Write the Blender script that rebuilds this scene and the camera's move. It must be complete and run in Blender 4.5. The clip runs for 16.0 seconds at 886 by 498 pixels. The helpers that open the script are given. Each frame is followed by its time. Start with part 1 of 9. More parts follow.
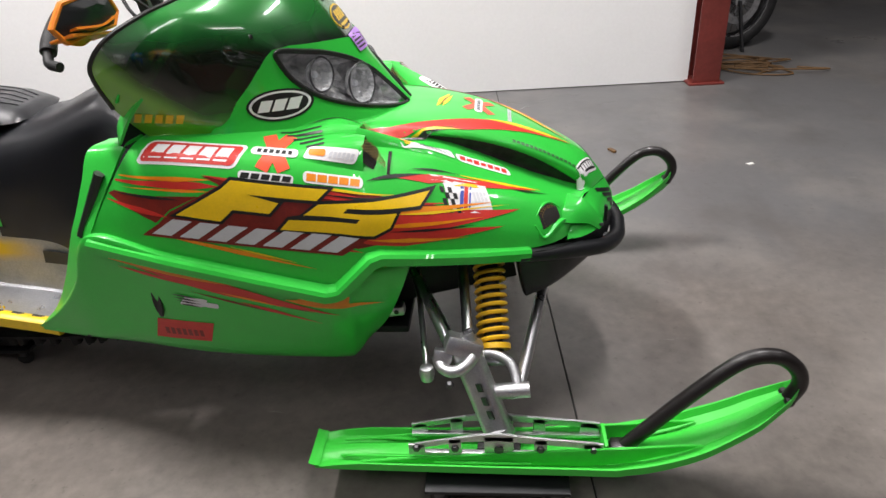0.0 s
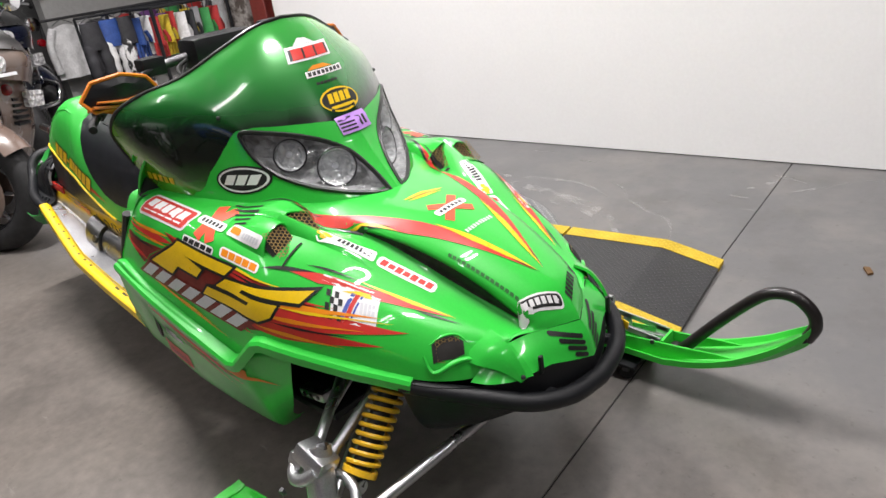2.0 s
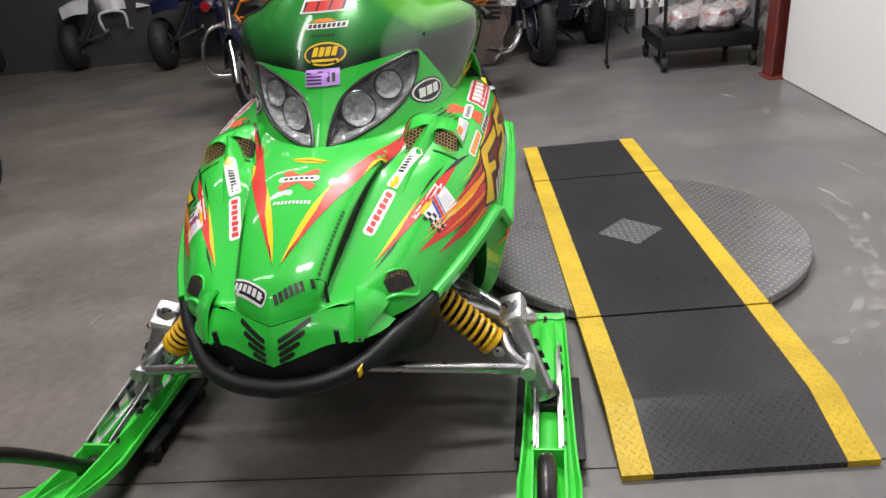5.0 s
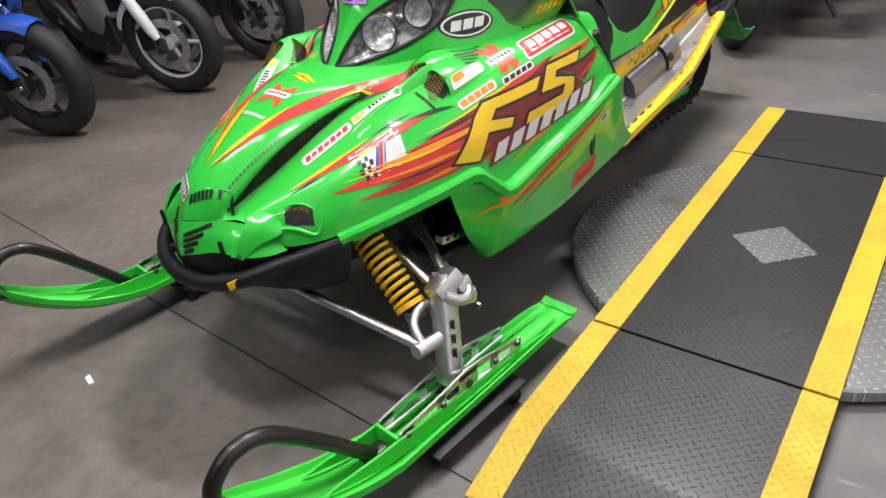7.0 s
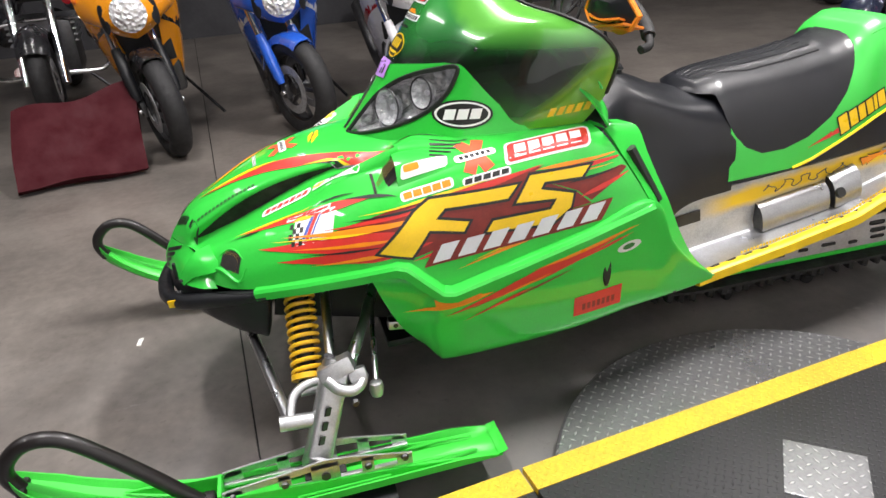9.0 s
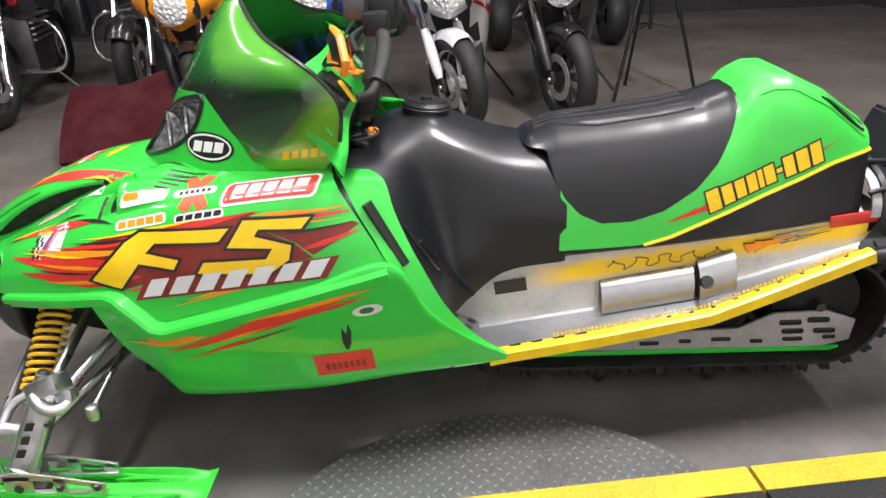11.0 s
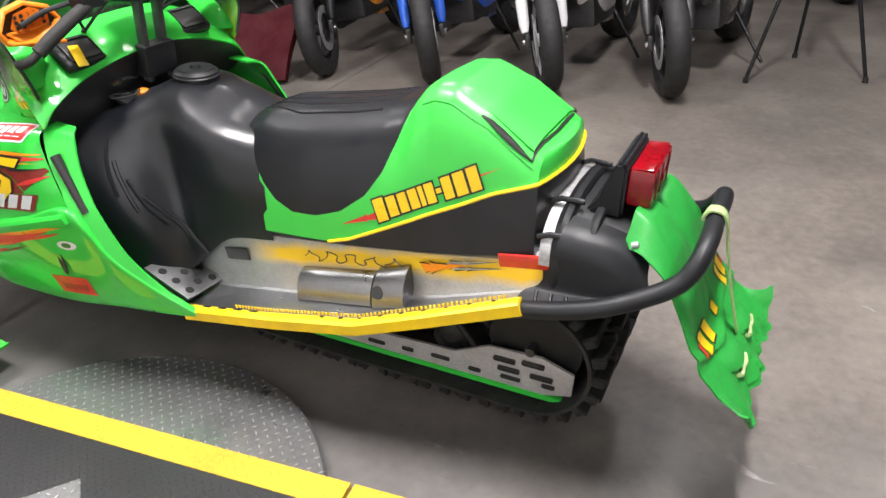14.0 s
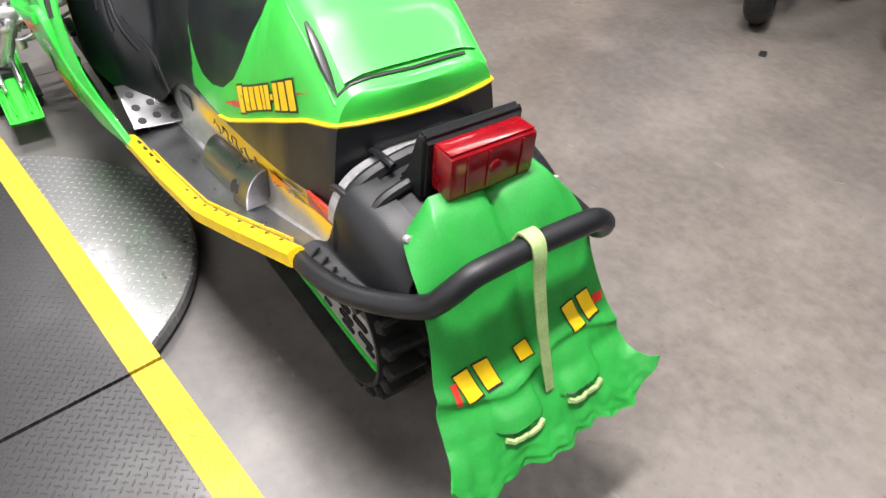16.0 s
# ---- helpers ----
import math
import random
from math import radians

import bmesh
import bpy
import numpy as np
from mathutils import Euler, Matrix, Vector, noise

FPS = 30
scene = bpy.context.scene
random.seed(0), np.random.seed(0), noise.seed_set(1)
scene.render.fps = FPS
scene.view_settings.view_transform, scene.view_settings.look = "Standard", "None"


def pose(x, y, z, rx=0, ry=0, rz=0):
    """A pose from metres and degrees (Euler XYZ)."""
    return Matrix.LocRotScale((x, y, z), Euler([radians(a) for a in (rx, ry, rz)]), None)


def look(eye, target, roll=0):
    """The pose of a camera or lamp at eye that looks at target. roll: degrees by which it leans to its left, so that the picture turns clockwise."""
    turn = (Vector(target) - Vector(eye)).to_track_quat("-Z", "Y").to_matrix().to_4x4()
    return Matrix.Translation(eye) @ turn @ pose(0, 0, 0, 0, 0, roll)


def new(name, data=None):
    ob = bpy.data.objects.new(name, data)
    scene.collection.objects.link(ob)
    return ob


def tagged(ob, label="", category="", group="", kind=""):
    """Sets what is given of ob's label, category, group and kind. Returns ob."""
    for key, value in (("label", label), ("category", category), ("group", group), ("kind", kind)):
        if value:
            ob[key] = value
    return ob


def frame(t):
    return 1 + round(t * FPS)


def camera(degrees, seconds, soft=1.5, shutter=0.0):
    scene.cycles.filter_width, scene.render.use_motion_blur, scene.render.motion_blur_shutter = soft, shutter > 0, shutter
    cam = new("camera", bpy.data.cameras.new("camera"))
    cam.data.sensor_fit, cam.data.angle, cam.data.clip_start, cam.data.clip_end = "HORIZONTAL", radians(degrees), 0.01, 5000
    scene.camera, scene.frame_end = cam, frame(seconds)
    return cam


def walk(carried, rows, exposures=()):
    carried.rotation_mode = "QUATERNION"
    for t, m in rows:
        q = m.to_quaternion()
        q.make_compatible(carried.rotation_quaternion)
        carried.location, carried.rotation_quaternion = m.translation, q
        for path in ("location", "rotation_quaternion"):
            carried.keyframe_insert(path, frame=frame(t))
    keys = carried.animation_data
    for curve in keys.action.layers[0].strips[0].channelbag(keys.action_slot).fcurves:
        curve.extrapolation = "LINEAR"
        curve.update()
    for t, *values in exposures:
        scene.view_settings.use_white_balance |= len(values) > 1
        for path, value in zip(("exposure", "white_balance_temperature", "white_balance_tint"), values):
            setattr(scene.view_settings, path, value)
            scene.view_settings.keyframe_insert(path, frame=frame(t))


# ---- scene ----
cam = camera(66.0, 16.0)
PATH = [
    (0, (-0.154, -1.571, 1.184), (-0.326, 0.159, 0.197), -3.5),
    (0.5, (0.061, -1.424, 1.191), (-0.314, 0.225, 0.122), -2.8),
    (1, (0.307, -1.3, 1.209), (-0.417, 0.284, 0.225), -5.3),
    (1.5, (0.56, -1.199, 1.229), (-0.524, 0.194, 0.288), -6.6),
    (2, (0.725, -0.989, 1.208), (-0.549, 0.305, 0.37), -8.2),
    (2.5, (0.854, -0.793, 1.208), (-0.608, 0.303, 0.395), -7.0),
    (3, (1.027, -0.566, 1.215), (-0.608, 0.236, 0.389), -5.7),
    (3.5, (1.111, -0.308, 1.202), (-0.624, 0.232, 0.367), -6.2),
    (4, (1.139, -0.011, 1.195), (-0.654, 0.323, 0.374), -5.4),
    (4.5, (1.184, 0.29, 1.181), (-0.642, 0.29, 0.364), -6.4),
    (5, (1.164, 0.543, 1.16), (-0.613, 0.228, 0.298), -6.2),
    (5.2, (1.12, 0.648, 1.146), (-0.63, 0.245, 0.266), -5.2),
    (7.3, (0.522, 1.45, 1.154), (-0.555, 0.113, 0.128), -6.2),
    (7.5, (0.446, 1.527, 1.149), (-0.552, 0.122, 0.134), -6.2),
    (8, (0.267, 1.674, 1.148), (-0.502, 0.124, 0.146), -5.4),
    (8.5, (0.028, 1.698, 1.159), (-0.551, 0.025, 0.227), -5.6),
    (8.7, (-0.063, 1.69, 1.171), (-0.577, -0.016, 0.263), -4.8),
    (10.8, (-1.013, 1.626, 1.187), (-1.0, -0.179, 0.326), -2.5),
    (11, (-1.134, 1.63, 1.187), (-1.08, -0.168, 0.314), -2.4),
    (11.5, (-1.406, 1.623, 1.207), (-1.248, -0.148, 0.291), -2.8),
    (12, (-1.668, 1.547, 1.212), (-1.453, -0.2, 0.262), -2.9),
    (12.5, (-1.878, 1.489, 1.224), (-1.524, -0.242, 0.288), -2.5),
    (13, (-2.124, 1.462, 1.241), (-1.526, -0.198, 0.3), -2.7),
    (13.5, (-2.309, 1.382, 1.241), (-1.592, -0.219, 0.282), -4.5),
    (14, (-2.456, 1.265, 1.24), (-1.618, -0.248, 0.236), -3.8),
    (14.5, (-2.62, 1.133, 1.226), (-1.629, -0.226, 0.143), -3.2),
    (15, (-2.799, 0.964, 1.231), (-1.696, -0.251, 0.088), -1.1),
    (15.5, (-2.867, 0.74, 1.219), (-1.7, -0.337, 0.004), 0.3),
    (16, (-2.891, 0.547, 1.222), (-1.654, -0.344, -0.072), 1.8),
]
EXPOSURE = [(0.0, -0.28), (0.5, -0.20), (1.5, -0.24), (2.5, -0.38), (3.5, -0.58), (5.0, -0.56), (6.3, -0.45), (7.5, -0.28), (8.5, -0.10), (11.0, 0.02), (12.5, 0.05), (14.0, 0.15), (16.0, 0.25)]
walk(cam, [(t, look(eye, target, roll)) for t, eye, target, roll in PATH], EXPOSURE)

# ---- world and lights ----
ROOM = 4.2          # the room stands a little askew to the snowmobile, in degrees
world = bpy.data.worlds.new("world")
scene.world = world
world.use_nodes = True
world.node_tree.nodes["Background"].inputs[0].default_value = (0.75, 0.85, 1.0, 1)
world.node_tree.nodes["Background"].inputs[1].default_value = 0.005


def room(x, y, z=0.0):
    """A place given along and across the room, from the white wall's rear end."""
    a = radians(ROOM)
    return Vector((-3.665 + x * math.cos(a) - y * math.sin(a), 2.083 + x * math.sin(a) + y * math.cos(a), z))


# ---- helpers ----
from mathutils.bvhtree import BVHTree


def part(name, bm, mat, parent=None, label="", smooth=True):
    me = bpy.data.meshes.new(name)
    bmesh.ops.recalc_face_normals(bm, faces=bm.faces)
    bm.to_mesh(me)
    bm.free()
    if smooth:
        me.polygons.foreach_set("use_smooth", [True] * len(me.polygons))
        me.set_sharp_from_angle(angle=radians(38))
    me.materials.append(mat)
    ob = new(name, me)
    if parent:
        ob.parent = parent
    if label:
        ob["label"] = label
    return ob


def thing(name, label, category, at=(0, 0, 0), turn=0.0, group="", kind=""):
    ob = new(name)
    ob.empty_display_size = 0.1
    ob.matrix_basis = pose(*at, 0, 0, turn)
    return tagged(ob, label, category, group, kind)


def cr(pts, n):
    """n + 1 points on a smooth curve through the given ones, evenly by number."""
    p = [Vector(q) for q in pts]
    p = [2 * p[0] - p[1]] + p + [2 * p[-1] - p[-2]]
    out = []
    for i in range(n + 1):
        s = i / n * (len(p) - 3)
        k = min(int(s), len(p) - 4)
        t = s - k
        a, b, c, d = p[k:k + 4]
        out.append(0.5 * ((2 * b) + (c - a) * t + (2 * a - 5 * b + 4 * c - d) * t * t + (3 * b - a - 3 * c + d) * t ** 3))
    return out


def lerp(pts, x):
    """The value at x on the line through pairs (x, value), x rising or falling."""
    pts = sorted(pts)
    return float(np.interp(x, [p[0] for p in pts], [p[1] for p in pts]))


def grid(bm, rows, close_u=False, close_v=False):
    vs = [[bm.verts.new(p) for p in row] for row in rows]
    nr, nc = len(vs), len(vs[0])
    for i in range(nr - (0 if close_v else 1)):
        for j in range(nc - (0 if close_u else 1)):
            a, b, c, d = vs[i][j], vs[i][(j + 1) % nc], vs[(i + 1) % nr][(j + 1) % nc], vs[(i + 1) % nr][j]
            quad = []
            for v in (a, b, c, d):
                if not any((v.co - w.co).length < 1e-6 for w in quad):
                    quad.append(v)
            if len(quad) > 2:
                bm.faces.new(quad)
    return vs


def loft(sections, nu, nv):
    """A smooth surface over sections of equally many control points."""
    across = [cr(s, nu) for s in sections]
    cols = [cr([row[j] for row in across], nv) for j in range(nu + 1)]
    return [[cols[j][i] for j in range(nu + 1)] for i in range(nv + 1)]


def surface(rows, thick=0.0):
    bm = bmesh.new()
    grid(bm, rows)
    bmesh.ops.remove_doubles(bm, verts=bm.verts, dist=1e-5)
    if thick:
        bmesh.ops.recalc_face_normals(bm, faces=bm.faces)
        bmesh.ops.solidify(bm, geom=bm.faces, thickness=thick)
    return bm


def sweep(bm, path, prof, caps=True, up=(0, 0, 1), closed=False, scale=None):
    """Carries a closed profile of (across, up) pairs along a path."""
    p = [Vector(q) for q in path]
    rows, old = [], None
    for i, q in enumerate(p):
        if closed:
            t = (p[(i + 1) % len(p)] - p[i - 1]).normalized()
        else:
            t = (p[min(i + 1, len(p) - 1)] - p[max(i - 1, 0)]).normalized()
        side = t.cross(Vector(up)) if old is None else old - t * old.dot(t)
        if side.length < 1e-3:
            side = t.cross(Vector((1, 0.1, 0)))
        side.normalize()
        old = side
        top = side.cross(t)
        k = scale[i] if scale else 1
        rows.append([q + side * a * k + top * b * k for a, b in prof])
    vs = grid(bm, rows, close_u=True, close_v=closed)
    if caps and not closed:
        bm.faces.new(vs[0])
        bm.faces.new(vs[-1])


def ring(r, n=10, ry=None):
    return [(r * math.cos(2 * math.pi * k / n), (ry or r) * math.sin(2 * math.pi * k / n)) for k in range(n)]


def tube(path, r, n=10, smooth=0):
    bm = bmesh.new()
    sweep(bm, cr(path, smooth) if smooth else path, ring(r, n))
    return bm


def box(bm, at, size, bevel=0.0, m=None, seg=2):
    """A block with rounded edges, by its middle and size."""
    made = bmesh.ops.create_cube(bm, size=1)["verts"]
    mm = Matrix.Translation(at) @ (m or Matrix()) @ Matrix.Diagonal((*size, 1))
    bmesh.ops.transform(bm, matrix=mm, verts=made)
    if bevel:
        edges = list({e for v in made for e in v.link_edges})
        bmesh.ops.bevel(bm, geom=edges, offset=bevel, segments=seg, affect="EDGES", profile=0.6)
    return bm


def block(at, size, bevel=0.0, m=None, seg=2):
    return box(bmesh.new(), at, size, bevel, m, seg)


def lathe(bm, profile, n=24, m=None):
    """Turns pairs (radius, height) about z."""
    m = m or Matrix()
    rows = [[m @ Vector((r * math.cos(2 * math.pi * k / n), r * math.sin(2 * math.pi * k / n), h)) for k in range(n)] for r, h in profile]
    vs = grid(bm, rows, close_u=True)
    for row, (r, h) in ((vs[0], profile[0]), (vs[-1], profile[-1])):
        if r > 1e-4 and profile[0] != profile[-1]:
            bm.faces.new(row)
    bmesh.ops.remove_doubles(bm, verts=bm.verts, dist=1e-5)
    return bm


def turned(profile, n=24, m=None):
    return lathe(bmesh.new(), profile, n, m)


def along(a, b):
    """Turns z onto the way from a to b, at a."""
    a, b = Vector(a), Vector(b)
    return Matrix.Translation(a) @ (b - a).to_track_quat("Z", "Y").to_matrix().to_4x4()


def rod(a, b, r, n=12):
    return turned([(r, 0), (r, (Vector(b) - Vector(a)).length)], n, along(a, b))


def plate(outline, thick, m=None, bevel=0.0):
    """A plate from an outline in x and z, with its thickness along y."""
    bm = bmesh.new()
    face = bm.faces.new([bm.verts.new((x, 0, z)) for x, z in outline])
    got = bmesh.ops.extrude_face_region(bm, geom=[face])
    bmesh.ops.translate(bm, vec=(0, thick, 0), verts=[v for v in got["geom"] if isinstance(v, bmesh.types.BMVert)])
    bmesh.ops.translate(bm, vec=(0, -thick / 2, 0), verts=bm.verts)
    if bevel:
        bmesh.ops.recalc_face_normals(bm, faces=bm.faces)
        bmesh.ops.bevel(bm, geom=list(bm.edges), offset=bevel, segments=2, affect="EDGES", clamp_overlap=True)
    if m:
        bmesh.ops.transform(bm, matrix=m, verts=bm.verts)
    return bm


def both(p, s):
    return [Vector((q[0], q[1] * s, q[2])) for q in p]


# ---- materials ----
def stuff(name, col, rough=0.5, metal=0.0, vary=0.12, scale=6.0, fine=60.0, bump=0.0, coat=0.0, col2=None, amount=0.5, spread=0.15, sheen=0.0, spec=0.5, soft_coat=0.03):
    """A surface with large and small variation in colour and gloss, and a fine relief."""
    m = bpy.data.materials.new(name)
    m.use_nodes = True
    nt = m.node_tree
    b = nt.nodes["Principled BSDF"]
    tc = nt.nodes.new("ShaderNodeTexCoord")
    big, small = nt.nodes.new("ShaderNodeTexNoise"), nt.nodes.new("ShaderNodeTexNoise")
    for n, s, d in ((big, scale, 5), (small, fine, 3)):
        n.inputs["Scale"].default_value, n.inputs["Detail"].default_value, n.inputs["Roughness"].default_value = s, d, 0.6
        nt.links.new(tc.outputs["Object"], n.inputs["Vector"])
    ramp = nt.nodes.new("ShaderNodeValToRGB")
    ramp.color_ramp.elements[0].position, ramp.color_ramp.elements[1].position = amount - spread, amount + spread
    c2 = col2 or tuple(c * (1 - vary) for c in col)
    ramp.color_ramp.elements[0].color, ramp.color_ramp.elements[1].color = (*col, 1), (*c2, 1)
    nt.links.new(big.outputs["Fac"], ramp.inputs["Fac"])
    mix = nt.nodes.new("ShaderNodeMix")
    mix.data_type, mix.blend_type = "RGBA", "MULTIPLY"
    mix.inputs["Factor"].default_value = 1.0
    nt.links.new(ramp.outputs["Color"], mix.inputs[6])
    fr = nt.nodes.new("ShaderNodeMapRange")
    fr.inputs["From Min"].default_value, fr.inputs["From Max"].default_value = 0.3, 0.7
    fr.inputs["To Min"].default_value, fr.inputs["To Max"].default_value = 1 - vary * 0.7, 1 + vary * 0.4
    nt.links.new(small.outputs["Fac"], fr.inputs["Value"])
    nt.links.new(fr.outputs["Result"], mix.inputs[7])
    nt.links.new(mix.outputs[2], b.inputs["Base Color"])
    rr = nt.nodes.new("ShaderNodeMapRange")
    rr.inputs["From Min"].default_value, rr.inputs["From Max"].default_value = 0.3, 0.7
    rr.inputs["To Min"].default_value, rr.inputs["To Max"].default_value = max(rough * 0.8, 0.02), min(rough * 1.25, 1)
    nt.links.new(big.outputs["Fac"], rr.inputs["Value"])
    nt.links.new(rr.outputs["Result"], b.inputs["Roughness"])
    b.inputs["Metallic"].default_value = metal
    b.inputs["Coat Weight"].default_value, b.inputs["Coat Roughness"].default_value = coat, soft_coat
    b.inputs["Sheen Weight"].default_value = sheen
    b.inputs["Specular IOR Level"].default_value = spec
    if bump:
        bp = nt.nodes.new("ShaderNodeBump")
        bp.inputs["Strength"].default_value, bp.inputs["Distance"].default_value = bump, 0.004
        nt.links.new(small.outputs["Fac"], bp.inputs["Height"])
        nt.links.new(bp.outputs["Normal"], b.inputs["Normal"])
    return m


def clear(name, col, gloss=0.12, rough=0.02):
    """Thin clear plastic: light goes straight through, with a mirror gloss."""
    m = bpy.data.materials.new(name)
    m.use_nodes = True
    nt = m.node_tree
    nt.nodes.remove(nt.nodes["Principled BSDF"])
    tr, gl, mx, fr = (nt.nodes.new("ShaderNode" + k) for k in ("BsdfTransparent", "BsdfGlossy", "MixShader", "Fresnel"))
    tr.inputs[0].default_value = (*col, 1)
    gl.inputs["Roughness"].default_value = rough
    fr.inputs["IOR"].default_value = 1.0 + gloss * 3
    nt.links.new(fr.outputs[0], mx.inputs[0])
    nt.links.new(tr.outputs[0], mx.inputs[1])
    nt.links.new(gl.outputs[0], mx.inputs[2])
    nt.links.new(mx.outputs[0], nt.nodes["Material Output"].inputs[0])
    return m


GREEN = (0.032, 0.52, 0.052)
M = {}
M["green"] = stuff("green_paint", GREEN, 0.36, vary=0.06, scale=3, fine=180, coat=0.70, spec=0.25)
M["ski"] = stuff("green_ski_plastic", (0.045, 0.58, 0.05), 0.42, vary=0.08, scale=9, fine=240, bump=0.05)
M["vinyl"] = stuff("green_vinyl", (0.046, 0.54, 0.065), 0.34, vary=0.06, scale=7, fine=500, bump=0.1, coat=0.15)
M["flap"] = stuff("green_rubber", (0.020, 0.29, 0.042), 0.40, vary=0.15, scale=14, fine=260, bump=0.1)
M["black"] = stuff("black_plastic", (0.010, 0.011, 0.013), 0.42, vary=0.25, scale=14, fine=420, bump=0.18, spec=0.35)
M["seat"] = stuff("black_seat_vinyl", (0.006, 0.007, 0.010), 0.42, vary=0.3, scale=8, fine=700, bump=0.14, coat=0.35, spec=0.35, soft_coat=0.17)
M["rubber"] = stuff("black_rubber", (0.012, 0.012, 0.012), 0.7, vary=0.3, scale=20, fine=300, bump=0.3)
M["tyre"] = stuff("tyre_rubber", (0.016, 0.016, 0.017), 0.62, vary=0.35, scale=16, fine=200, bump=0.25)
M["alu"] = stuff("bare_aluminium", (0.62, 0.63, 0.65), 0.30, 1.0, vary=0.18, scale=12, fine=260, bump=0.06)
M["cast"] = stuff("cast_aluminium", (0.66, 0.67, 0.68), 0.38, 1.0, vary=0.2, scale=30, fine=320, bump=0.2)
M["chrome"] = stuff("chrome", (0.85, 0.86, 0.88), 0.08, 1.0, vary=0.05, scale=20, fine=200)
M["spring"] = stuff("yellow_spring_paint", (0.78, 0.46, 0.02), 0.32, vary=0.15, scale=18, fine=300)
M["rail"] = stuff("yellow_rail_paint", (0.85, 0.60, 0.01), 0.36, vary=0.1, scale=18, fine=300, bump=0.05, col2=(0.74, 0.50, 0.015))
M["steel"] = stuff("dark_steel", (0.12, 0.12, 0.125), 0.4, 0.9, vary=0.25, scale=20, fine=200)
M["white"] = stuff("white_sticker", (0.82, 0.82, 0.82), 0.35, vary=0.05, scale=30, fine=300)
M["orangered"] = stuff("orange_red_sticker", (0.80, 0.10, 0.04), 0.35, vary=0.08, scale=30, fine=300)
M["red"] = stuff("red_sticker", (0.62, 0.035, 0.025), 0.35, vary=0.1, scale=30, fine=300)
M["maroon"] = stuff("dark_red_graphic", (0.22, 0.02, 0.012), 0.35, vary=0.2, scale=40, fine=300)
M["yellow"] = stuff("yellow_graphic", (0.85, 0.56, 0.01), 0.32, vary=0.08, scale=30, fine=300)
M["orange"] = stuff("orange_graphic", (0.85, 0.27, 0.01), 0.32, vary=0.08, scale=30, fine=300)
M["ink"] = stuff("black_ink", (0.015, 0.016, 0.015), 0.35, vary=0.1, scale=30, fine=300)
M["silver"] = stuff("silver_ink", (0.68, 0.69, 0.72), 0.34, 0.15, vary=0.06, scale=30, fine=300)
M["darkgreen"] = stuff("dark_green_ink", (0.015, 0.13, 0.02), 0.35, vary=0.1, scale=30, fine=300)
M["purple"] = stuff("lilac_sticker", (0.48, 0.26, 0.72), 0.4, vary=0.06, scale=30, fine=300)
M["blue"] = stuff("blue_ink", (0.05, 0.09, 0.42), 0.35, vary=0.1, scale=30, fine=300)
M["lamp_red"] = stuff("red_lens", (0.24, 0.003, 0.008), 0.14, vary=0.35, scale=40, fine=160, coat=0.3, bump=0.05)
M["reflex"] = stuff("red_reflector", (0.62, 0.03, 0.02), 0.2, vary=0.2, scale=30, fine=400, coat=0.6, bump=0.2)
M["glass"] = clear("clear_lens", (0.93, 0.95, 0.95), 0.14)
M["guard"] = stuff("orange_plastic", (0.85, 0.24, 0.015), 0.38, vary=0.1, scale=20, fine=250)

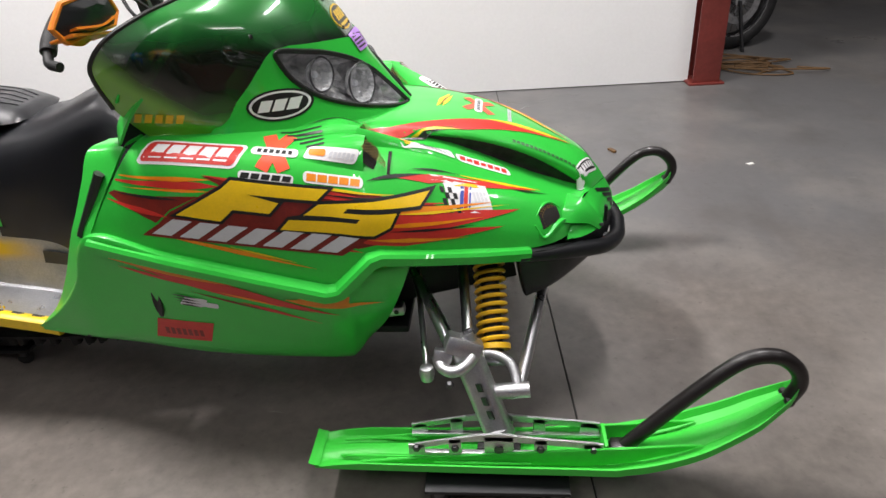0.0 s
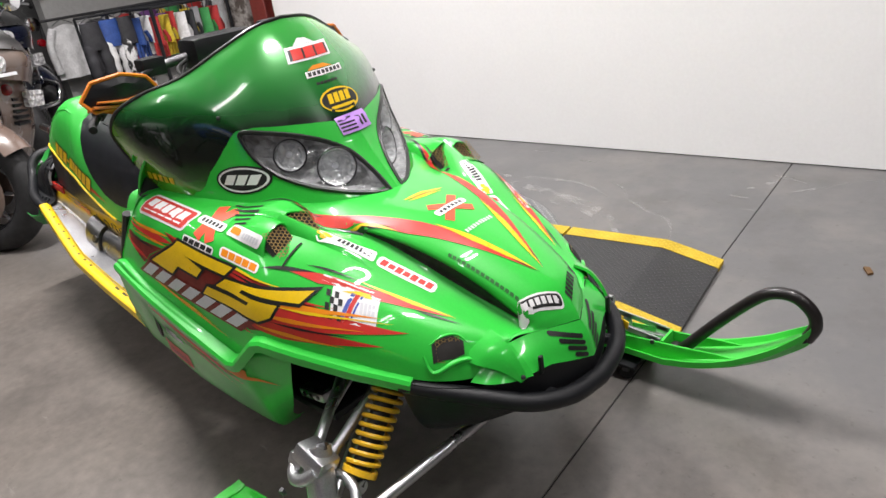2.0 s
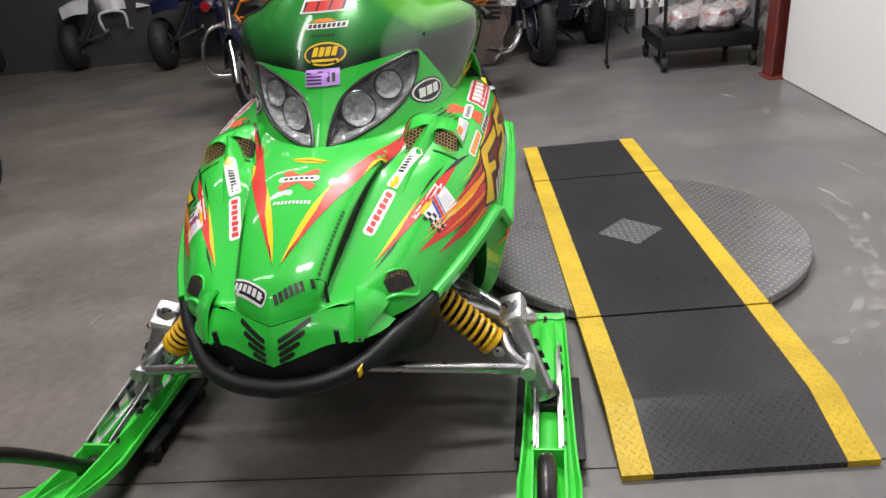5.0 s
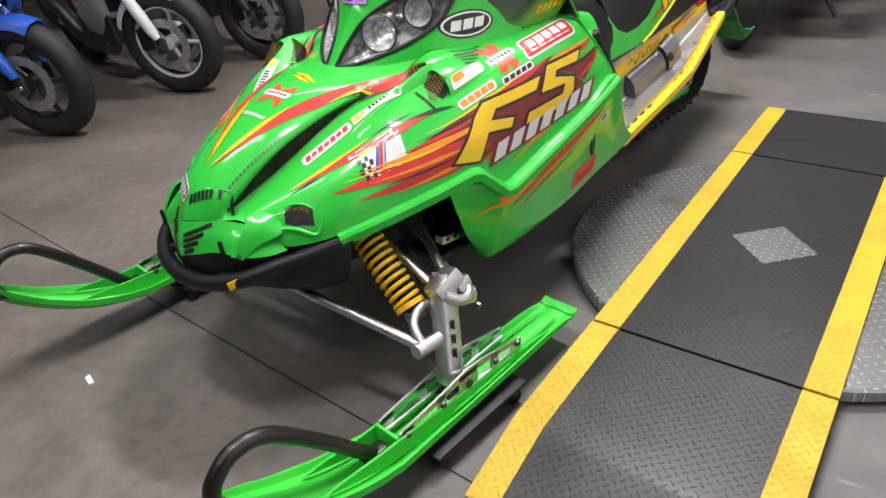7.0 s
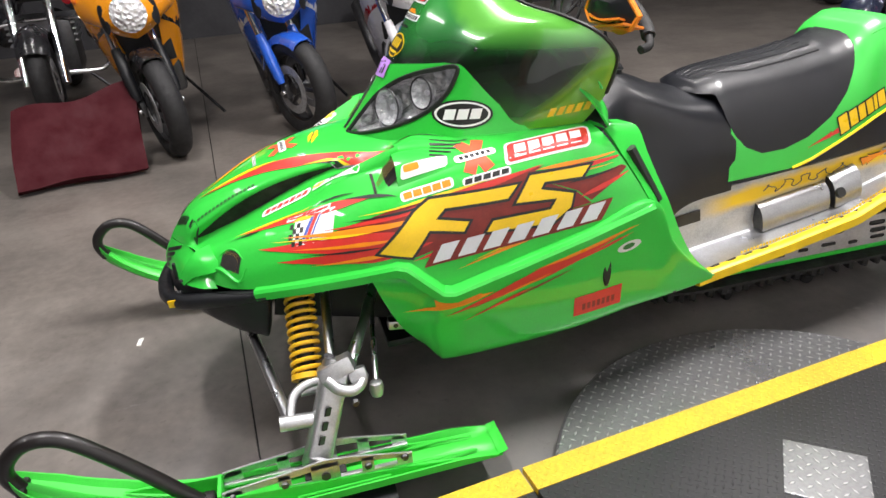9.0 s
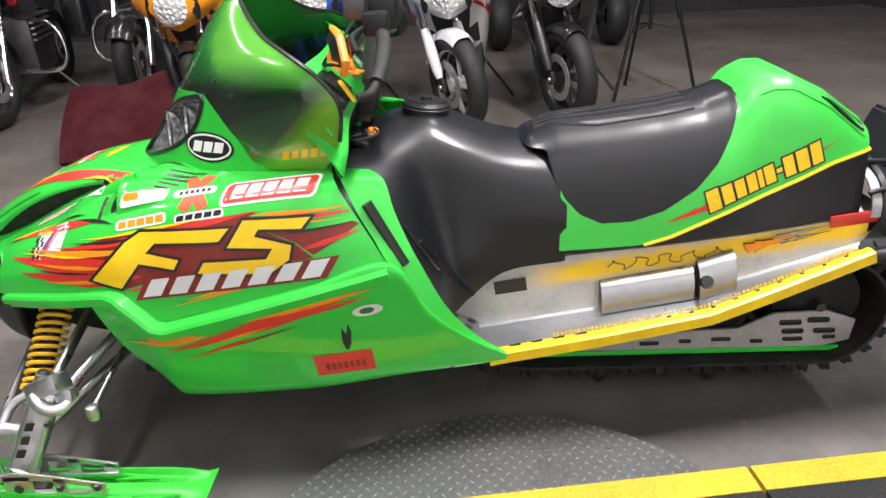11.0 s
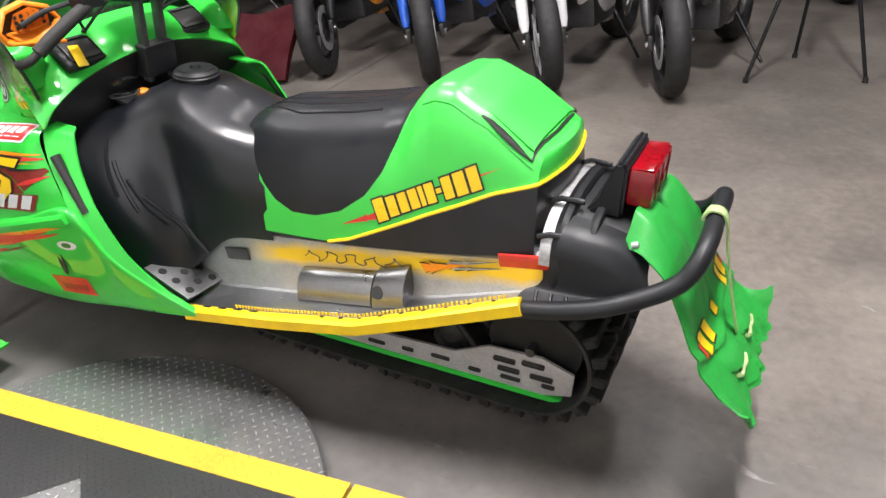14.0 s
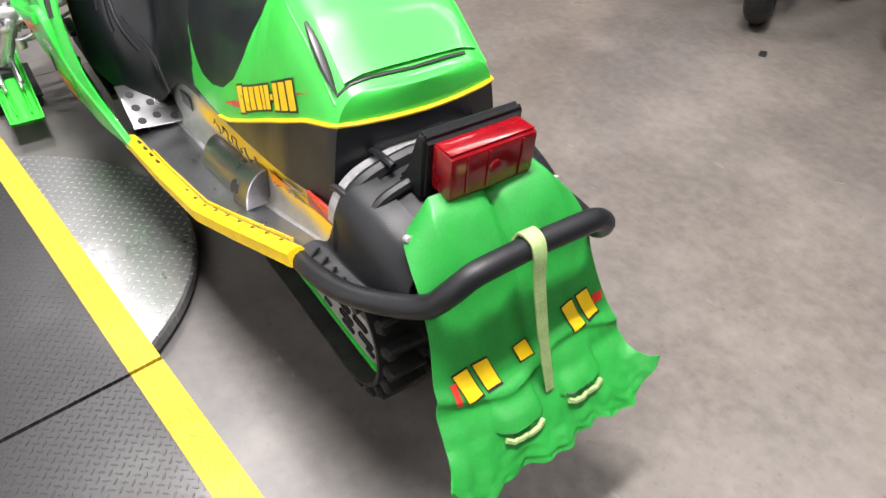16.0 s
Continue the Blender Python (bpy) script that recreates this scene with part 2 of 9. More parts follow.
# ---- floor, walls, ceiling ----
def concrete():
    m = stuff("concrete", (0.178, 0.157, 0.138), 0.34, vary=0.30, scale=1.1, fine=26, bump=0.05, col2=(0.112, 0.101, 0.091), spread=0.16)
    nt = m.node_tree
    b = nt.nodes["Principled BSDF"]
    tc = nt.nodes["Texture Coordinate"]
    old = b.inputs["Base Color"].links[0].from_socket
    # grey worn track by the wall, and pale scuffs
    def noise_of(scale, detail, lo, hi, stretch=(1, 1, 1)):
        mp = nt.nodes.new("ShaderNodeMapping")
        mp.inputs["Scale"].default_value = stretch
        n = nt.nodes.new("ShaderNodeTexNoise")
        n.inputs["Scale"].default_value, n.inputs["Detail"].default_value, n.inputs["Roughness"].default_value = scale, detail, 0.65
        r = nt.nodes.new("ShaderNodeMapRange")
        r.inputs["From Min"].default_value, r.inputs["From Max"].default_value = lo, hi
        nt.links.new(tc.outputs["Object"], mp.inputs["Vector"])
        nt.links.new(mp.outputs[0], n.inputs["Vector"])
        nt.links.new(n.outputs["Fac"], r.inputs["Value"])
        return r.outputs[0]

    def over(base, col, fac, k):
        mul = nt.nodes.new("ShaderNodeMath")
        mul.operation = "MULTIPLY"
        mul.inputs[1].default_value = k
        nt.links.new(fac, mul.inputs[0])
        mx = nt.nodes.new("ShaderNodeMix")
        mx.data_type = "RGBA"
        nt.links.new(mul.outputs[0], mx.inputs["Factor"])
        nt.links.new(base, mx.inputs[6])
        mx.inputs[7].default_value = (*col, 1)
        return mx.outputs[2]
    # a greyer sealed strip along the white wall, with a worn, wandering edge
    sep = nt.nodes.new("ShaderNodeSeparateXYZ")
    nt.links.new(tc.outputs["Object"], sep.inputs[0])
    edge = nt.nodes.new("ShaderNodeMath")
    edge.operation = "ADD"
    nt.links.new(sep.outputs[1], edge.inputs[0])
    nt.links.new(noise_of(0.8, 4, 0.3, 0.7), edge.inputs[1])
    strip = nt.nodes.new("ShaderNodeMapRange")
    strip.inputs["From Min"].default_value, strip.inputs["From Max"].default_value = 0.2, 1.3
    nt.links.new(edge.outputs[0], strip.inputs["Value"])
    c = over(old, (0.128, 0.130, 0.134), strip.outputs[0], 0.8)
    c = over(c, (0.28, 0.255, 0.228), noise_of(1.7, 9, 0.48, 0.74), 0.50)
    c = over(c, (0.070, 0.063, 0.056), noise_of(2.4, 9, 0.50, 0.78, (1.2, 0.9, 1)), 0.60)
    c = over(c, (0.36, 0.35, 0.33), noise_of(9, 10, 0.66, 0.76, (0.5, 2.0, 1)), 0.5)
    c = over(c, (0.075, 0.068, 0.06), noise_of(38, 6, 0.60, 0.72), 0.6)
    nt.links.new(c, b.inputs["Base Color"])
    return m


M["concrete"] = concrete()
M["wallpaint"] = stuff("white_wall_paint", (0.85, 0.85, 0.85), 0.5, vary=0.03, scale=1.5, fine=60, bump=0.02)
M["post"] = stuff("red_oxide_paint", (0.20, 0.035, 0.028), 0.45, vary=0.25, scale=5, fine=60, bump=0.05)
M["grey"] = stuff("grey_wall_paint", (0.055, 0.055, 0.055), 0.6, vary=0.15, scale=2, fine=30)
M["dark"] = stuff("dark_wall", (0.04, 0.04, 0.045), 0.7, vary=0.2, scale=2, fine=30)
M["ceiling"] = stuff("ceiling_sheet", (0.10, 0.10, 0.10), 0.7, vary=0.1, scale=1, fine=20)

JOINT = 3.50        # where the floor's saw-cut joint crosses, along the wall
floor = thing("floor", "worn grey-brown polished concrete floor with a saw-cut joint", "floor", kind="structure")
for x0, x1 in ((-8.0, JOINT - 0.0025), (JOINT + 0.0025, 12.0)):
    bm = bmesh.new()
    a, b, c, d = room(x0, 8), room(x1, 8), room(x1, -14), room(x0, -14)
    quad = [bm.verts.new(v) for v in (d, c, b, a)] + [bm.verts.new(v - Vector((0, 0, 0.1))) for v in (d, c, b, a)]
    bm.faces.new(quad[:4])
    for k in range(4):
        bm.faces.new((quad[k], quad[k + 4], quad[(k + 1) % 4 + 4], quad[(k + 1) % 4]))
    part("slab", bm, M["concrete"], floor, smooth=False)
part("joint_filler", block(room(JOINT, -3, -0.052), (0.004, 22, 0.1), m=pose(0, 0, 0, 0, 0, ROOM)), M["rubber"], floor, "dark dirty filler in the floor joint")


def wall(name, x0, y0, x1, y1, h, mat, label, thick=0.12, z0=0.0):
    a, b = room(x0, y0), room(x1, y1)
    mid, ang = (a + b) / 2, math.atan2((b - a).y, (b - a).x)
    ob = part(name, block((mid.x, mid.y, z0 + (h - z0) / 2), ((b - a).length, thick, h - z0), m=Matrix.Rotation(ang, 4, "Z")), mat, smooth=False)
    return tagged(ob, label, "wall", kind="structure")


WALL = math.hypot(0.928 + 3.665, 2.417 - 2.083)
wall("wall_white", 0.0, 0.07, WALL, 0.07, 3.6, M["wallpaint"], "smooth white painted wall panel with dark gap at floor", z0=0.005)
wall("wall_gap", 0.0, 0.09, WALL, 0.09, 0.005, M["rubber"], "dark gap under the white wall", 0.1)
wall("wall_north", 6.2, 4.0, 12.0, 4.0, 4.0, M["dark"], "dark far wall behind the bay")
wall("wall_west", -3.4, 8.0, -3.4, -14.0, 4.2, M["grey"], "grey painted far wall")
M["lightgrey"] = stuff("light_grey_wall_paint", (0.34, 0.34, 0.33), 0.6, vary=0.12, scale=2, fine=30)
wall("wall_gear", -2.62, -0.45, -2.62, 1.75, 3.6, M["lightgrey"], "light grey painted wall behind the riding gear")
wall("wall_gear_return", -2.62, 1.75, 0.0, 1.75, 3.6, M["lightgrey"], "light grey painted wall round the corner")
wall("wall_south", -8.0, -9.5, 12.0, -9.5, 4.2, M["dark"], "dark far wall behind the motorcycles")
wall("wall_east", 8.5, 8.0, 8.5, -14.0, 4.2, M["grey"], "grey far wall behind the camera")
top = room(1, -3, 4.3)
tagged(part("ceiling", block(top, (22, 24, 0.1), m=pose(0, 0, 0, 0, 0, ROOM)), M["ceiling"], smooth=False), "dark sheet ceiling over the shop", "ceiling", kind="structure")


def post(at):
    """A painted steel column: two flanges and a web on a base plate."""
    ob = thing("steel_post", "red oxide painted steel column at the wall's end", "column", at, ROOM, "posts at the white wall", "structure")
    bm = bmesh.new()
    box(bm, (0, 0.0, 1.8), (0.15, 0.014, 3.6), 0.003)
    box(bm, (0, 0.15, 1.8), (0.15, 0.014, 3.6), 0.003)
    box(bm, (0, 0.075, 1.8), (0.012, 0.136, 3.6))
    part("column", bm, M["post"], ob)
    part("base_plate", block((0, 0.075, 0.006), (0.2, 0.2, 0.012), 0.003), M["post"], ob)
    return ob


post(room(WALL + 0.08, -0.06))
post(room(-0.08, -0.06))

# ceiling strip lights
M["tube"] = bpy.data.materials.new("lit_tube")
M["tube"].use_nodes = True
M["tube"].node_tree.nodes["Principled BSDF"].inputs["Emission Color"].default_value = (1, 0.97, 0.92, 1)
M["tube"].node_tree.nodes["Principled BSDF"].inputs["Emission Strength"].default_value = 3.0
M["lampwhite"] = stuff("white_enamel", (0.75, 0.75, 0.75), 0.4)


def strip_light(at, watts, long=2.4):
    ob = thing("strip_light", "white twin-tube fluorescent strip light under the ceiling", "ceiling light", at, ROOM + 90, "strip lights under the ceiling")
    part("housing", block((0, 0, 0.07), (long + 0.05, 0.30, 0.07), 0.01), M["lampwhite"], ob)
    for s in (-1, 1):
        part("tube", rod((0.02 - long / 2, s * 0.07, 0.0), (long / 2 - 0.02, s * 0.07, 0.0), 0.013), M["tube"], ob)
    for s in (-1, 1):
        la = bpy.data.lights.new("strip_glow", "AREA")
        la.shape, la.size, la.size_y, la.energy, la.color = "RECTANGLE", long - 0.05, 0.05, watts / 2, (1.0, 0.952, 0.950)
        lo = new("strip_glow", la)
        lo.parent = ob
        lo.location = (0, s * 0.07, -0.02)
        lo["kind"] = "structure"


for x, near, far in ((-1.4, 42, 42), (1.25, 290, 44), (3.95, 140, 36), (6.6, 60, 28)):
    strip_light(room(x, -2.0, 4.155), near, 1.25)
    strip_light(room(x, -5.2, 4.155), far)

# ---- the snowmobile ----
sled = thing("snowmobile", "lime green snowmobile with flame graphics and stickers on low dollies", "snowmobile", (-1.0, 0, 0))
sled.matrix_basis = Matrix()

HOOD = [
    # sections from the nose back; each from the crown out and down to the belt
    [(0.098, 0, 0.488), (0.085, 0.028, 0.490), (0.072, 0.055, 0.492), (0.060, 0.078, 0.494), (0.050, 0.098, 0.496), (0.040, 0.115, 0.498), (0.034, 0.128, 0.498), (0.028, 0.140, 0.492)],
    [(0.082, 0, 0.514), (0.070, 0.036, 0.515), (0.056, 0.074, 0.511), (0.044, 0.094, 0.499), (0.034, 0.116, 0.500), (0.022, 0.138, 0.496), (0.016, 0.154, 0.484), (0.012, 0.166, 0.455)],
    [(0.038, 0, 0.562), (0.036, 0.050, 0.556), (0.028, 0.092, 0.536), (0.020, 0.092, 0.502), (0.016, 0.145, 0.498), (0.008, 0.172, 0.480), (0.002, 0.192, 0.462), (0.000, 0.200, 0.440)],
    [(-0.05, 0, 0.613), (-0.05, 0.060, 0.607), (-0.05, 0.106, 0.584), (-0.05, 0.100, 0.534), (-0.05, 0.176, 0.526), (-0.05, 0.216, 0.510), (-0.05, 0.246, 0.478), (-0.05, 0.258, 0.445)],
    [(-0.13, 0, 0.652), (-0.13, 0.070, 0.646), (-0.13, 0.120, 0.622), (-0.13, 0.114, 0.574), (-0.13, 0.196, 0.562), (-0.13, 0.250, 0.550), (-0.13, 0.290, 0.502), (-0.13, 0.303, 0.455)],
    [(-0.22, 0, 0.684), (-0.22, 0.078, 0.678), (-0.22, 0.136, 0.654), (-0.22, 0.134, 0.618), (-0.22, 0.220, 0.604), (-0.22, 0.278, 0.585), (-0.22, 0.325, 0.532), (-0.22, 0.340, 0.473)],
    [(-0.31, 0, 0.698), (-0.31, 0.085, 0.693), (-0.31, 0.152, 0.676), (-0.31, 0.160, 0.652), (-0.31, 0.250, 0.652), (-0.31, 0.312, 0.620), (-0.31, 0.360, 0.560), (-0.31, 0.374, 0.492)],
    [(-0.41, 0, 0.704), (-0.41, 0.090, 0.703), (-0.41, 0.155, 0.690), (-0.41, 0.196, 0.668), (-0.41, 0.258, 0.686), (-0.41, 0.335, 0.655), (-0.41, 0.385, 0.590), (-0.41, 0.402, 0.508)],
    [(-0.50, 0, 0.715), (-0.50, 0.100, 0.715), (-0.50, 0.175, 0.712), (-0.50, 0.228, 0.706), (-0.50, 0.285, 0.702), (-0.50, 0.352, 0.672), (-0.50, 0.394, 0.580), (-0.50, 0.414, 0.432)],
    [(-0.60, 0, 0.720), (-0.60, 0.110, 0.720), (-0.60, 0.195, 0.722), (-0.60, 0.250, 0.720), (-0.60, 0.305, 0.714), (-0.60, 0.366, 0.686), (-0.60, 0.400, 0.600), (-0.60, 0.416, 0.458)],
    [(-0.72, 0, 0.720), (-0.72, 0.120, 0.722), (-0.72, 0.210, 0.726), (-0.72, 0.268, 0.728), (-0.72, 0.318, 0.722), (-0.73, 0.374, 0.700), (-0.74, 0.405, 0.615), (-0.745, 0.418, 0.494)],
    [(-0.82, 0, 0.715), (-0.82, 0.130, 0.720), (-0.82, 0.220, 0.728), (-0.82, 0.280, 0.732), (-0.82, 0.326, 0.730), (-0.835, 0.374, 0.708), (-0.87, 0.404, 0.625), (-0.88, 0.418, 0.530)],
    [(-0.86, 0, 0.712), (-0.862, 0.130, 0.716), (-0.866, 0.225, 0.726), (-0.872, 0.285, 0.732), (-0.878, 0.326, 0.731), (-0.895, 0.364, 0.708), (-0.945, 0.392, 0.630), (-0.985, 0.408, 0.560)],
]
LOW = [
    # the lower side panel, from its front edge back; each from the belt down and under
    [(-0.332, 0.368, 0.484), (-0.340, 0.384, 0.474), (-0.366, 0.382, 0.405), (-0.404, 0.370, 0.325), (-0.462, 0.345, 0.250), (-0.482, 0.305, 0.222)],
    [(-0.44, 0.392, 0.470), (-0.44, 0.414, 0.462), (-0.445, 0.408, 0.400), (-0.455, 0.395, 0.320), (-0.480, 0.365, 0.230), (-0.495, 0.310, 0.212)],
    [(-0.50, 0.404, 0.440), (-0.50, 0.432, 0.430), (-0.50, 0.424, 0.375), (-0.50, 0.404, 0.300), (-0.51, 0.370, 0.222), (-0.51, 0.312, 0.207)],
    [(-0.65, 0.408, 0.480), (-0.65, 0.436, 0.470), (-0.65, 0.426, 0.400), (-0.65, 0.405, 0.310), (-0.65, 0.376, 0.228), (-0.65, 0.312, 0.212)],
    [(-0.82, 0.408, 0.524), (-0.82, 0.436, 0.514), (-0.82, 0.424, 0.430), (-0.82, 0.404, 0.330), (-0.82, 0.378, 0.242), (-0.82, 0.315, 0.226)],
    [(-0.985, 0.398, 0.566), (-0.990, 0.422, 0.556), (-0.990, 0.408, 0.460), (-0.990, 0.390, 0.350), (-0.990, 0.370, 0.265), (-0.99, 0.32, 0.250)],
    [(-1.055, 0.380, 0.452), (-1.062, 0.400, 0.444), (-1.066, 0.392, 0.390), (-1.070, 0.378, 0.320), (-1.070, 0.364, 0.270), (-1.07, 0.320, 0.256)],
    [(-1.140, 0.352, 0.362), (-1.146, 0.368, 0.354), (-1.150, 0.362, 0.325), (-1.150, 0.356, 0.295), (-1.150, 0.350, 0.270), (-1.15, 0.320, 0.260)],
    [(-1.225, 0.326, 0.292), (-1.235, 0.340, 0.288), (-1.236, 0.339, 0.285), (-1.236, 0.338, 0.281), (-1.236, 0.337, 0.276), (-1.23, 0.322, 0.268)],
]
hood_rows = loft(HOOD, 42, 72)
low_rows = loft(LOW, 26, 60)
bm = bmesh.new()
for s in (1, -1):
    grid(bm, [both(r, s) for r in hood_rows])
bmesh.ops.remove_doubles(bm, verts=bm.verts, dist=1e-4)
hood_tree = BVHTree.FromBMesh(bm)
hood = part("hood", bm, M["green"], sled, "glossy lime green hood covered in stickers")
side_tree, side_panel = {}, {}
for s in (1, -1):
    bm = surface([both(r, s) for r in low_rows])
    side_tree[s] = BVHTree.FromBMesh(bm)
    side_panel[s] = part("side_panel", bm, M["green"], sled, "lime green lower side panel with flame graphics")
    # the lip that runs above the suspension, drops in a notch and goes on along the belt
    bm = bmesh.new()
    lip = [(-0.095, 0.288, 0.450), (-0.20, 0.338, 0.472), (-0.31, 0.380, 0.494), (-0.395, 0.408, 0.511), (-0.418, 0.416, 0.506), (-0.488, 0.428, 0.440), (-0.510, 0.430, 0.436), (-0.65, 0.432, 0.472), (-0.82, 0.432, 0.517), (-0.985, 0.420, 0.558)]
    prof = [(-0.014, -0.020), (0.013, -0.022), (0.015, -0.004), (0.010, 0.003), (-0.016, 0.006)]
    prof = prof if s == 1 else [(-a, b) for a, b in prof]
    dense = []
    for a, b in zip(lip, lip[1:]):
        dense += [Vector(a).lerp(Vector(b), k / 4) for k in range(4)]
    dense.append(Vector(lip[-1]))
    sweep(bm, both(dense, s), prof)
    part("belt_lip", bm, M["green"], sled)

# rear edge of the hood: a black slot down each side and the turned-in edge
for s in (1, -1):
    slot = [Vector((-0.948, 0.372, 0.682)).lerp(Vector((-1.018, 0.387, 0.552)), k / 8) for k in range(9)]
    bm = bmesh.new()
    sweep(bm, both(slot, s), ring(0.013, 8, 0.011))
    part("air_slot", bm, M["ink"], sled, "black slot in the rear edge of the panel")
    edge = [[(-0.878, 0.30, 0.735), (-0.895, 0.345, 0.728), (-0.925, 0.378, 0.672), (-0.960, 0.396, 0.612), (-0.99, 0.408, 0.556), (-1.06, 0.398, 0.444), (-1.145, 0.366, 0.354), (-1.235, 0.338, 0.286)],
            [(-0.95, 0.30, 0.728), (-0.982, 0.335, 0.716), (-1.000, 0.358, 0.660), (-1.024, 0.372, 0.600), (-1.050, 0.380, 0.545), (-1.10, 0.376, 0.440), (-1.165, 0.352, 0.350), (-1.24, 0.330, 0.284)]]
    rows = [cr(e, 40) for e in edge]
    part("rear_edge", surface([both(r, s) for r in rows], 0.006), M["green"], side_panel[s])

# ---- scoops, ridges and the dark shade strips of the hood ----
def on_hood(x, y, up=0.0):
    p, n, _, _ = hood_tree.ray_cast(Vector((x, y, 3)), Vector((0, 0, -1)))
    return p + Vector((0, 0, up))


def wire_mesh(corner, u, v, nu, nv, thick=0.0011):
    """A honeycomb wire screen over a patch: its corner and two sides."""
    bm = bmesh.new()
    r = 1 / (nu * 1.5 + 0.5)
    h = r * 0.866 * u.length / v.length * 2
    rows = int(1 / h)
    seen = {}

    def vert(a, b):
        k = (round(a, 3), round(b, 3))
        if k not in seen:
            seen[k] = bm.verts.new(corner + u * min(max(a, 0), 1) + v * min(max(b, 0), 1))
        return seen[k]
    for i in range(nu):
        for j in range(rows + 1):
            ca, cb = r + i * 1.5 * r, (j + 0.5 * (i % 2)) * h + 0.25 * h
            vs = []
            for k in range(6):
                q = vert(ca + r * math.cos(math.pi * k / 3), cb + r * math.sin(math.pi * k / 3) * u.length / v.length)
                if q not in vs:
                    vs.append(q)
            if len(vs) > 2:
                try:
                    bm.faces.new(vs)
                except ValueError:
                    pass
    bmesh.ops.wireframe(bm, faces=bm.faces, thickness=thick * 2, offset=0, use_replace=True, use_even_offset=True, use_boundary=True)
    return bm


M["goldwire"] = stuff("gold_wire", (0.42, 0.28, 0.09), 0.45, 0.3, vary=0.3, scale=40, fine=300)
# near-black of scoop throats and nose vents, also of the crown's shade strip
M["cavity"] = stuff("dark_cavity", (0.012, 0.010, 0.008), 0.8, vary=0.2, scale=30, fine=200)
roofs = []
for s in (1, -1):
    for xo, yo, w, h in ((-0.425, 0.300, 0.030, 0.030), (-0.440, 0.230, 0.034, 0.032)):
        rows = []
        for k in range(15):
            f = k / 14
            x = xo - 0.17 * (1 - f)
            row = []
            for j in range(15):
                g = j / 14 * 2 - 1
                wide = w * (1.55 - 0.25 * f)
                row.append(on_hood(x, s * (yo + 0.012 * (1 - f) + g * wide), -0.003 + (h + 0.003) * (f * f * (3 - 2 * f)) * max(0, 1 - abs(g) ** 3.2) ** 0.8))
            rows.append(row)
        roofs.append(rows)
        scoop = part("scoop", surface(rows, 0.003), M["green"], hood, "green scoop that opens to the front")
        lip = rows[-1][2:-2]
        foot = [on_hood(p.x + 0.046, p.y, 0.0005) for p in lip]
        back = bmesh.new()
        grid(back, [[p + Vector((-0.012, 0, -0.004)) for p in lip], [p + Vector((-0.014, 0, 0.0)) for p in foot], [p + Vector((0.004, 0, 0.001)) for p in foot]])
        part("scoop_throat", back, M["cavity"], scoop, "dark inside of the scoop")
        c, d, e = lip[0] + Vector((-0.002, 0, -0.001)), lip[-1] + Vector((-0.002, 0, -0.001)), foot[0]
        top_mid, foot_mid = lip[len(lip) // 2], foot[len(foot) // 2]
        rise = (foot_mid - top_mid)
        side = Vector((0, lip[-1].y - lip[0].y, 0))
        part("scoop_mesh", wire_mesh(Vector((top_mid.x - 0.003, lip[0].y, top_mid.z - 0.003)), side, rise * 0.96, 7, 5), M["goldwire"], scoop, "gold honeycomb wire mesh")
    # the ridge that runs forward from between the two openings
    rows = []
    for k in range(17):
        f = k / 16
        x, y, h = -0.445 + 0.205 * f, 0.266 - 0.062 * f, 0.031 * (1 - f) ** 1.2
        rows.append([on_hood(x, s * (y - 0.050 * (1 - 0.5 * f)), -0.002), on_hood(x, s * (y - 0.022), h * 0.62), on_hood(x, s * (y - 0.003), h), on_hood(x, s * (y + 0.004), h * 0.85), on_hood(x, s * (y + 0.011), h * 0.2), on_hood(x, s * (y + 0.014), -0.002)])
    roofs.append(rows)
    part("scoop_ridge", surface(rows, 0.002), M["green"], hood, "green ridge between the scoops")
    # shade under the crown's overhang, put in as a dark strip
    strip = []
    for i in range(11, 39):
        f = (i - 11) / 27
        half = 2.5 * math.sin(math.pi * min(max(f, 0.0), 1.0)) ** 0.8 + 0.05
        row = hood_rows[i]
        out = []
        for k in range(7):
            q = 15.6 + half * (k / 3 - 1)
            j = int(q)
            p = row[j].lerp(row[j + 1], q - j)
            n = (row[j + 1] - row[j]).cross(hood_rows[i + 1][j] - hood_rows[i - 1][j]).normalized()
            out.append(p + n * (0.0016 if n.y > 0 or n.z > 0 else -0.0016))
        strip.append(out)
    part("crown_shade", surface([both(r, s) for r in strip]), M["cavity"], hood, "dark strip standing for the shade under the crown's edge")
bm = bmesh.new()
for s in (1, -1):
    grid(bm, [both(r, s) for r in hood_rows])
for rows in roofs:
    grid(bm, rows)
bm.normal_update()
hood_tree = BVHTree.FromBMesh(bm)
bm.free()

# ---- stickers: flat shapes laid on the bodywork ----
CREST = [(-1.0, 0.30), (-0.5, 0.30), (-0.31, 0.262), (-0.2, 0.225), (-0.1, 0.185), (0.0, 0.12)]     # nearest the middle that a side sticker may reach


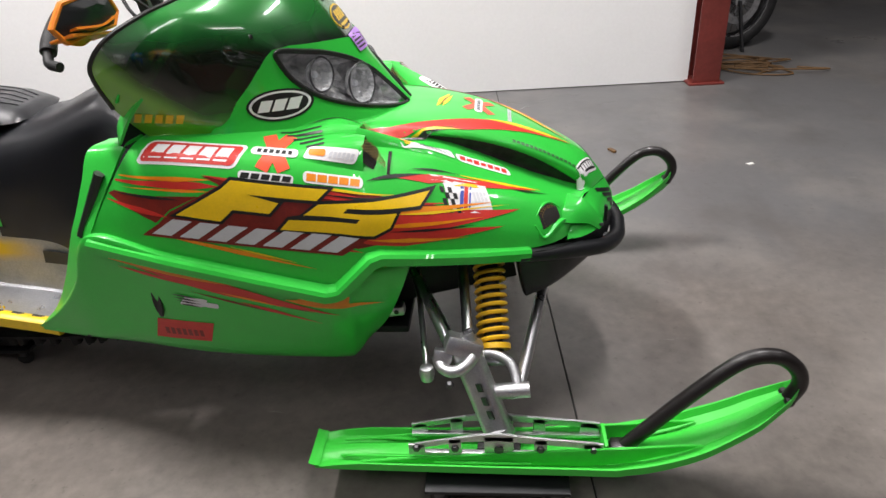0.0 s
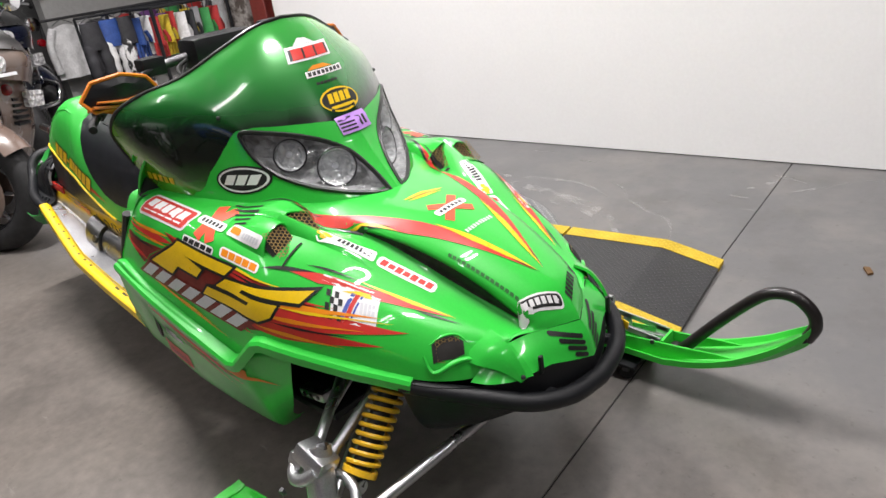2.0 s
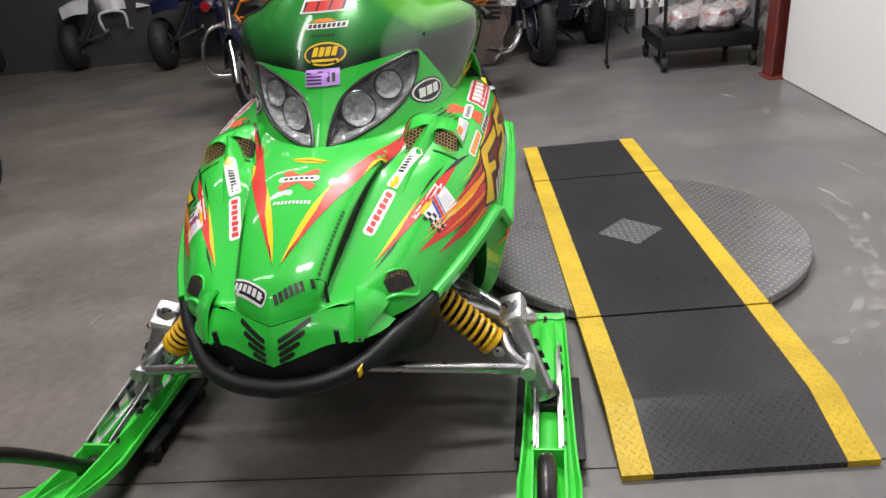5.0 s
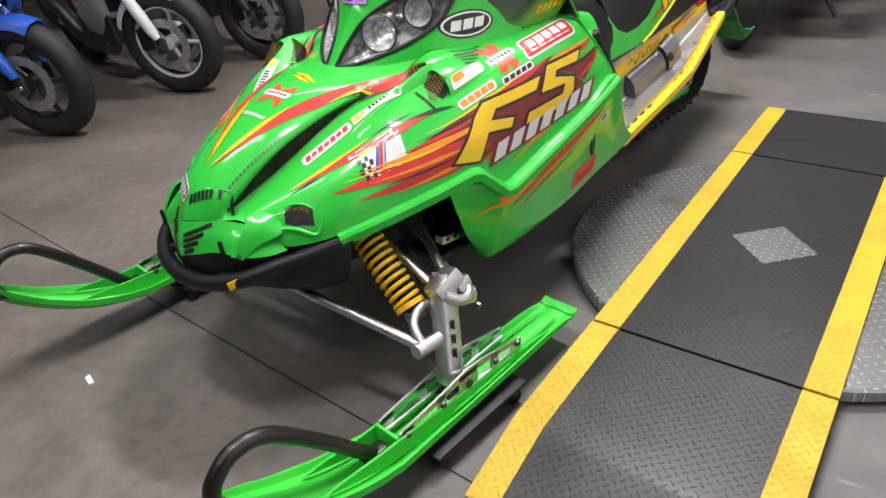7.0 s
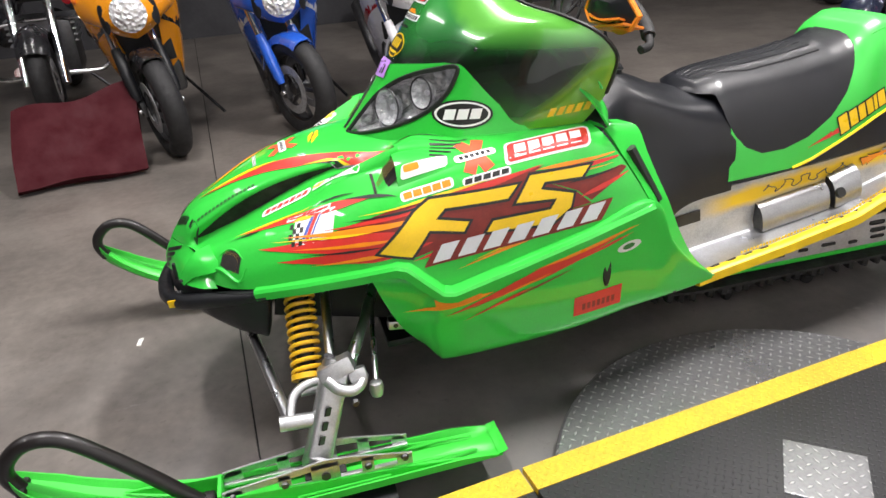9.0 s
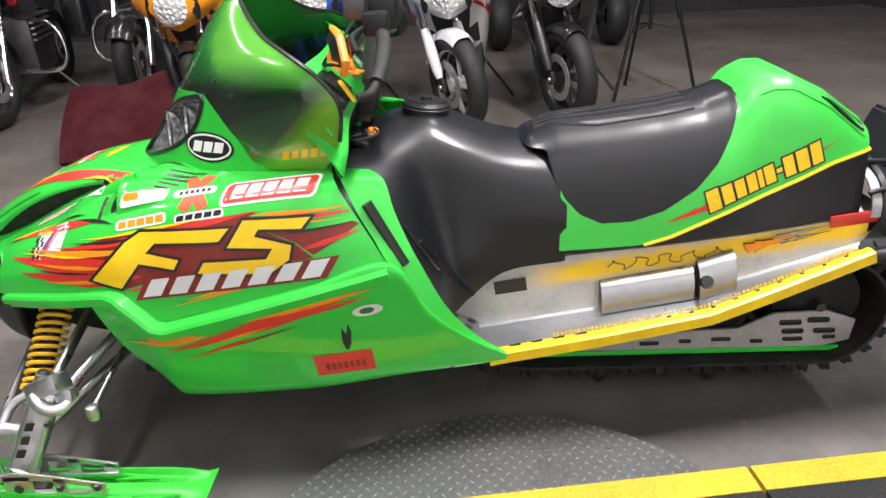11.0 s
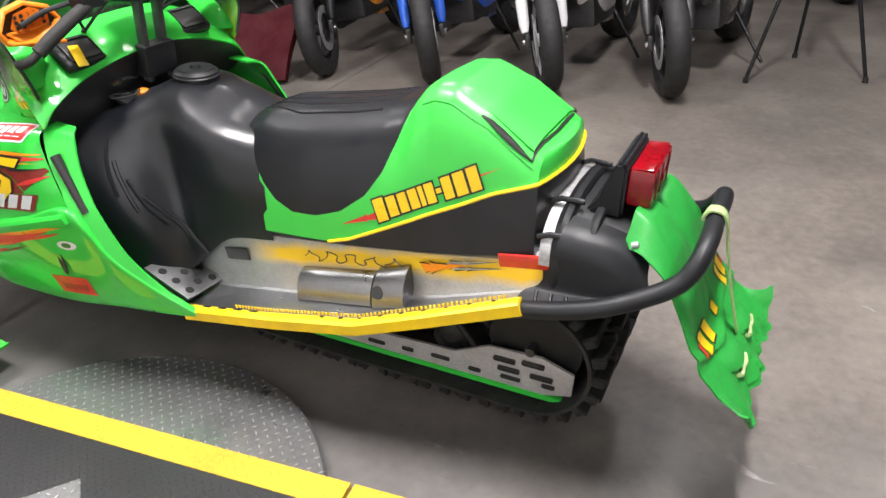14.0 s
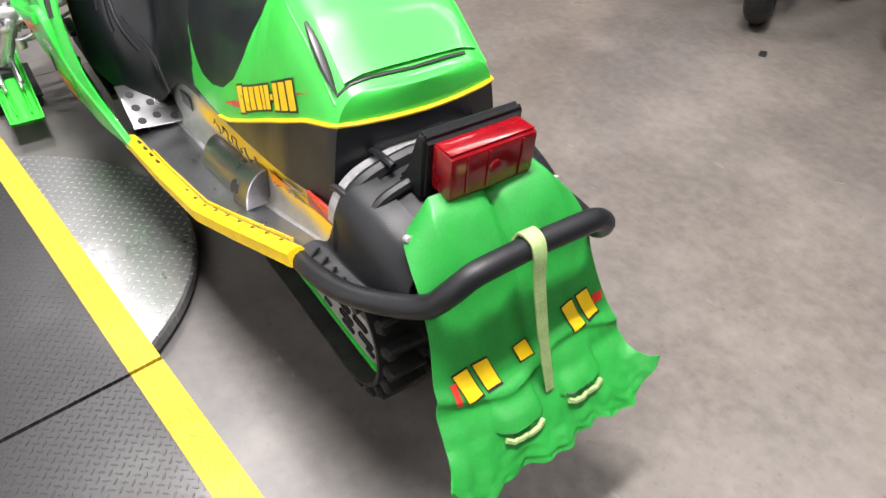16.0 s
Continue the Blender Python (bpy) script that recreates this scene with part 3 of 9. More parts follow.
def lay(outlines, tree, origin, way, lift, cell=0.02):
    """Flat outlines, cut small and laid onto a surface along one direction."""
    bm = bmesh.new()
    for out in outlines:
        f = bm.faces.new([bm.verts.new((u, v, 0)) for u, v in out])
        bmesh.ops.triangulate(bm, faces=[f])
    for _ in range(7):
        long = [e for e in bm.edges if e.calc_length() > cell]
        if not long:
            break
        bmesh.ops.subdivide_edges(bm, edges=long, cuts=1)
        bmesh.ops.triangulate(bm, faces=[f for f in bm.faces if len(f.verts) > 3])
    lost = []
    for v in bm.verts:
        o = origin(v.co.x, v.co.y)
        p, n, _, _ = tree.ray_cast(o, way)
        over = p is not None and abs(way.y) > 0.9 and tree is hood_tree and abs(p.y) < lerp(CREST, p.x)
        if p is None or over:
            lost.append(v)
        else:
            v.co = p + (n if n.dot(way) < 0 else -n) * lift
    bmesh.ops.delete(bm, geom=lost, context="VERTS")
    return bm


def on_side(s):
    return (lambda u, v: Vector((u, s * 2.0, v))), Vector((0, -s, 0))


def on_shoulder(s):
    """Slantwise from outside and above; v runs up the shoulder from its edge."""
    a = radians(50)
    way, up = Vector((0, -s * math.cos(a), -math.sin(a))), Vector((0, -s * math.sin(a), math.cos(a)))
    return (lambda u, v: Vector((u, s * 0.36, 0.70)) + up * v - way), way


def on_top():
    return (lambda u, v: Vector((u, v, 3.0))), Vector((0, 0, -1))


def slab(x, z, w, h, turn=0.0, slant=0.0, round_=0.0):
    """A leaning bar by its middle, length and height; turn in degrees, slant along the length."""
    c, s = math.cos(radians(turn)), math.sin(radians(turn))
    pts = []
    if round_:
        for cx, cz, a0 in ((w / 2 - round_, h / 2 - round_, 0), (-w / 2 + round_, h / 2 - round_, 90), (-w / 2 + round_, -h / 2 + round_, 180), (w / 2 - round_, -h / 2 + round_, 270)):
            for k in range(4):
                a = radians(a0 + 30 * k)
                pts.append((cx + round_ * math.cos(a), cz + round_ * math.sin(a)))
    else:
        pts = [(-w / 2, -h / 2), (w / 2, -h / 2), (w / 2, h / 2), (-w / 2, h / 2)]
    pts = [(p + slant * q, q) for p, q in pts]
    return [(x + p * c - q * s, z + p * s + q * c) for p, q in pts]


def oval(x, z, a, b, turn=0.0, n=28):
    c, s = math.cos(radians(turn)), math.sin(radians(turn))
    return [(x + a * math.cos(t) * c - b * math.sin(t) * s, z + a * math.cos(t) * s + b * math.sin(t) * c) for t in (2 * math.pi * k / n for k in range(n))]


def shard(x0, z0, x1, z1, w, barbs=2, lean=0.35, rnd=None):
    """A flame shard: broad at its root, with barbs, running to a point."""
    a, b = Vector((x0, z0)), Vector((x1, z1))
    d = b - a
    n = Vector((-d.y, d.x)).normalized() * w / 2
    top, low = [], []
    for k in range(barbs):
        f = (k + 0.55) / (barbs + 0.6)
        keep = 1 - f
        top += [a + d * (f - 0.10) + n * keep * 0.55, a + d * (f - lean * 0.30) + n * keep * 1.15, a + d * f + n * keep * 0.75]
        low += [a + d * (f - 0.04) - n * keep * 0.60, a + d * (f - lean * 0.18) - n * keep * 1.1, a + d * (f + 0.05) - n * keep * 0.7]
    pts = [a + n * 0.7] + top + [b] + low[::-1] + [a - n * 0.8 - d * 0.06]
    return [(p.x, p.y) for p in pts]


def sliver(x0, z0, x1, z1, w, at=0.35):
    """A streak with two sharp ends, widest part of the way along."""
    a, b = Vector((x0, z0)), Vector((x1, z1))
    n = Vector((z0 - z1, x1 - x0)).normalized() * w / 2
    m = a.lerp(b, at)
    return [(p.x, p.y) for p in (a, a.lerp(m, 0.5) - n * 0.72, m - n, a.lerp(b, 0.5 + at / 2) - n * 0.55, b, a.lerp(b, 0.5 + at / 2) + n * 0.45, m + n, a.lerp(m, 0.5) + n * 0.6)]


def bars(x, z, w, h, n, turn=0.0, slant=0.0, gap=0.28, cut=0.0):
    """Plain upright bars in a row, as stand for writing."""
    c, s = math.cos(radians(turn)), math.sin(radians(turn))
    out, step = [], w / n
    for k in range(n):
        u = -w / 2 + step * (k + 0.5)
        hh = h * (1 - cut * (k % 2))
        out.append(slab(x + u * c, z + u * s, step * (1 - gap), hh, turn, slant))
    return out


def outset(poly, d):
    """An outline grown outwards by d."""
    area = sum(x0 * y1 - x1 * y0 for (x0, y0), (x1, y1) in zip(poly, poly[1:] + poly[:1]))
    out = []
    for i, p in enumerate(poly):
        a, b, c = Vector(poly[i - 1]), Vector(p), Vector(poly[(i + 1) % len(poly)])
        e, f = (b - a).normalized(), (c - b).normalized()
        n = Vector((e.y + f.y, -e.x - f.x))
        n = n.normalized() if n.length > 1e-4 else Vector((e.x, e.y))
        k = d / max(0.45, n.dot(Vector((e.y, -e.x))))
        q = b + n * k * (1 if area > 0 else -1)
        out.append((q.x, q.y))
    return out


def stick(name, outs, mat, s, lift, label="", parent=None, tree=None, top=False, edge=False):
    o, w = on_shoulder(s) if edge else on_top() if top else on_side(s)
    if name in ("sticker_bars", "label_bars", "hood_script", "sticker_checks") and len(outs) > 1:
        for one in outs:
            last = part(name[:-1] if name[-1] == "s" else "script_bar", lay([one], tree or hood_tree, o, w, lift), M[mat], parent or hood)
        return last
    bm = lay(outs, tree or hood_tree, o, w, lift)
    return part(name, bm, M[mat], parent or hood, label)


for s in (1, -1):
    # flame graphic of the side: dark field, red and orange streaks running to the nose and to the rear
    dark = [(-0.838, 0.584), (-0.806, 0.612), (-0.700, 0.660), (-0.735, 0.678), (-0.585, 0.656), (-0.395, 0.618), (-0.300, 0.586), (-0.236, 0.558), (-0.300, 0.552), (-0.262, 0.532), (-0.345, 0.534), (-0.440, 0.520), (-0.520, 0.540)]
    stick("flame_graphic", [dark, [(-0.946, 0.656), (-0.834, 0.643), (-0.745, 0.640), (-0.805, 0.616), (-0.838, 0.590), (-0.890, 0.620)]], "maroon", s, 0.0008, "dark red flame graphic")
    edge_red = [sliver(-0.735, 0.680, -0.250, 0.575, 0.017, 0.4), sliver(-0.700, 0.657, -0.946, 0.674, 0.017, 0.3), sliver(-0.46, 0.578, -0.115, 0.531, 0.040, 0.45), sliver(-0.48, 0.548, -0.150, 0.511, 0.036, 0.4),
                sliver(-0.81, 0.600, -0.945, 0.640, 0.012, 0.4), sliver(-0.72, 0.574, -0.430, 0.512, 0.020, 0.6)]
    for one in edge_red:
        stick("flame_streak", [one], "red", s, 0.0013, "red flame streak")
    for one in (sliver(-0.715, 0.670, -0.945, 0.683, 0.009, 0.3), sliver(-0.47, 0.604, -0.170, 0.556, 0.013, 0.4), sliver(-0.40, 0.564, -0.185, 0.536, 0.009, 0.3), sliver(-0.42, 0.538, -0.220, 0.507, 0.009, 0.4), sliver(-0.86, 0.574, -0.525, 0.478, 0.010, 0.55), sliver(-0.72, 0.648, -0.90, 0.661, 0.006, 0.3)):
        stick("flame_streak", [one], "orange", s, 0.0018, "orange flame streak")
    for one in (sliver(-0.62, 0.664, -0.33, 0.606, 0.006, 0.4), sliver(-0.36, 0.580, -0.140, 0.545, 0.005, 0.3), sliver(-0.70, 0.536, -0.56, 0.493, 0.004, 0.5)):
        stick("flame_streak", [one], "yellow", s, 0.0022, "yellow flame edge")
    for one in (sliver(-0.52, 0.632, -0.30, 0.594, 0.005, 0.5), sliver(-0.78, 0.634, -0.93, 0.652, 0.006, 0.4), sliver(-0.38, 0.550, -0.20, 0.526, 0.005, 0.4)):
        stick("flame_streak", [one], "ink", s, 0.0022, "thin black streak")
    # large slanted yellow emblem with a dark outline
    k = -0.55 * s
    em = [[(-0.365, 0.535), (-0.430, 0.522), (-0.473, 0.573), (-0.547, 0.562), (-0.560, 0.582), (-0.490, 0.594), (-0.512, 0.614), (-0.648, 0.620), (-0.672, 0.646), (-0.482, 0.634), (-0.448, 0.614)],
          [(-0.665, 0.608), (-0.757, 0.606), (-0.742, 0.584), (-0.612, 0.577), (-0.596, 0.554), (-0.745, 0.552), (-0.788, 0.582), (-0.796, 0.612), (-0.722, 0.630), (-0.732, 0.644), (-0.818, 0.644), (-0.838, 0.666), (-0.702, 0.661)]]
    if s < 0:
        # on the other side the emblem reads from the back to the front
        em = [[(-0.794, 0.606), (-0.706, 0.590), (-0.679, 0.612), (-0.608, 0.601), (-0.588, 0.620), (-0.656, 0.632), (-0.647, 0.640), (-0.515, 0.619), (-0.492, 0.637), (-0.677, 0.668), (-0.696, 0.654)],
              [(-0.512, 0.612), (-0.299, 0.606), (-0.318, 0.586), (-0.455, 0.601), (-0.464, 0.593), (-0.361, 0.582), (-0.375, 0.558), (-0.407, 0.545), (-0.590, 0.568), (-0.571, 0.587), (-0.439, 0.573), (-0.431, 0.580), (-0.542, 0.594)]]
    stick("emblem_shadow", [outset(p, 0.006) for p in em], "ink", s, 0.0026, "black outline of the emblem")
    for p in em:
        stick("emblem", [p], "yellow", s, 0.0031, "slanted yellow block emblem")
    nx, nz, nl, nt_, lean_ = (-0.672, 0.543, 0.395, -6.6, -0.8) if s > 0 else (-0.642, 0.556, 0.387, -8.5, 1.20)
    stick("name_shadow", [slab(nx, nz - 0.002, nl + 0.015, 0.044, nt_, lean_)], "maroon", s, 0.0023, "dark band behind the name")
    for p in bars(nx, nz, nl, 0.036, 7, nt_, lean_, 0.3, 0.0):
        stick("name_bar", [p], "silver", s, 0.0039, "silver slanted bar")
    # sponsor stickers along the shoulder, as plain shapes in their colours
    tri_ = -0.30 * s
    stick("sponsor_sticker", [slab(-0.757, 0.012, 0.198, 0.058, -3, tri_, 0.012)], "white", s, 0.0012, "white-edged dark red sticker with white bars", edge=True)
    stick("sticker_field", [slab(-0.757, 0.012, 0.186, 0.047, -3, tri_, 0.009)], "red", s, 0.0018, edge=True)
    stick("sticker_bars", bars(-0.757, 0.012, 0.160, 0.033, 5, -3, tri_, 0.20), "white", s, 0.0024, edge=True)
    stick("sponsor_sticker", [slab(-0.597, 0.024, 0.026, 0.100, 26), slab(-0.597, 0.024, 0.026, 0.100, -26)], "orangered", s, 0.0012, "orange-red crossed sticker with a white band", edge=True)
    stick("sticker_band", [slab(-0.597, 0.020, 0.092, 0.021, -3, 0, 0.009)], "white", s, 0.0018, edge=True)
    stick("sticker_bars", bars(-0.597, 0.020, 0.072, 0.010, 6, -3, 0, 0.35), "ink", s, 0.0023, edge=True)
    stick("sponsor_sticker", [slab(-0.486, 0.018, 0.102, 0.028, -4, tri_, 0.007)], "white", s, 0.0012, "white sticker with a gold mark and grey bars", edge=True)
    stick("sticker_mark", [slab(-0.486 + s * 0.028, 0.021, 0.034, 0.015, -4, 0, 0.005)], "orange", s, 0.0018, edge=True)
    stick("sticker_bars", bars(-0.486 - s * 0.020, 0.015, 0.050, 0.012, 6, -4, tri_, 0.35), "silver", s, 0.0018, edge=True)
    stick("sponsor_sticker", [slab(-0.482, -0.032, 0.114, 0.022, -3, 0, 0.008)], "white", s, 0.0011, "white-edged row of gold bars", edge=True)
    stick("sticker_bars", bars(-0.482, -0.032, 0.104, 0.014, 5, -3, 0, 0.14), "orange", s, 0.0016, edge=True)
    stick("sponsor_sticker", [slab(-0.610, -0.034, 0.106, 0.017, -3, 0, 0.007)], "white", s, 0.0011, "white-edged row of black bars", edge=True)
    stick("sticker_bars", bars(-0.610, -0.034, 0.100, 0.010, 5, -3, tri_, 0.2), "ink", s, 0.0016, edge=True)
    # lower panel
    o = side_panel[s]
    t = side_tree[s]
    for mat, lift, shapes in (("maroon", 0.0010, [sliver(-0.85, 0.478, -0.54, 0.380, 0.010, 0.5), sliver(-0.80, 0.440, -0.62, 0.378, 0.006, 0.5)]),
                              ("red", 0.0014, [sliver(-0.90, 0.500, -0.49, 0.373, 0.032, 0.45), sliver(-0.70, 0.412, -0.53, 0.350, 0.009, 0.4), sliver(-0.94, 0.500, -0.78, 0.452, 0.009, 0.4)]),
                              ("orange", 0.0018, [sliver(-0.955, 0.518, -0.50, 0.423, 0.022, 0.4), sliver(-0.60, 0.420, -0.402, 0.385, 0.020, 0.35), sliver(-0.74, 0.440, -0.60, 0.396, 0.006, 0.5)]),
                              ("yellow", 0.0022, [sliver(-0.88, 0.505, -0.62, 0.447, 0.007, 0.4)])):
        for one in shapes:
            stick("flame_streak", [one], mat, s, lift, "flame streak on the lower panel", o, t)
    stick("turn_reflector", [slab(-0.520, 0.416, 0.102, 0.027, -9)], "guard", s, 0.003, "orange reflector", o, t)
    stick("warning_label", [slab(-0.872 if s > 0 else -0.850, 0.320, 0.128, 0.060, -4, 0.0 if s > 0 else 0.3)], "red", s, 0.0014, "red label with dark bars", o, t)
    stick("label_bars", bars(-0.874 if s > 0 else -0.852, 0.314, 0.092, 0.020, 7, -4, 0, 0.35), "maroon", s, 0.0019, "", o, t)
    if s > 0:
        stick("round_sticker", [oval(-0.936, 0.462, 0.032, 0.014, -8)], "silver", s, 0.0014, "small silver oval sticker", o, t)
        stick("sticker_mark", [oval(-0.934, 0.462, 0.016, 0.008, -8)], "darkgreen", s, 0.0019, "", o, t)
    else:
        stick("round_sticker", [slab(-0.800, 0.408, 0.050, 0.026, -10, 0.6, 0.006), slab(-0.768, 0.400, 0.040, 0.014, -10, 0, 0.004)], "silver", s, 0.0014, "small silver sticker with black stripes", o, t)
        for k in range(4):
            stick("sticker_stripe", [sliver(-0.845 + 0.004 * k, 0.430 - 0.009 * k, -0.785, 0.418 - 0.008 * k, 0.005, 0.5)], "ink", s, 0.0019, "", o, t)
    scoop = turned([(0.0, 0.0), (0.016, 0.004), (0.020, 0.0)], 10)
    bmesh.ops.transform(scoop, matrix=Matrix.Translation((-0.885, s * 0.412, 0.405)) @ pose(0, 0, 0, 90 * -s, 0, 0) @ Matrix.Diagonal((0.55, 2.2, 1, 1)), verts=scoop.verts)
    part("side_scoop", scoop, M["ink"], o, "dark slit scoop")
    for bx, bz in ((-1.009, 0.289), (-1.105, 0.278), (-0.84, 0.262)):
        bolt = turned([(0.0, 0.006), (0.005, 0.006), (0.008, 0.002), (0.008, -0.01)], 12, Matrix.Translation((bx, s * (0.366 if bx > -1.05 else 0.357), bz)) @ pose(0, 0, 0, -90 * s, 0, 0))
        part("bolt", bolt, M["steel"], o)

# graphics and stickers on top of the hood
for s in (1, -1):
    def side_of(*q):
        return [(x, s * y) for x, y in q]
    stick("flame_graphic", [side_of((-0.500, 0.212), (-0.420, 0.168), (-0.320, 0.128), (-0.250, 0.100), (-0.170, 0.070), (-0.110, 0.046), (-0.050, 0.028), (0.008, 0.012), (-0.060, 0.046), (-0.120, 0.078), (-0.180, 0.106), (-0.220, 0.124), (-0.330, 0.160), (-0.250, 0.126), (-0.310, 0.146), (-0.410, 0.188))], "red", s, 0.0012, "red flame stripe", top=True)
    stick("flame_graphic", [side_of((-0.190, 0.074), (-0.120, 0.044), (-0.050, 0.022), (0.012, 0.008), (-0.050, 0.034), (-0.110, 0.056)), side_of((-0.240, 0.130), (-0.350, 0.166), (-0.300, 0.142))], "yellow", s, 0.0016, "yellow flame edge", top=True)
    for one in (sliver(-0.56, 0.240, -0.42, 0.174, 0.008, 0.5), sliver(-0.40, 0.186, -0.27, 0.142, 0.006, 0.5), sliver(-0.48, 0.214, -0.38, 0.186, 0.005, 0.5), sliver(-0.04, 0.030, 0.020, 0.006, 0.003, 0.4)):
        stick("flame_streak", [[(x, s * y) for x, y in one]], "ink", s, 0.0018, "thin black streak", top=True)
    stick("flame_graphic", [side_of((-0.375, 0.330), (-0.290, 0.286), (-0.225, 0.252), (-0.160, 0.219), (-0.078, 0.184), (-0.148, 0.232), (-0.215, 0.270), (-0.240, 0.272), (-0.300, 0.308))], "red", s, 0.0012, "red flame streak", top=True)
    stick("flame_graphic", [side_of((-0.250, 0.256), (-0.150, 0.210), (-0.066, 0.176), (-0.140, 0.216)), side_of((-0.200, 0.262), (-0.255, 0.288), (-0.215, 0.256))], "yellow", s, 0.0016, "yellow flame edge", top=True)
    for one in (sliver(-0.42, 0.352, -0.31, 0.296, 0.007, 0.5), sliver(-0.13, 0.222, -0.05, 0.178, 0.005, 0.4), sliver(-0.34, 0.300, -0.24, 0.252, 0.004, 0.5)):
        stick("flame_streak", [[(x, s * y) for x, y in one]], "ink", s, 0.0018, "thin black streak", top=True)
    stick("sponsor_sticker", [slab(-0.311, s * 0.213, 0.118, 0.030, -25 * s, 0, 0.006)], "white", s, 0.0012, "white sticker with a gold mark and grey bars", top=True)
    stick("sticker_mark", [slab(-0.311 + s * 0.040, s * 0.213 - 0.0187, 0.030, 0.011, -25 * s, 0, 0.003), slab(-0.311 + s * 0.040, s * 0.213 - 0.0187, 0.013, 0.021, -25 * s, 0, 0.003)], "yellow", s, 0.0017, top=True)
    stick("sticker_bars", bars(-0.311 - s * 0.015, s * 0.213 + 0.007, 0.070, 0.014, 8, -25 * s, 0, 0.4), "ink", s, 0.0017, top=True)
    stick("sponsor_sticker", [slab(-0.193, s * 0.170, 0.122, 0.028, -18 * s, 0, 0.009)], "white", s, 0.0012, "white-edged row of red bars", top=True)
    stick("sticker_bars", bars(-0.193, s * 0.170, 0.110, 0.016, 7, -18 * s, 0.2, 0.22, 0.25), "red", s, 0.0017, top=True)
    fl = radians(-24 * s)
    flag = lambda du, dv: (-0.232 + s * du * math.cos(fl) - dv * math.sin(fl), s * 0.294 + s * du * math.sin(fl) + dv * math.cos(fl))
    stick("sponsor_sticker", [slab(*flag(-0.010, 0.0), 0.094, 0.044, -24 * s), slab(*flag(0.008, -s * 0.026), 0.105, 0.010, -24 * s)], "white", s, 0.0012, "white sticker with a chequered flag and a red line", top=True)
    stick("sticker_checks", [slab(*flag(0.044 - 0.0085 * i, s * (0.018 - 0.0085 * j)), 0.0085, 0.0085, -24 * s) for i in range(4) for j in range(4) if (i + j) % 2], "ink", s, 0.0017, top=True)
    stick("sticker_bars", [slab(*flag(0.004, 0.0), 0.008, 0.034, -24 * s, 0.5), slab(*flag(-0.014, 0.0), 0.004, 0.034, -24 * s, 0.5)], "blue", s, 0.0017, top=True)
    stick("sticker_bar", [slab(*flag(-0.005, 0.0), 0.009, 0.034, -24 * s, 0.5)], "red", s, 0.0018, top=True)
    stick("sticker_bar", [slab(*flag(0.006, -s * 0.026), 0.090, 0.004, -24 * s)], "red", s, 0.0018, top=True)
    stick("sticker_bars", bars(*flag(-0.036, 0.0), 0.032, 0.016, 4, -24 * s), "silver", s, 0.0017, top=True)
    stick("hood_script", bars(-0.055, s * 0.098, 0.15, 0.0055, 15, -10 * s), "darkgreen", s, 0.0012, "small dark green writing as bars", top=True)
    # louvres behind the shoulder scoops, and the scoops themselves
    for k in range(5):
        bm = lay([slab(-0.560 + 0.010 * k, s * (0.262 + 0.0135 * k), 0.085 - 0.012 * k, 0.006, -12 * s, 0, 0.0028)], hood_tree, *on_top(), 0.0012)
        part("louvre", bm, M["ink"], hood, "black louvre slit")
    # five-sided nose vent with wire mesh, and the green ledge under it
    mouth = [(-0.075, 0.244), (-0.069, 0.230), (-0.057, 0.209), (-0.034, 0.199), (-0.025, 0.210), (-0.037, 0.229), (-0.064, 0.257)]
    bm = lay([[(x, s * y) for x, y in mouth]], hood_tree, *on_top(), 0.0012, 0.012)
    vent = part("nose_vent", bm, M["cavity"], hood, "dark five-sided nose vent")
    corner, end, wide = on_hood(-0.0725, s * 0.2375, 0.005), on_hood(-0.0415, s * 0.2010, 0.005), on_hood(-0.0560, s * 0.2530, 0.005)
    part("vent_mesh", wire_mesh(corner, end - corner, wide - corner, 7, 5), M["goldwire"], vent, "gold honeycomb wire mesh")
    bm = bmesh.new()
    sweep(bm, cr([on_hood(x, s * y) for x, y in ((-0.082, 0.262), (-0.062, 0.262), (-0.036, 0.232), (-0.018, 0.208), (0.004, 0.188))], 16), ring(0.0060, 8, 0.0040), scale=[0.3 + 0.8 * math.sin(math.pi * (k + 1) / 18) for k in range(17)])
    part("vent_ledge", bm, M["green"], hood, "green ledge under the vent")
    bm = bmesh.new()
    sweep(bm, cr([on_hood(x, s * y) for x, y in ((-0.078, 0.246), (-0.066, 0.222), (-0.048, 0.200), (-0.026, 0.194))], 12), ring(0.0030, 8, 0.0025), scale=[0.3 + 0.8 * math.sin(math.pi * (k + 1) / 14) for k in range(13)])
    part("vent_brow", bm, M["green"], hood)
XC = -0.205
stick("sponsor_sticker", [slab(XC, -0.004, 0.020, 0.098, 38), slab(XC, -0.004, 0.020, 0.098, -38)], "orangered", 1, 0.0012, "orange-red crossed sticker with a white band", top=True)
stick("sticker_band", [slab(XC, -0.004, 0.018, 0.094, 0, 0, 0.008)], "white", 1, 0.0017, top=True)
stick("sticker_bars", bars(XC, -0.004, 0.072, 0.008, 6, 90, 0, 0.35), "ink", 1, 0.0021, top=True)
stick("sponsor_sticker", [sliver(XC - 0.095, -0.050, XC - 0.070, 0.052, 0.018, 0.5), sliver(XC - 0.082, -0.045, XC - 0.062, 0.040, 0.012, 0.5)], "yellow", 1, 0.0012, "small yellow and black emblem", top=True)
stick("sticker_mark", [sliver(XC - 0.088, -0.040, XC - 0.068, 0.036, 0.004, 0.5)], "ink", 1, 0.0017, top=True)
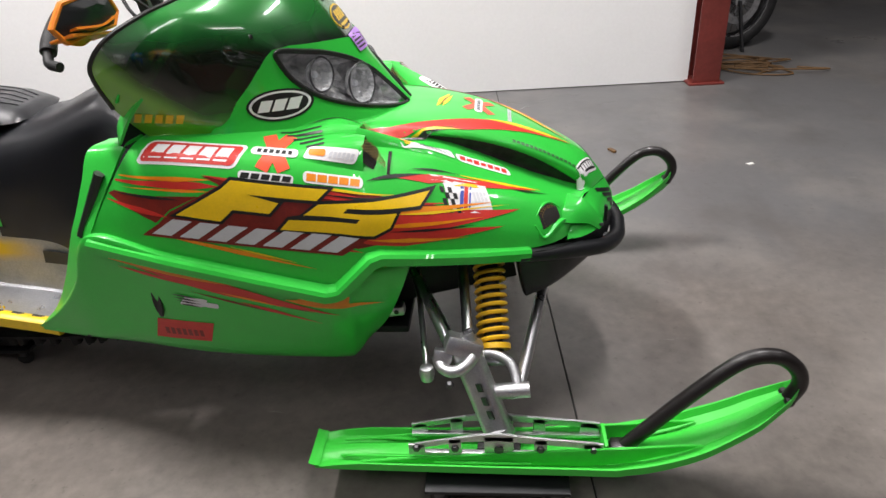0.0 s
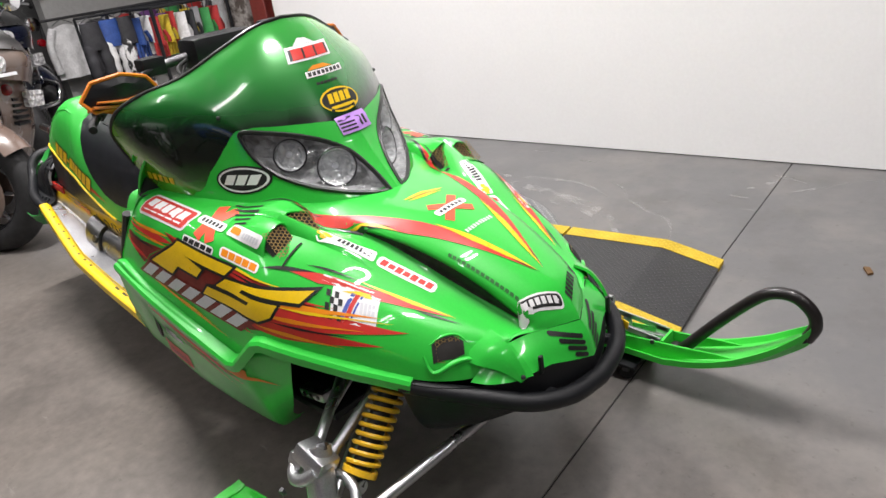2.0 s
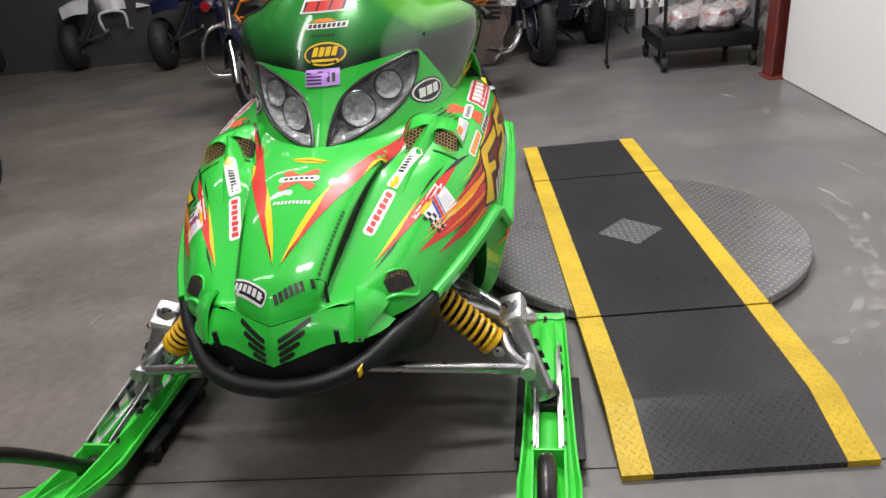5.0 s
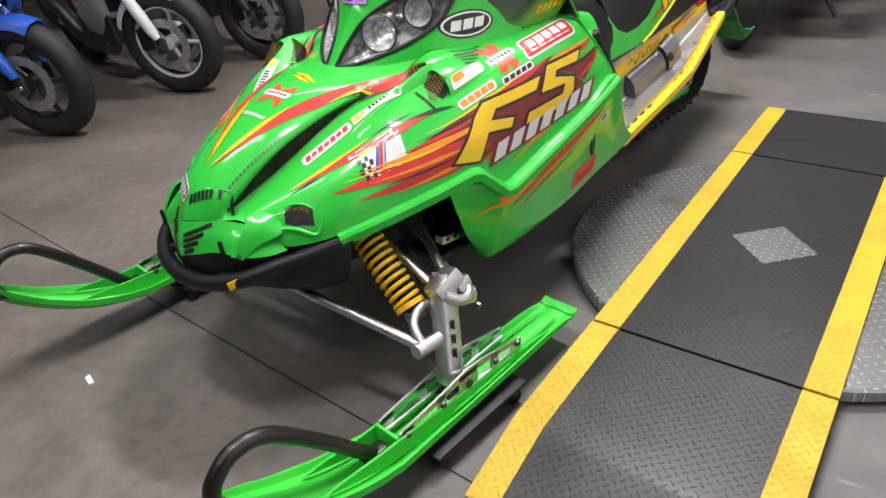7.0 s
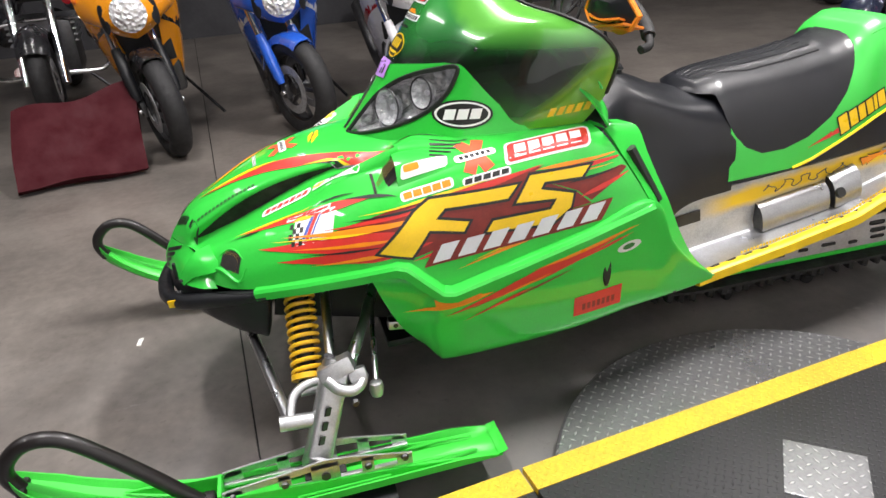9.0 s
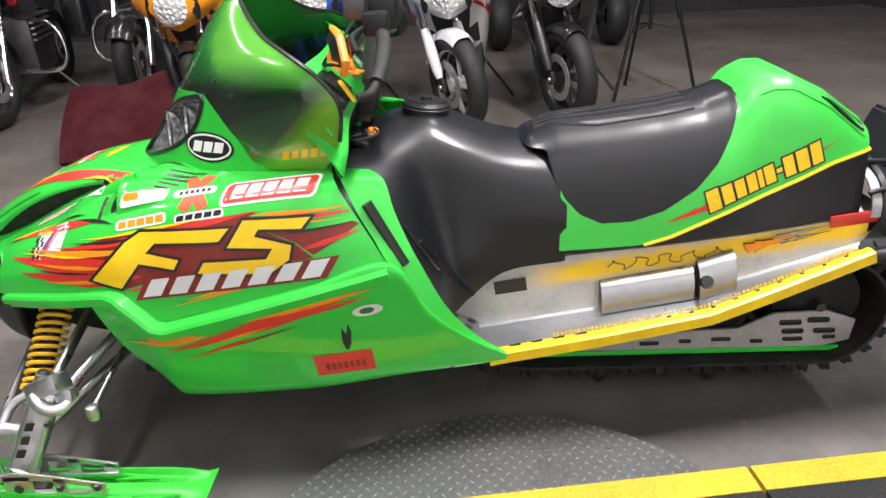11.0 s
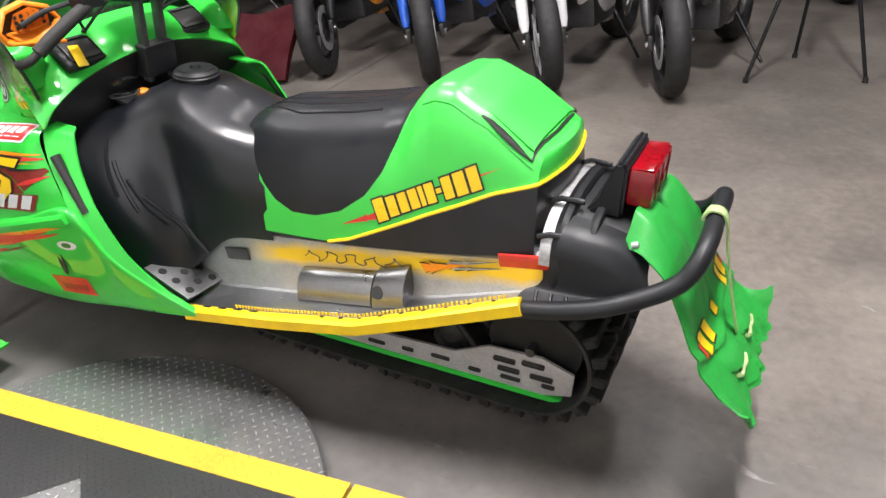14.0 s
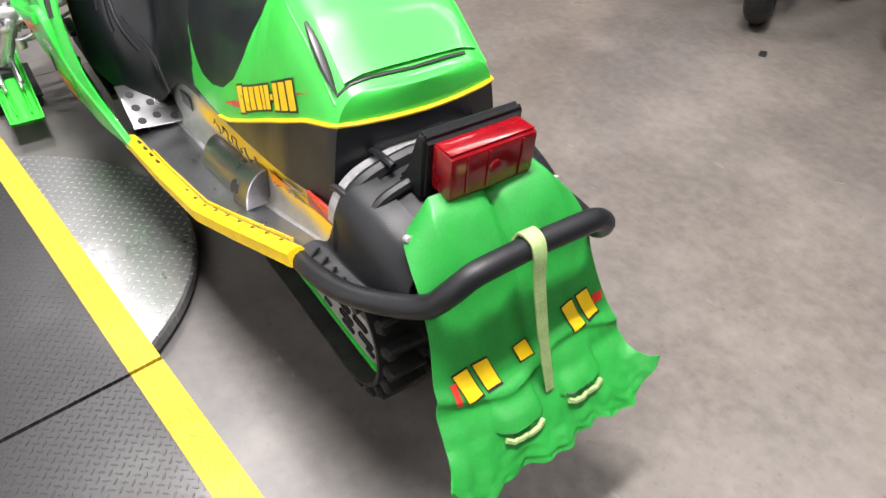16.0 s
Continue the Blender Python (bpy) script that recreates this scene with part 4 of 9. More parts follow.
stick("hood_script", bars(XC + 0.072, -0.002, 0.086, 0.009, 10, 90, 0, 0.35), "silver", 1, 0.0012, "thin row of pale bars", top=True)
stick("nose_sticker", [slab(0.046, -0.055, 0.096, 0.021, 63, 0, 0.008)], "white", 1, 0.0012, "white-edged black sticker with white bars", top=True)
stick("sticker_field", [slab(0.046, -0.055, 0.090, 0.015, 63, 0, 0.006)], "ink", 1, 0.0017, top=True)
for p in bars(0.046, -0.055, 0.078, 0.009, 6, 63, 0, 0.3):
    stick("sticker_bar", [p], "white", 1, 0.0022, top=True)
for k, p in enumerate(bars(0.046, 0.052, 0.108, 0.013, 10, 117, 0, 0.25)):
    if k != 6:
        stick("nose_bar", [p], "ink", 1, 0.0014, "black bar across the nose", top=True)
# nose grille: six slanted slits on each side
nose_o, nose_w = (lambda u, v: Vector((3.0, u, v))), Vector((-1, 0, 0))

# ---- nose, bumper, lamps, windshield ----
face = [[(0.099, 0, 0.487), (0.086, 0.028, 0.489), (0.066, 0.066, 0.492), (0.048, 0.102, 0.495), (0.029, 0.142, 0.491)],
        [(0.118, 0, 0.452), (0.106, 0.030, 0.458), (0.090, 0.066, 0.464), (0.074, 0.100, 0.468), (0.060, 0.143, 0.466)],
        [(0.126, 0, 0.412), (0.118, 0.030, 0.420), (0.106, 0.064, 0.429), (0.092, 0.100, 0.438), (0.080, 0.144, 0.440)]]
rows = loft(face, 16, 12)
bm = bmesh.new()
for s in (1, -1):
    grid(bm, [both(r, s) for r in rows])
bmesh.ops.remove_doubles(bm, verts=bm.verts, dist=1e-4)
nose_tree = BVHTree.FromBMesh(bm)
part("nose_face", bm, M["green"], hood, "green nose face with slanted black slits")
for s in (1, -1):
    for k in range(4):
        bm = lay([slab(s * (0.043 - 0.005 * k), 0.473 - 0.0150 * k, 0.066 - 0.011 * k, 0.0088, 24 * s, 0, 0.0042)], nose_tree, nose_o, nose_w, 0.0012, 0.008)
        part("grille_slit", bm, M["ink"], hood, "black grille slit")
    blade = [[(-0.005, 0.150, 0.516), (-0.012, 0.184, 0.503), (-0.030, 0.216, 0.477)], [(0.030, 0.156, 0.505), (0.022, 0.182, 0.489), (0.004, 0.206, 0.468)],
             [(0.058, 0.158, 0.476), (0.052, 0.173, 0.466), (0.040, 0.187, 0.456)], [(0.078, 0.157, 0.438), (0.074, 0.163, 0.434), (0.070, 0.169, 0.431)]]
    part("hood_catch", surface([both(r, s) for r in loft(blade, 10, 14)], 0.006), M["green"], hood, "green tapered blade at the hood's corner")
    part("catch_pin", turned([(0, 0.004), (0.004, 0.003), (0.005, 0.0)], 10, Matrix.Translation((0.074, s * 0.165, 0.442)) @ pose(0, 0, 0, -60 * s, 30, 0)), M["steel"], hood)
    part("catch_strap", block((0.088, s * 0.126, 0.452), (0.008, 0.010, 0.040), 0.003), M["black"], hood, "black rubber catch strap")

# rounded corner between the nose face and the side
for s in (1, -1):
    corner = [[(0.029, 0.141, 0.492), (0.060, 0.143, 0.466), (0.082, 0.144, 0.436)], [(0.021, 0.155, 0.486), (0.042, 0.166, 0.462), (0.056, 0.180, 0.434)],
              [(0.012, 0.168, 0.474), (0.020, 0.186, 0.456), (0.024, 0.208, 0.434)], [(0.000, 0.196, 0.460), (-0.004, 0.206, 0.448), (-0.008, 0.222, 0.436)]]
    part("nose_corner", surface([both(r, s) for r in loft(corner, 8, 12)], 0.004), M["green"], hood)

# black nose pan under the hood
PAN = [
    [(0.122, 0.0, 0.414), (0.108, 0.06, 0.427), (0.088, 0.100, 0.438), (0.070, 0.150, 0.440)],
    [(0.112, 0.0, 0.360), (0.096, 0.08, 0.362), (0.066, 0.150, 0.378), (0.034, 0.195, 0.430)],
    [(0.000, 0.0, 0.312), (-0.005, 0.14, 0.316), (-0.020, 0.228, 0.338), (-0.035, 0.262, 0.438)],
    [(-0.075, 0.0, 0.298), (-0.075, 0.15, 0.300), (-0.085, 0.262, 0.320), (-0.100, 0.300, 0.448)],
    [(-0.100, 0.0, 0.302), (-0.100, 0.15, 0.304), (-0.108, 0.266, 0.326), (-0.122, 0.308, 0.452)],
    [(-0.125, 0.0, 0.40), (-0.125, 0.15, 0.40), (-0.128, 0.240, 0.42), (-0.130, 0.300, 0.450)],
]
bm = bmesh.new()
rows = loft(PAN, 16, 30)
for s in (1, -1):
    grid(bm, [both(r, s) for r in rows])
bmesh.ops.remove_doubles(bm, verts=bm.verts, dist=1e-4)
part("nose_pan", bm, M["black"], sled, "black plastic nose pan")
bm = bmesh.new()
loop = [(-0.12, 0.300, 0.437), (-0.05, 0.262, 0.424), (0.02, 0.214, 0.406), (0.085, 0.160, 0.386), (0.125, 0.085, 0.372), (0.138, 0.0, 0.368)]
half = cr(loop, 20)
path = [Vector((p.x, p.y, p.z)) for p in half] + [Vector((p.x, -p.y, p.z)) for p in half[::-1][1:]]
sweep(bm, path, ring(0.019, 12), scale=[0.75 + 0.25 * min(1, 5 * min(i, len(path) - 1 - i) / len(path)) for i in range(len(path))])
part("front_bumper", bm, M["black"], sled, "black plastic-coated front bumper loop")
for s in (1, -1):
    part("bumper_stay", tube(both([(0.02, 0.10, 0.372), (0.07, 0.105, 0.376), (0.112, 0.112, 0.380)], s), 0.012, 8), M["black"], sled)
part("pan_sticker", block((0.100, 0.168, 0.388), (0.030, 0.003, 0.019), 0.001, pose(0, 0, 0, 0, 8, -14)), M["yellow"], sled, "small yellow sticker on the nose pan")

# headlamp pod: levels of plan curves, cut out for the lamps
POD = {0.68: [(-0.345, 0), (-0.366, 0.05), (-0.423, 0.13), (-0.515, 0.213), (-0.625, 0.275), (-0.75, 0.305)],
       0.75: [(-0.405, 0), (-0.420, 0.05), (-0.465, 0.13), (-0.535, 0.200), (-0.612, 0.246), (-0.735, 0.290)],
       0.81: [(-0.450, 0), (-0.463, 0.05), (-0.505, 0.13), (-0.560, 0.195), (-0.612, 0.233), (-0.715, 0.280)],
       0.875: [(-0.490, 0), (-0.498, 0.05), (-0.533, 0.13), (-0.576, 0.188), (-0.612, 0.223), (-0.700, 0.268)]}
levels = {z: cr([(x, y, z) for x, y in pl], 50) for z, pl in POD.items()}


def pod_at(j, z):
    zs = sorted(levels)
    return Vector((lerp([(q, levels[q][j].x) for q in zs], z), lerp([(q, levels[q][j].y) for q in zs], z), z))


def pod_top(j):
    f = j / 50
    return lerp([(0, 0.848), (0.2, 0.858), (0.4, 0.868), (0.62, 0.876), (0.80, 0.874), (0.83, 0.862), (1.0, 0.730)], f)


EYE = [(0.018, 0.700), (0.026, 0.745), (0.046, 0.790), (0.080, 0.820), (0.130, 0.845), (0.175, 0.860), (0.214, 0.869), (0.217, 0.845), (0.208, 0.805), (0.188, 0.768), (0.150, 0.738), (0.100, 0.716), (0.055, 0.703)]


def inside(y, z, poly):
    hit = False
    for (y0, z0), (y1, z1) in zip(poly, poly[1:] + poly[:1]):
        if (z0 > z) != (z1 > z) and y < (y1 - y0) * (z - z0) / (z1 - z0) + y0:
            hit = not hit
    return hit


eye_curve = [(p.x, p.y) for p in cr([(y, z, 0) for y, z in EYE + EYE[:1]], 78)[:-1]]
bm, cut = bmesh.new(), []
for s in (1, -1):
    rows = [both([pod_at(j, 0.68 + (pod_top(j) - 0.68) * k / 44) for j in range(51)], s) for k in range(45)]
    grid(bm, rows)
bmesh.ops.remove_doubles(bm, verts=bm.verts, dist=1e-5)
pod_tree = BVHTree.FromBMesh(bm)
for f in bm.faces:
    c = f.calc_center_median()
    if c.x > -0.615 and inside(abs(c.y), c.z, eye_curve):
        cut.append(f)
bmesh.ops.delete(bm, geom=cut, context="FACES")
pod = part("headlamp_pod", bm, M["green"], sled, "lime green headlamp surround")
def faceted(name, col, cells, depth, rough):
    """Bright reflector metal broken into small flat facets."""
    m = stuff(name, col, rough, 0.38, vary=0.25, scale=24, fine=120)
    nt = m.node_tree
    b, tc = nt.nodes["Principled BSDF"], nt.nodes["Texture Coordinate"]
    v, bp = nt.nodes.new("ShaderNodeTexVoronoi"), nt.nodes.new("ShaderNodeBump")
    v.inputs["Scale"].default_value = cells
    bp.inputs["Strength"].default_value, bp.inputs["Distance"].default_value = 1.0, depth
    nt.links.new(tc.outputs["Object"], v.inputs["Vector"])
    nt.links.new(v.outputs["Distance"], bp.inputs["Height"])
    nt.links.new(bp.outputs["Normal"], b.inputs["Normal"])
    return m


random.seed(17)
M["facet"] = faceted("faceted_reflector", (0.95, 0.95, 0.96), 42, 0.018, 0.10)
M["bowl"] = faceted("bright_bowl", (0.95, 0.96, 0.97), 60, 0.014, 0.08)
for s in (1, -1):
    lamp = new("headlight")
    lamp.parent = sled
    lamp["label"] = "almond-shaped clear headlight with chrome reflectors and a black rim"
    rim = []
    for y, z in eye_curve:
        p, n, _, _ = pod_tree.ray_cast(Vector((1.0, s * y, z)), Vector((-1, 0, 0)))
        rim.append(p if p else rim[-1])
    bm = bmesh.new()
    sweep(bm, rim, ring(0.0055, 6), closed=True)
    part("rim", bm, M["ink"], lamp, "black rim")
    o, w = (lambda u, v: Vector((1.0, u, v))), Vector((-1, 0, 0))
    lens = part("lens", lay([[(s * y, z) for y, z in eye_curve]], pod_tree, o, w, 0.002, 0.016), M["glass"], lamp, "clear curved lens")
    lens.visible_shadow = False
    if sum(f.normal.x for f in lens.data.polygons) < 0:
        lens.data.flip_normals()
    # bowl behind the lens
    mid = sum(rim, Vector()) / len(rim)
    rows = []
    for k, (f, d) in enumerate(((1.0, 0.0), (0.97, 0.02), (0.88, 0.040), (0.74, 0.050), (0.58, 0.056), (0.42, 0.060), (0.25, 0.064), (0.0, 0.066))):
        rows.append([mid + (p - mid) * f + Vector((-d - (0.009 * random.random() if 1 < k < 7 else 0), -0.35 * s * d, 0)) for p in rim[::2]])
    bm = bmesh.new()
    grid(bm, rows, close_u=True)
    bmesh.ops.remove_doubles(bm, verts=bm.verts, dist=1e-5)
    part("reflector", bm, M["facet"], lamp, "chrome faceted reflector", smooth=False)
    for y, z, r in ((0.088, 0.765, 0.042), (0.155, 0.805, 0.034)):
        p, n, _, _ = pod_tree.ray_cast(Vector((1.0, s * y, z)), Vector((-1, 0, 0)))
        way = Vector((0.85, 0.45 * s, 0.1)).normalized()
        m = along(p - way * 0.048, p)
        part("bowl", turned([(0.004, 0.0), (r * 0.5, 0.006), (r * 0.8, 0.018), (r, 0.036), (r + 0.003, 0.036), (r * 0.82, 0.014)], 14, m), M["bowl"], lamp, "round chrome bowl", smooth=False)
        bm = bmesh.new()
        sweep(bm, [m @ Vector(((r + 0.002) * math.cos(a), (r + 0.002) * math.sin(a), 0.036)) for a in np.linspace(0, 2 * math.pi, 37)[:-1]], ring(0.0022, 6), closed=True)
        part("bowl_edge", bm, M["steel"], lamp, "dark edge of the bowl")
        part("bulb", turned([(0.0, 0.022), (0.006, 0.020), (0.008, 0.012), (0.006, 0.0)], 12, m), M["silver"], lamp)
    # round helmet-brand sticker as a plain oval
    oo, ww = on_side(s)
    k = -0.4 * s
    part("oval_sticker", lay([oval(-0.604, 0.768, 0.062, 0.031, -2)], pod_tree, oo, ww, 0.0012, 0.012), M["ink"], pod, "black oval sticker with white ring and bars")
    for a, b, c in ((0.057, 0.027, "white"), (0.052, 0.023, "ink")):
        part("oval_ring", lay([oval(-0.604, 0.768, a, b, -2)], pod_tree, oo, ww, 0.0016 if c == "white" else 0.0020, 0.012), M[c], pod)
    for one in bars(-0.604, 0.768, 0.080, 0.022, 3, -2, k, 0.18):
        part("oval_bar", lay([one], pod_tree, oo, ww, 0.0025, 0.012), M["white"], pod)


# windshield, painted green to black, with a lime flash
def shield_paint():
    m = bpy.data.materials.new("windshield_paint")
    m.use_nodes = True
    nt = m.node_tree
    b = nt.nodes["Principled BSDF"]
    tc = nt.nodes.new("ShaderNodeTexCoord")
    sep = nt.nodes.new("ShaderNodeSeparateXYZ")
    nt.links.new(tc.outputs["Object"], sep.inputs[0])
    nz = nt.nodes.new("ShaderNodeTexNoise")
    nz.inputs["Scale"].default_value, nz.inputs["Detail"].default_value = 7, 3
    nt.links.new(tc.outputs["Object"], nz.inputs["Vector"])

    def math_(op, a, b_):
        n = nt.nodes.new("ShaderNodeMath")
        n.operation = op
        for i, v in enumerate((a, b_)):
            if isinstance(v, (int, float)):
                n.inputs[i].default_value = v
            else:
                nt.links.new(v, n.inputs[i])
        return n.outputs[0]
    # the dark band sits along the foot of the shield and sweeps back along its sides
    ay = math_("ABSOLUTE", sep.outputs[1], 0)
    h = math_("SUBTRACT", sep.outputs[2], math_("MULTIPLY", ay, 0.10))
    h = math_("ADD", h, math_("MULTIPLY", math_("SUBTRACT", nz.outputs["Fac"], 0.5), 0.05))
    ramp = nt.nodes.new("ShaderNodeValToRGB")
    mr = nt.nodes.new("ShaderNodeMapRange")
    mr.inputs["From Min"].default_value, mr.inputs["From Max"].default_value = 0.70, 1.05
    nt.links.new(h, mr.inputs["Value"])
    nt.links.new(mr.outputs[0], ramp.inputs[0])
    e = ramp.color_ramp.elements
    e[0].position, e[0].color = 0.0, (0.05, 0.36, 0.03, 1)
    e[1].position, e[1].color = 1.0, (0.04, 0.34, 0.05, 1)
    for p, c in ((0.10, (0.02, 0.10, 0.01, 1)), (0.24, (0.008, 0.012, 0.008, 1)), (0.46, (0.006, 0.014, 0.007, 1)), (0.58, (0.018, 0.14, 0.030, 1)), (0.76, (0.035, 0.28, 0.05, 1))):
        q = e.new(p)
        q.color = c
    # lime flash on one shoulder
    fl = math_("ADD", math_("MULTIPLY", math_("SUBTRACT", nz.outputs["Fac"], 0.5), 0.12), math_("SUBTRACT", sep.outputs[1], math_("MULTIPLY", math_("SUBTRACT", 1.05, sep.outputs[2]), 1.0)))
    fr = nt.nodes.new("ShaderNodeMapRange")
    fr.inputs["From Min"].default_value, fr.inputs["From Max"].default_value = 0.07, 0.10
    nt.links.new(fl, fr.inputs["Value"])
    up = nt.nodes.new("ShaderNodeMapRange")
    up.inputs["From Min"].default_value, up.inputs["From Max"].default_value = 0.90, 0.95
    nt.links.new(sep.outputs[2], up.inputs["Value"])
    mx = nt.nodes.new("ShaderNodeMix")
    mx.data_type = "RGBA"
    nt.links.new(math_("MULTIPLY", fr.outputs[0], up.outputs[0]), mx.inputs["Factor"])
    nt.links.new(ramp.outputs[0], mx.inputs[6])
    mx.inputs[7].default_value = (0.11, 0.42, 0.05, 1)
    # lime patch on each low rear corner
    low = math_("SUBTRACT", math_("MULTIPLY", sep.outputs[0], -1.0), math_("MULTIPLY", sep.outputs[2], 0.9))
    lr = nt.nodes.new("ShaderNodeMapRange")
    lr.interpolation_type = "SMOOTHSTEP"
    lr.inputs["From Min"].default_value, lr.inputs["From Max"].default_value = 0.035, 0.105
    nt.links.new(math_("ADD", low, math_("MULTIPLY", math_("SUBTRACT", nz.outputs["Fac"], 0.5), 0.05)), lr.inputs["Value"])
    my = nt.nodes.new("ShaderNodeMix")
    my.data_type = "RGBA"
    nt.links.new(lr.outputs[0], my.inputs["Factor"])
    nt.links.new(mx.outputs[2], my.inputs[6])
    my.inputs[7].default_value = (0.15, 0.40, 0.02, 1)
    nt.links.new(my.outputs[2], b.inputs["Base Color"])
    b.inputs["Roughness"].default_value = 0.22
    b.inputs["Metallic"].default_value = 0.15
    b.inputs["Coat Weight"].default_value = 1.0
    b.inputs["Coat IOR"].default_value = 1.55
    b.inputs["Coat Roughness"].default_value = 0.012
    b.inputs["Alpha"].default_value = 0.97
    return m


M["shield"] = shield_paint()
SHIELD = [
    [(-0.482, 0, 0.846), (-0.560, 0, 0.968), (-0.622, 0, 1.040), (-0.662, 0, 1.078)],
    [(-0.492, 0.055, 0.857), (-0.568, 0.062, 0.968), (-0.628, 0.072, 1.036), (-0.668, 0.078, 1.068)],
    [(-0.532, 0.130, 0.867), (-0.596, 0.140, 0.955), (-0.655, 0.150, 1.010), (-0.702, 0.158, 1.032)],
    [(-0.582, 0.192, 0.874), (-0.640, 0.214, 0.935), (-0.700, 0.228, 0.975), (-0.752, 0.236, 0.990)],
    [(-0.614, 0.226, 0.868), (-0.680, 0.262, 0.915), (-0.750, 0.292, 0.952), (-0.808, 0.306, 0.968)],
    [(-0.662, 0.256, 0.798), (-0.735, 0.302, 0.862), (-0.806, 0.338, 0.912), (-0.866, 0.350, 0.936)],
    [(-0.716, 0.284, 0.737), (-0.785, 0.322, 0.805), (-0.850, 0.352, 0.868), (-0.905, 0.360, 0.894)],
    [(-0.780, 0.298, 0.731), (-0.830, 0.318, 0.775), (-0.875, 0.338, 0.822), (-0.912, 0.352, 0.856)],
    [(-0.856, 0.306, 0.729), (-0.874, 0.314, 0.750), (-0.890, 0.324, 0.775), (-0.902, 0.334, 0.800)],
]
rows = loft(SHIELD, 20, 48)
bm = bmesh.new()
for s in (1, -1):
    grid(bm, [both(r, s) for r in rows])
bmesh.ops.remove_doubles(bm, verts=bm.verts, dist=1e-4)
shield_tree = BVHTree.FromBMesh(bm)
shield = part("windshield", bm, M["shield"], sled, "glossy windshield painted green fading to black")
bm = bmesh.new()
edge = [r[-1] for r in rows] + []
edge = [Vector((p.x, -p.y, p.z)) for p in edge[::-1]] + edge[1:]
sweep(bm, edge, ring(0.0045, 6))
part("windshield_trim", bm, M["ink"], sled, "black rubber edge of the windshield")
fo, fw = (lambda u, v: Vector((2.0, u, v))), Vector((-1, 0, 0))


def on_shield(name, outs, mat, lift, label=""):
    for one in outs:
        part(name[:-1] if name[-1] == "s" and len(outs) > 1 else name, lay([one], shield_tree, fo, fw, lift, 0.012), M[mat], shield, label)


on_shield("shield_sticker", [slab(0.0, 1.000, 0.120, 0.032, 0, 0.4)], "white", 0.0012, "white-edged red sticker with a peak")
on_shield("sticker_field", [slab(0.0, 0.999, 0.108, 0.022, 0, 0.4)], "ink", 0.0016)
on_shield("sticker_bars", bars(0.0, 0.999, 0.100, 0.022, 3, 0, 0.4, 0.16), "red", 0.0021)
on_shield("sticker_peak", [[(-0.030, 1.016), (0.032, 1.016), (0.014, 1.028), (0.004, 1.022), (-0.006, 1.030)]], "silver", 0.0016)
on_shield("shield_sticker", [slab(0.008, 0.955, 0.106, 0.013, 0, 0.3)], "white", 0.0012, "white bar sticker with an orange arc")
on_shield("sticker_bars", bars(0.008, 0.955, 0.098, 0.008, 8, 0, 0.3, 0.3), "ink", 0.0016)
on_shield("sticker_arc", [[(-0.035, 0.963), (0.035, 0.963), (0.015, 0.971), (-0.015, 0.971)]], "orange", 0.0016)
on_shield("sticker_line", bars(-0.002, 0.934, 0.062, 0.005, 6, 0, 0, 0.15), "ink", 0.0012)
on_shield("shield_sticker", [oval(0.004, 0.893, 0.054, 0.026)], "yellow", 0.0012, "yellow-edged black oval sticker")
on_shield("sticker_field", [oval(0.004, 0.893, 0.050, 0.022)], "ink", 0.0016)
on_shield("sticker_bars", bars(0.004, 0.898, 0.066, 0.020, 4, 0, 0.3, 0.22) + [slab(0.004, 0.879, 0.07, 0.006)], "yellow", 0.0021)
bm = bmesh.new()
for s in (1, -1):
    grid(bm, [both(r, s) for r in rows])
    grid(bm, [both([pod_at(j, 0.68 + (pod_top(j) - 0.68) * k / 44) for j in range(51)], s) for k in range(45)])
bm.normal_update()
both_tree = BVHTree.FromBMesh(bm)
bm.free()
part("registration_tag", lay([slab(0.000, 0.842, 0.086, 0.036, 1)], both_tree, fo, fw, 0.004, 0.012), M["purple"], shield, "lilac registration tag with dark bars")
for one in [slab(-0.020, 0.853 - 0.0075 * k, 0.040, 0.0035, 1) for k in range(4)] + bars(0.022, 0.842, 0.026, 0.020, 2, 1, 0, 0.45):
    part("tag_bar", lay([one], both_tree, fo, fw, 0.0046, 0.012), M["ink"], shield)
for s in (1, -1):
    oo, ww = on_side(s)
    part("shield_sticker", lay(bars(-0.825, 0.772, 0.10, 0.020, 5, -6, -0.4 * s, 0.3), shield_tree, oo, ww, 0.0014, 0.012), M["yellow"], shield, "yellow outlined bars")
    for y, z in ((0.235, 0.905), (0.03, 0.875)):
        p, n, _, _ = shield_tree.ray_cast(Vector((2.0, s * y, z)), Vector((-1, 0, 0)))
        if p:
            part("screw", turned([(0, 0.004), (0.004, 0.003), (0.005, 0)], 10, along(p, p + Vector((0.9, 0.3 * s, 0.3)))), M["ink"], shield)

def mirrored_grid(rows, thick=0.0):
    bm = bmesh.new()
    for s in (1, -1):
        grid(bm, [both(r, s) for r in rows])
    bmesh.ops.remove_doubles(bm, verts=bm.verts, dist=5e-4)
    if thick:
        bmesh.ops.recalc_face_normals(bm, faces=bm.faces)
        bmesh.ops.solidify(bm, geom=bm.faces, thickness=thick)
    return bm


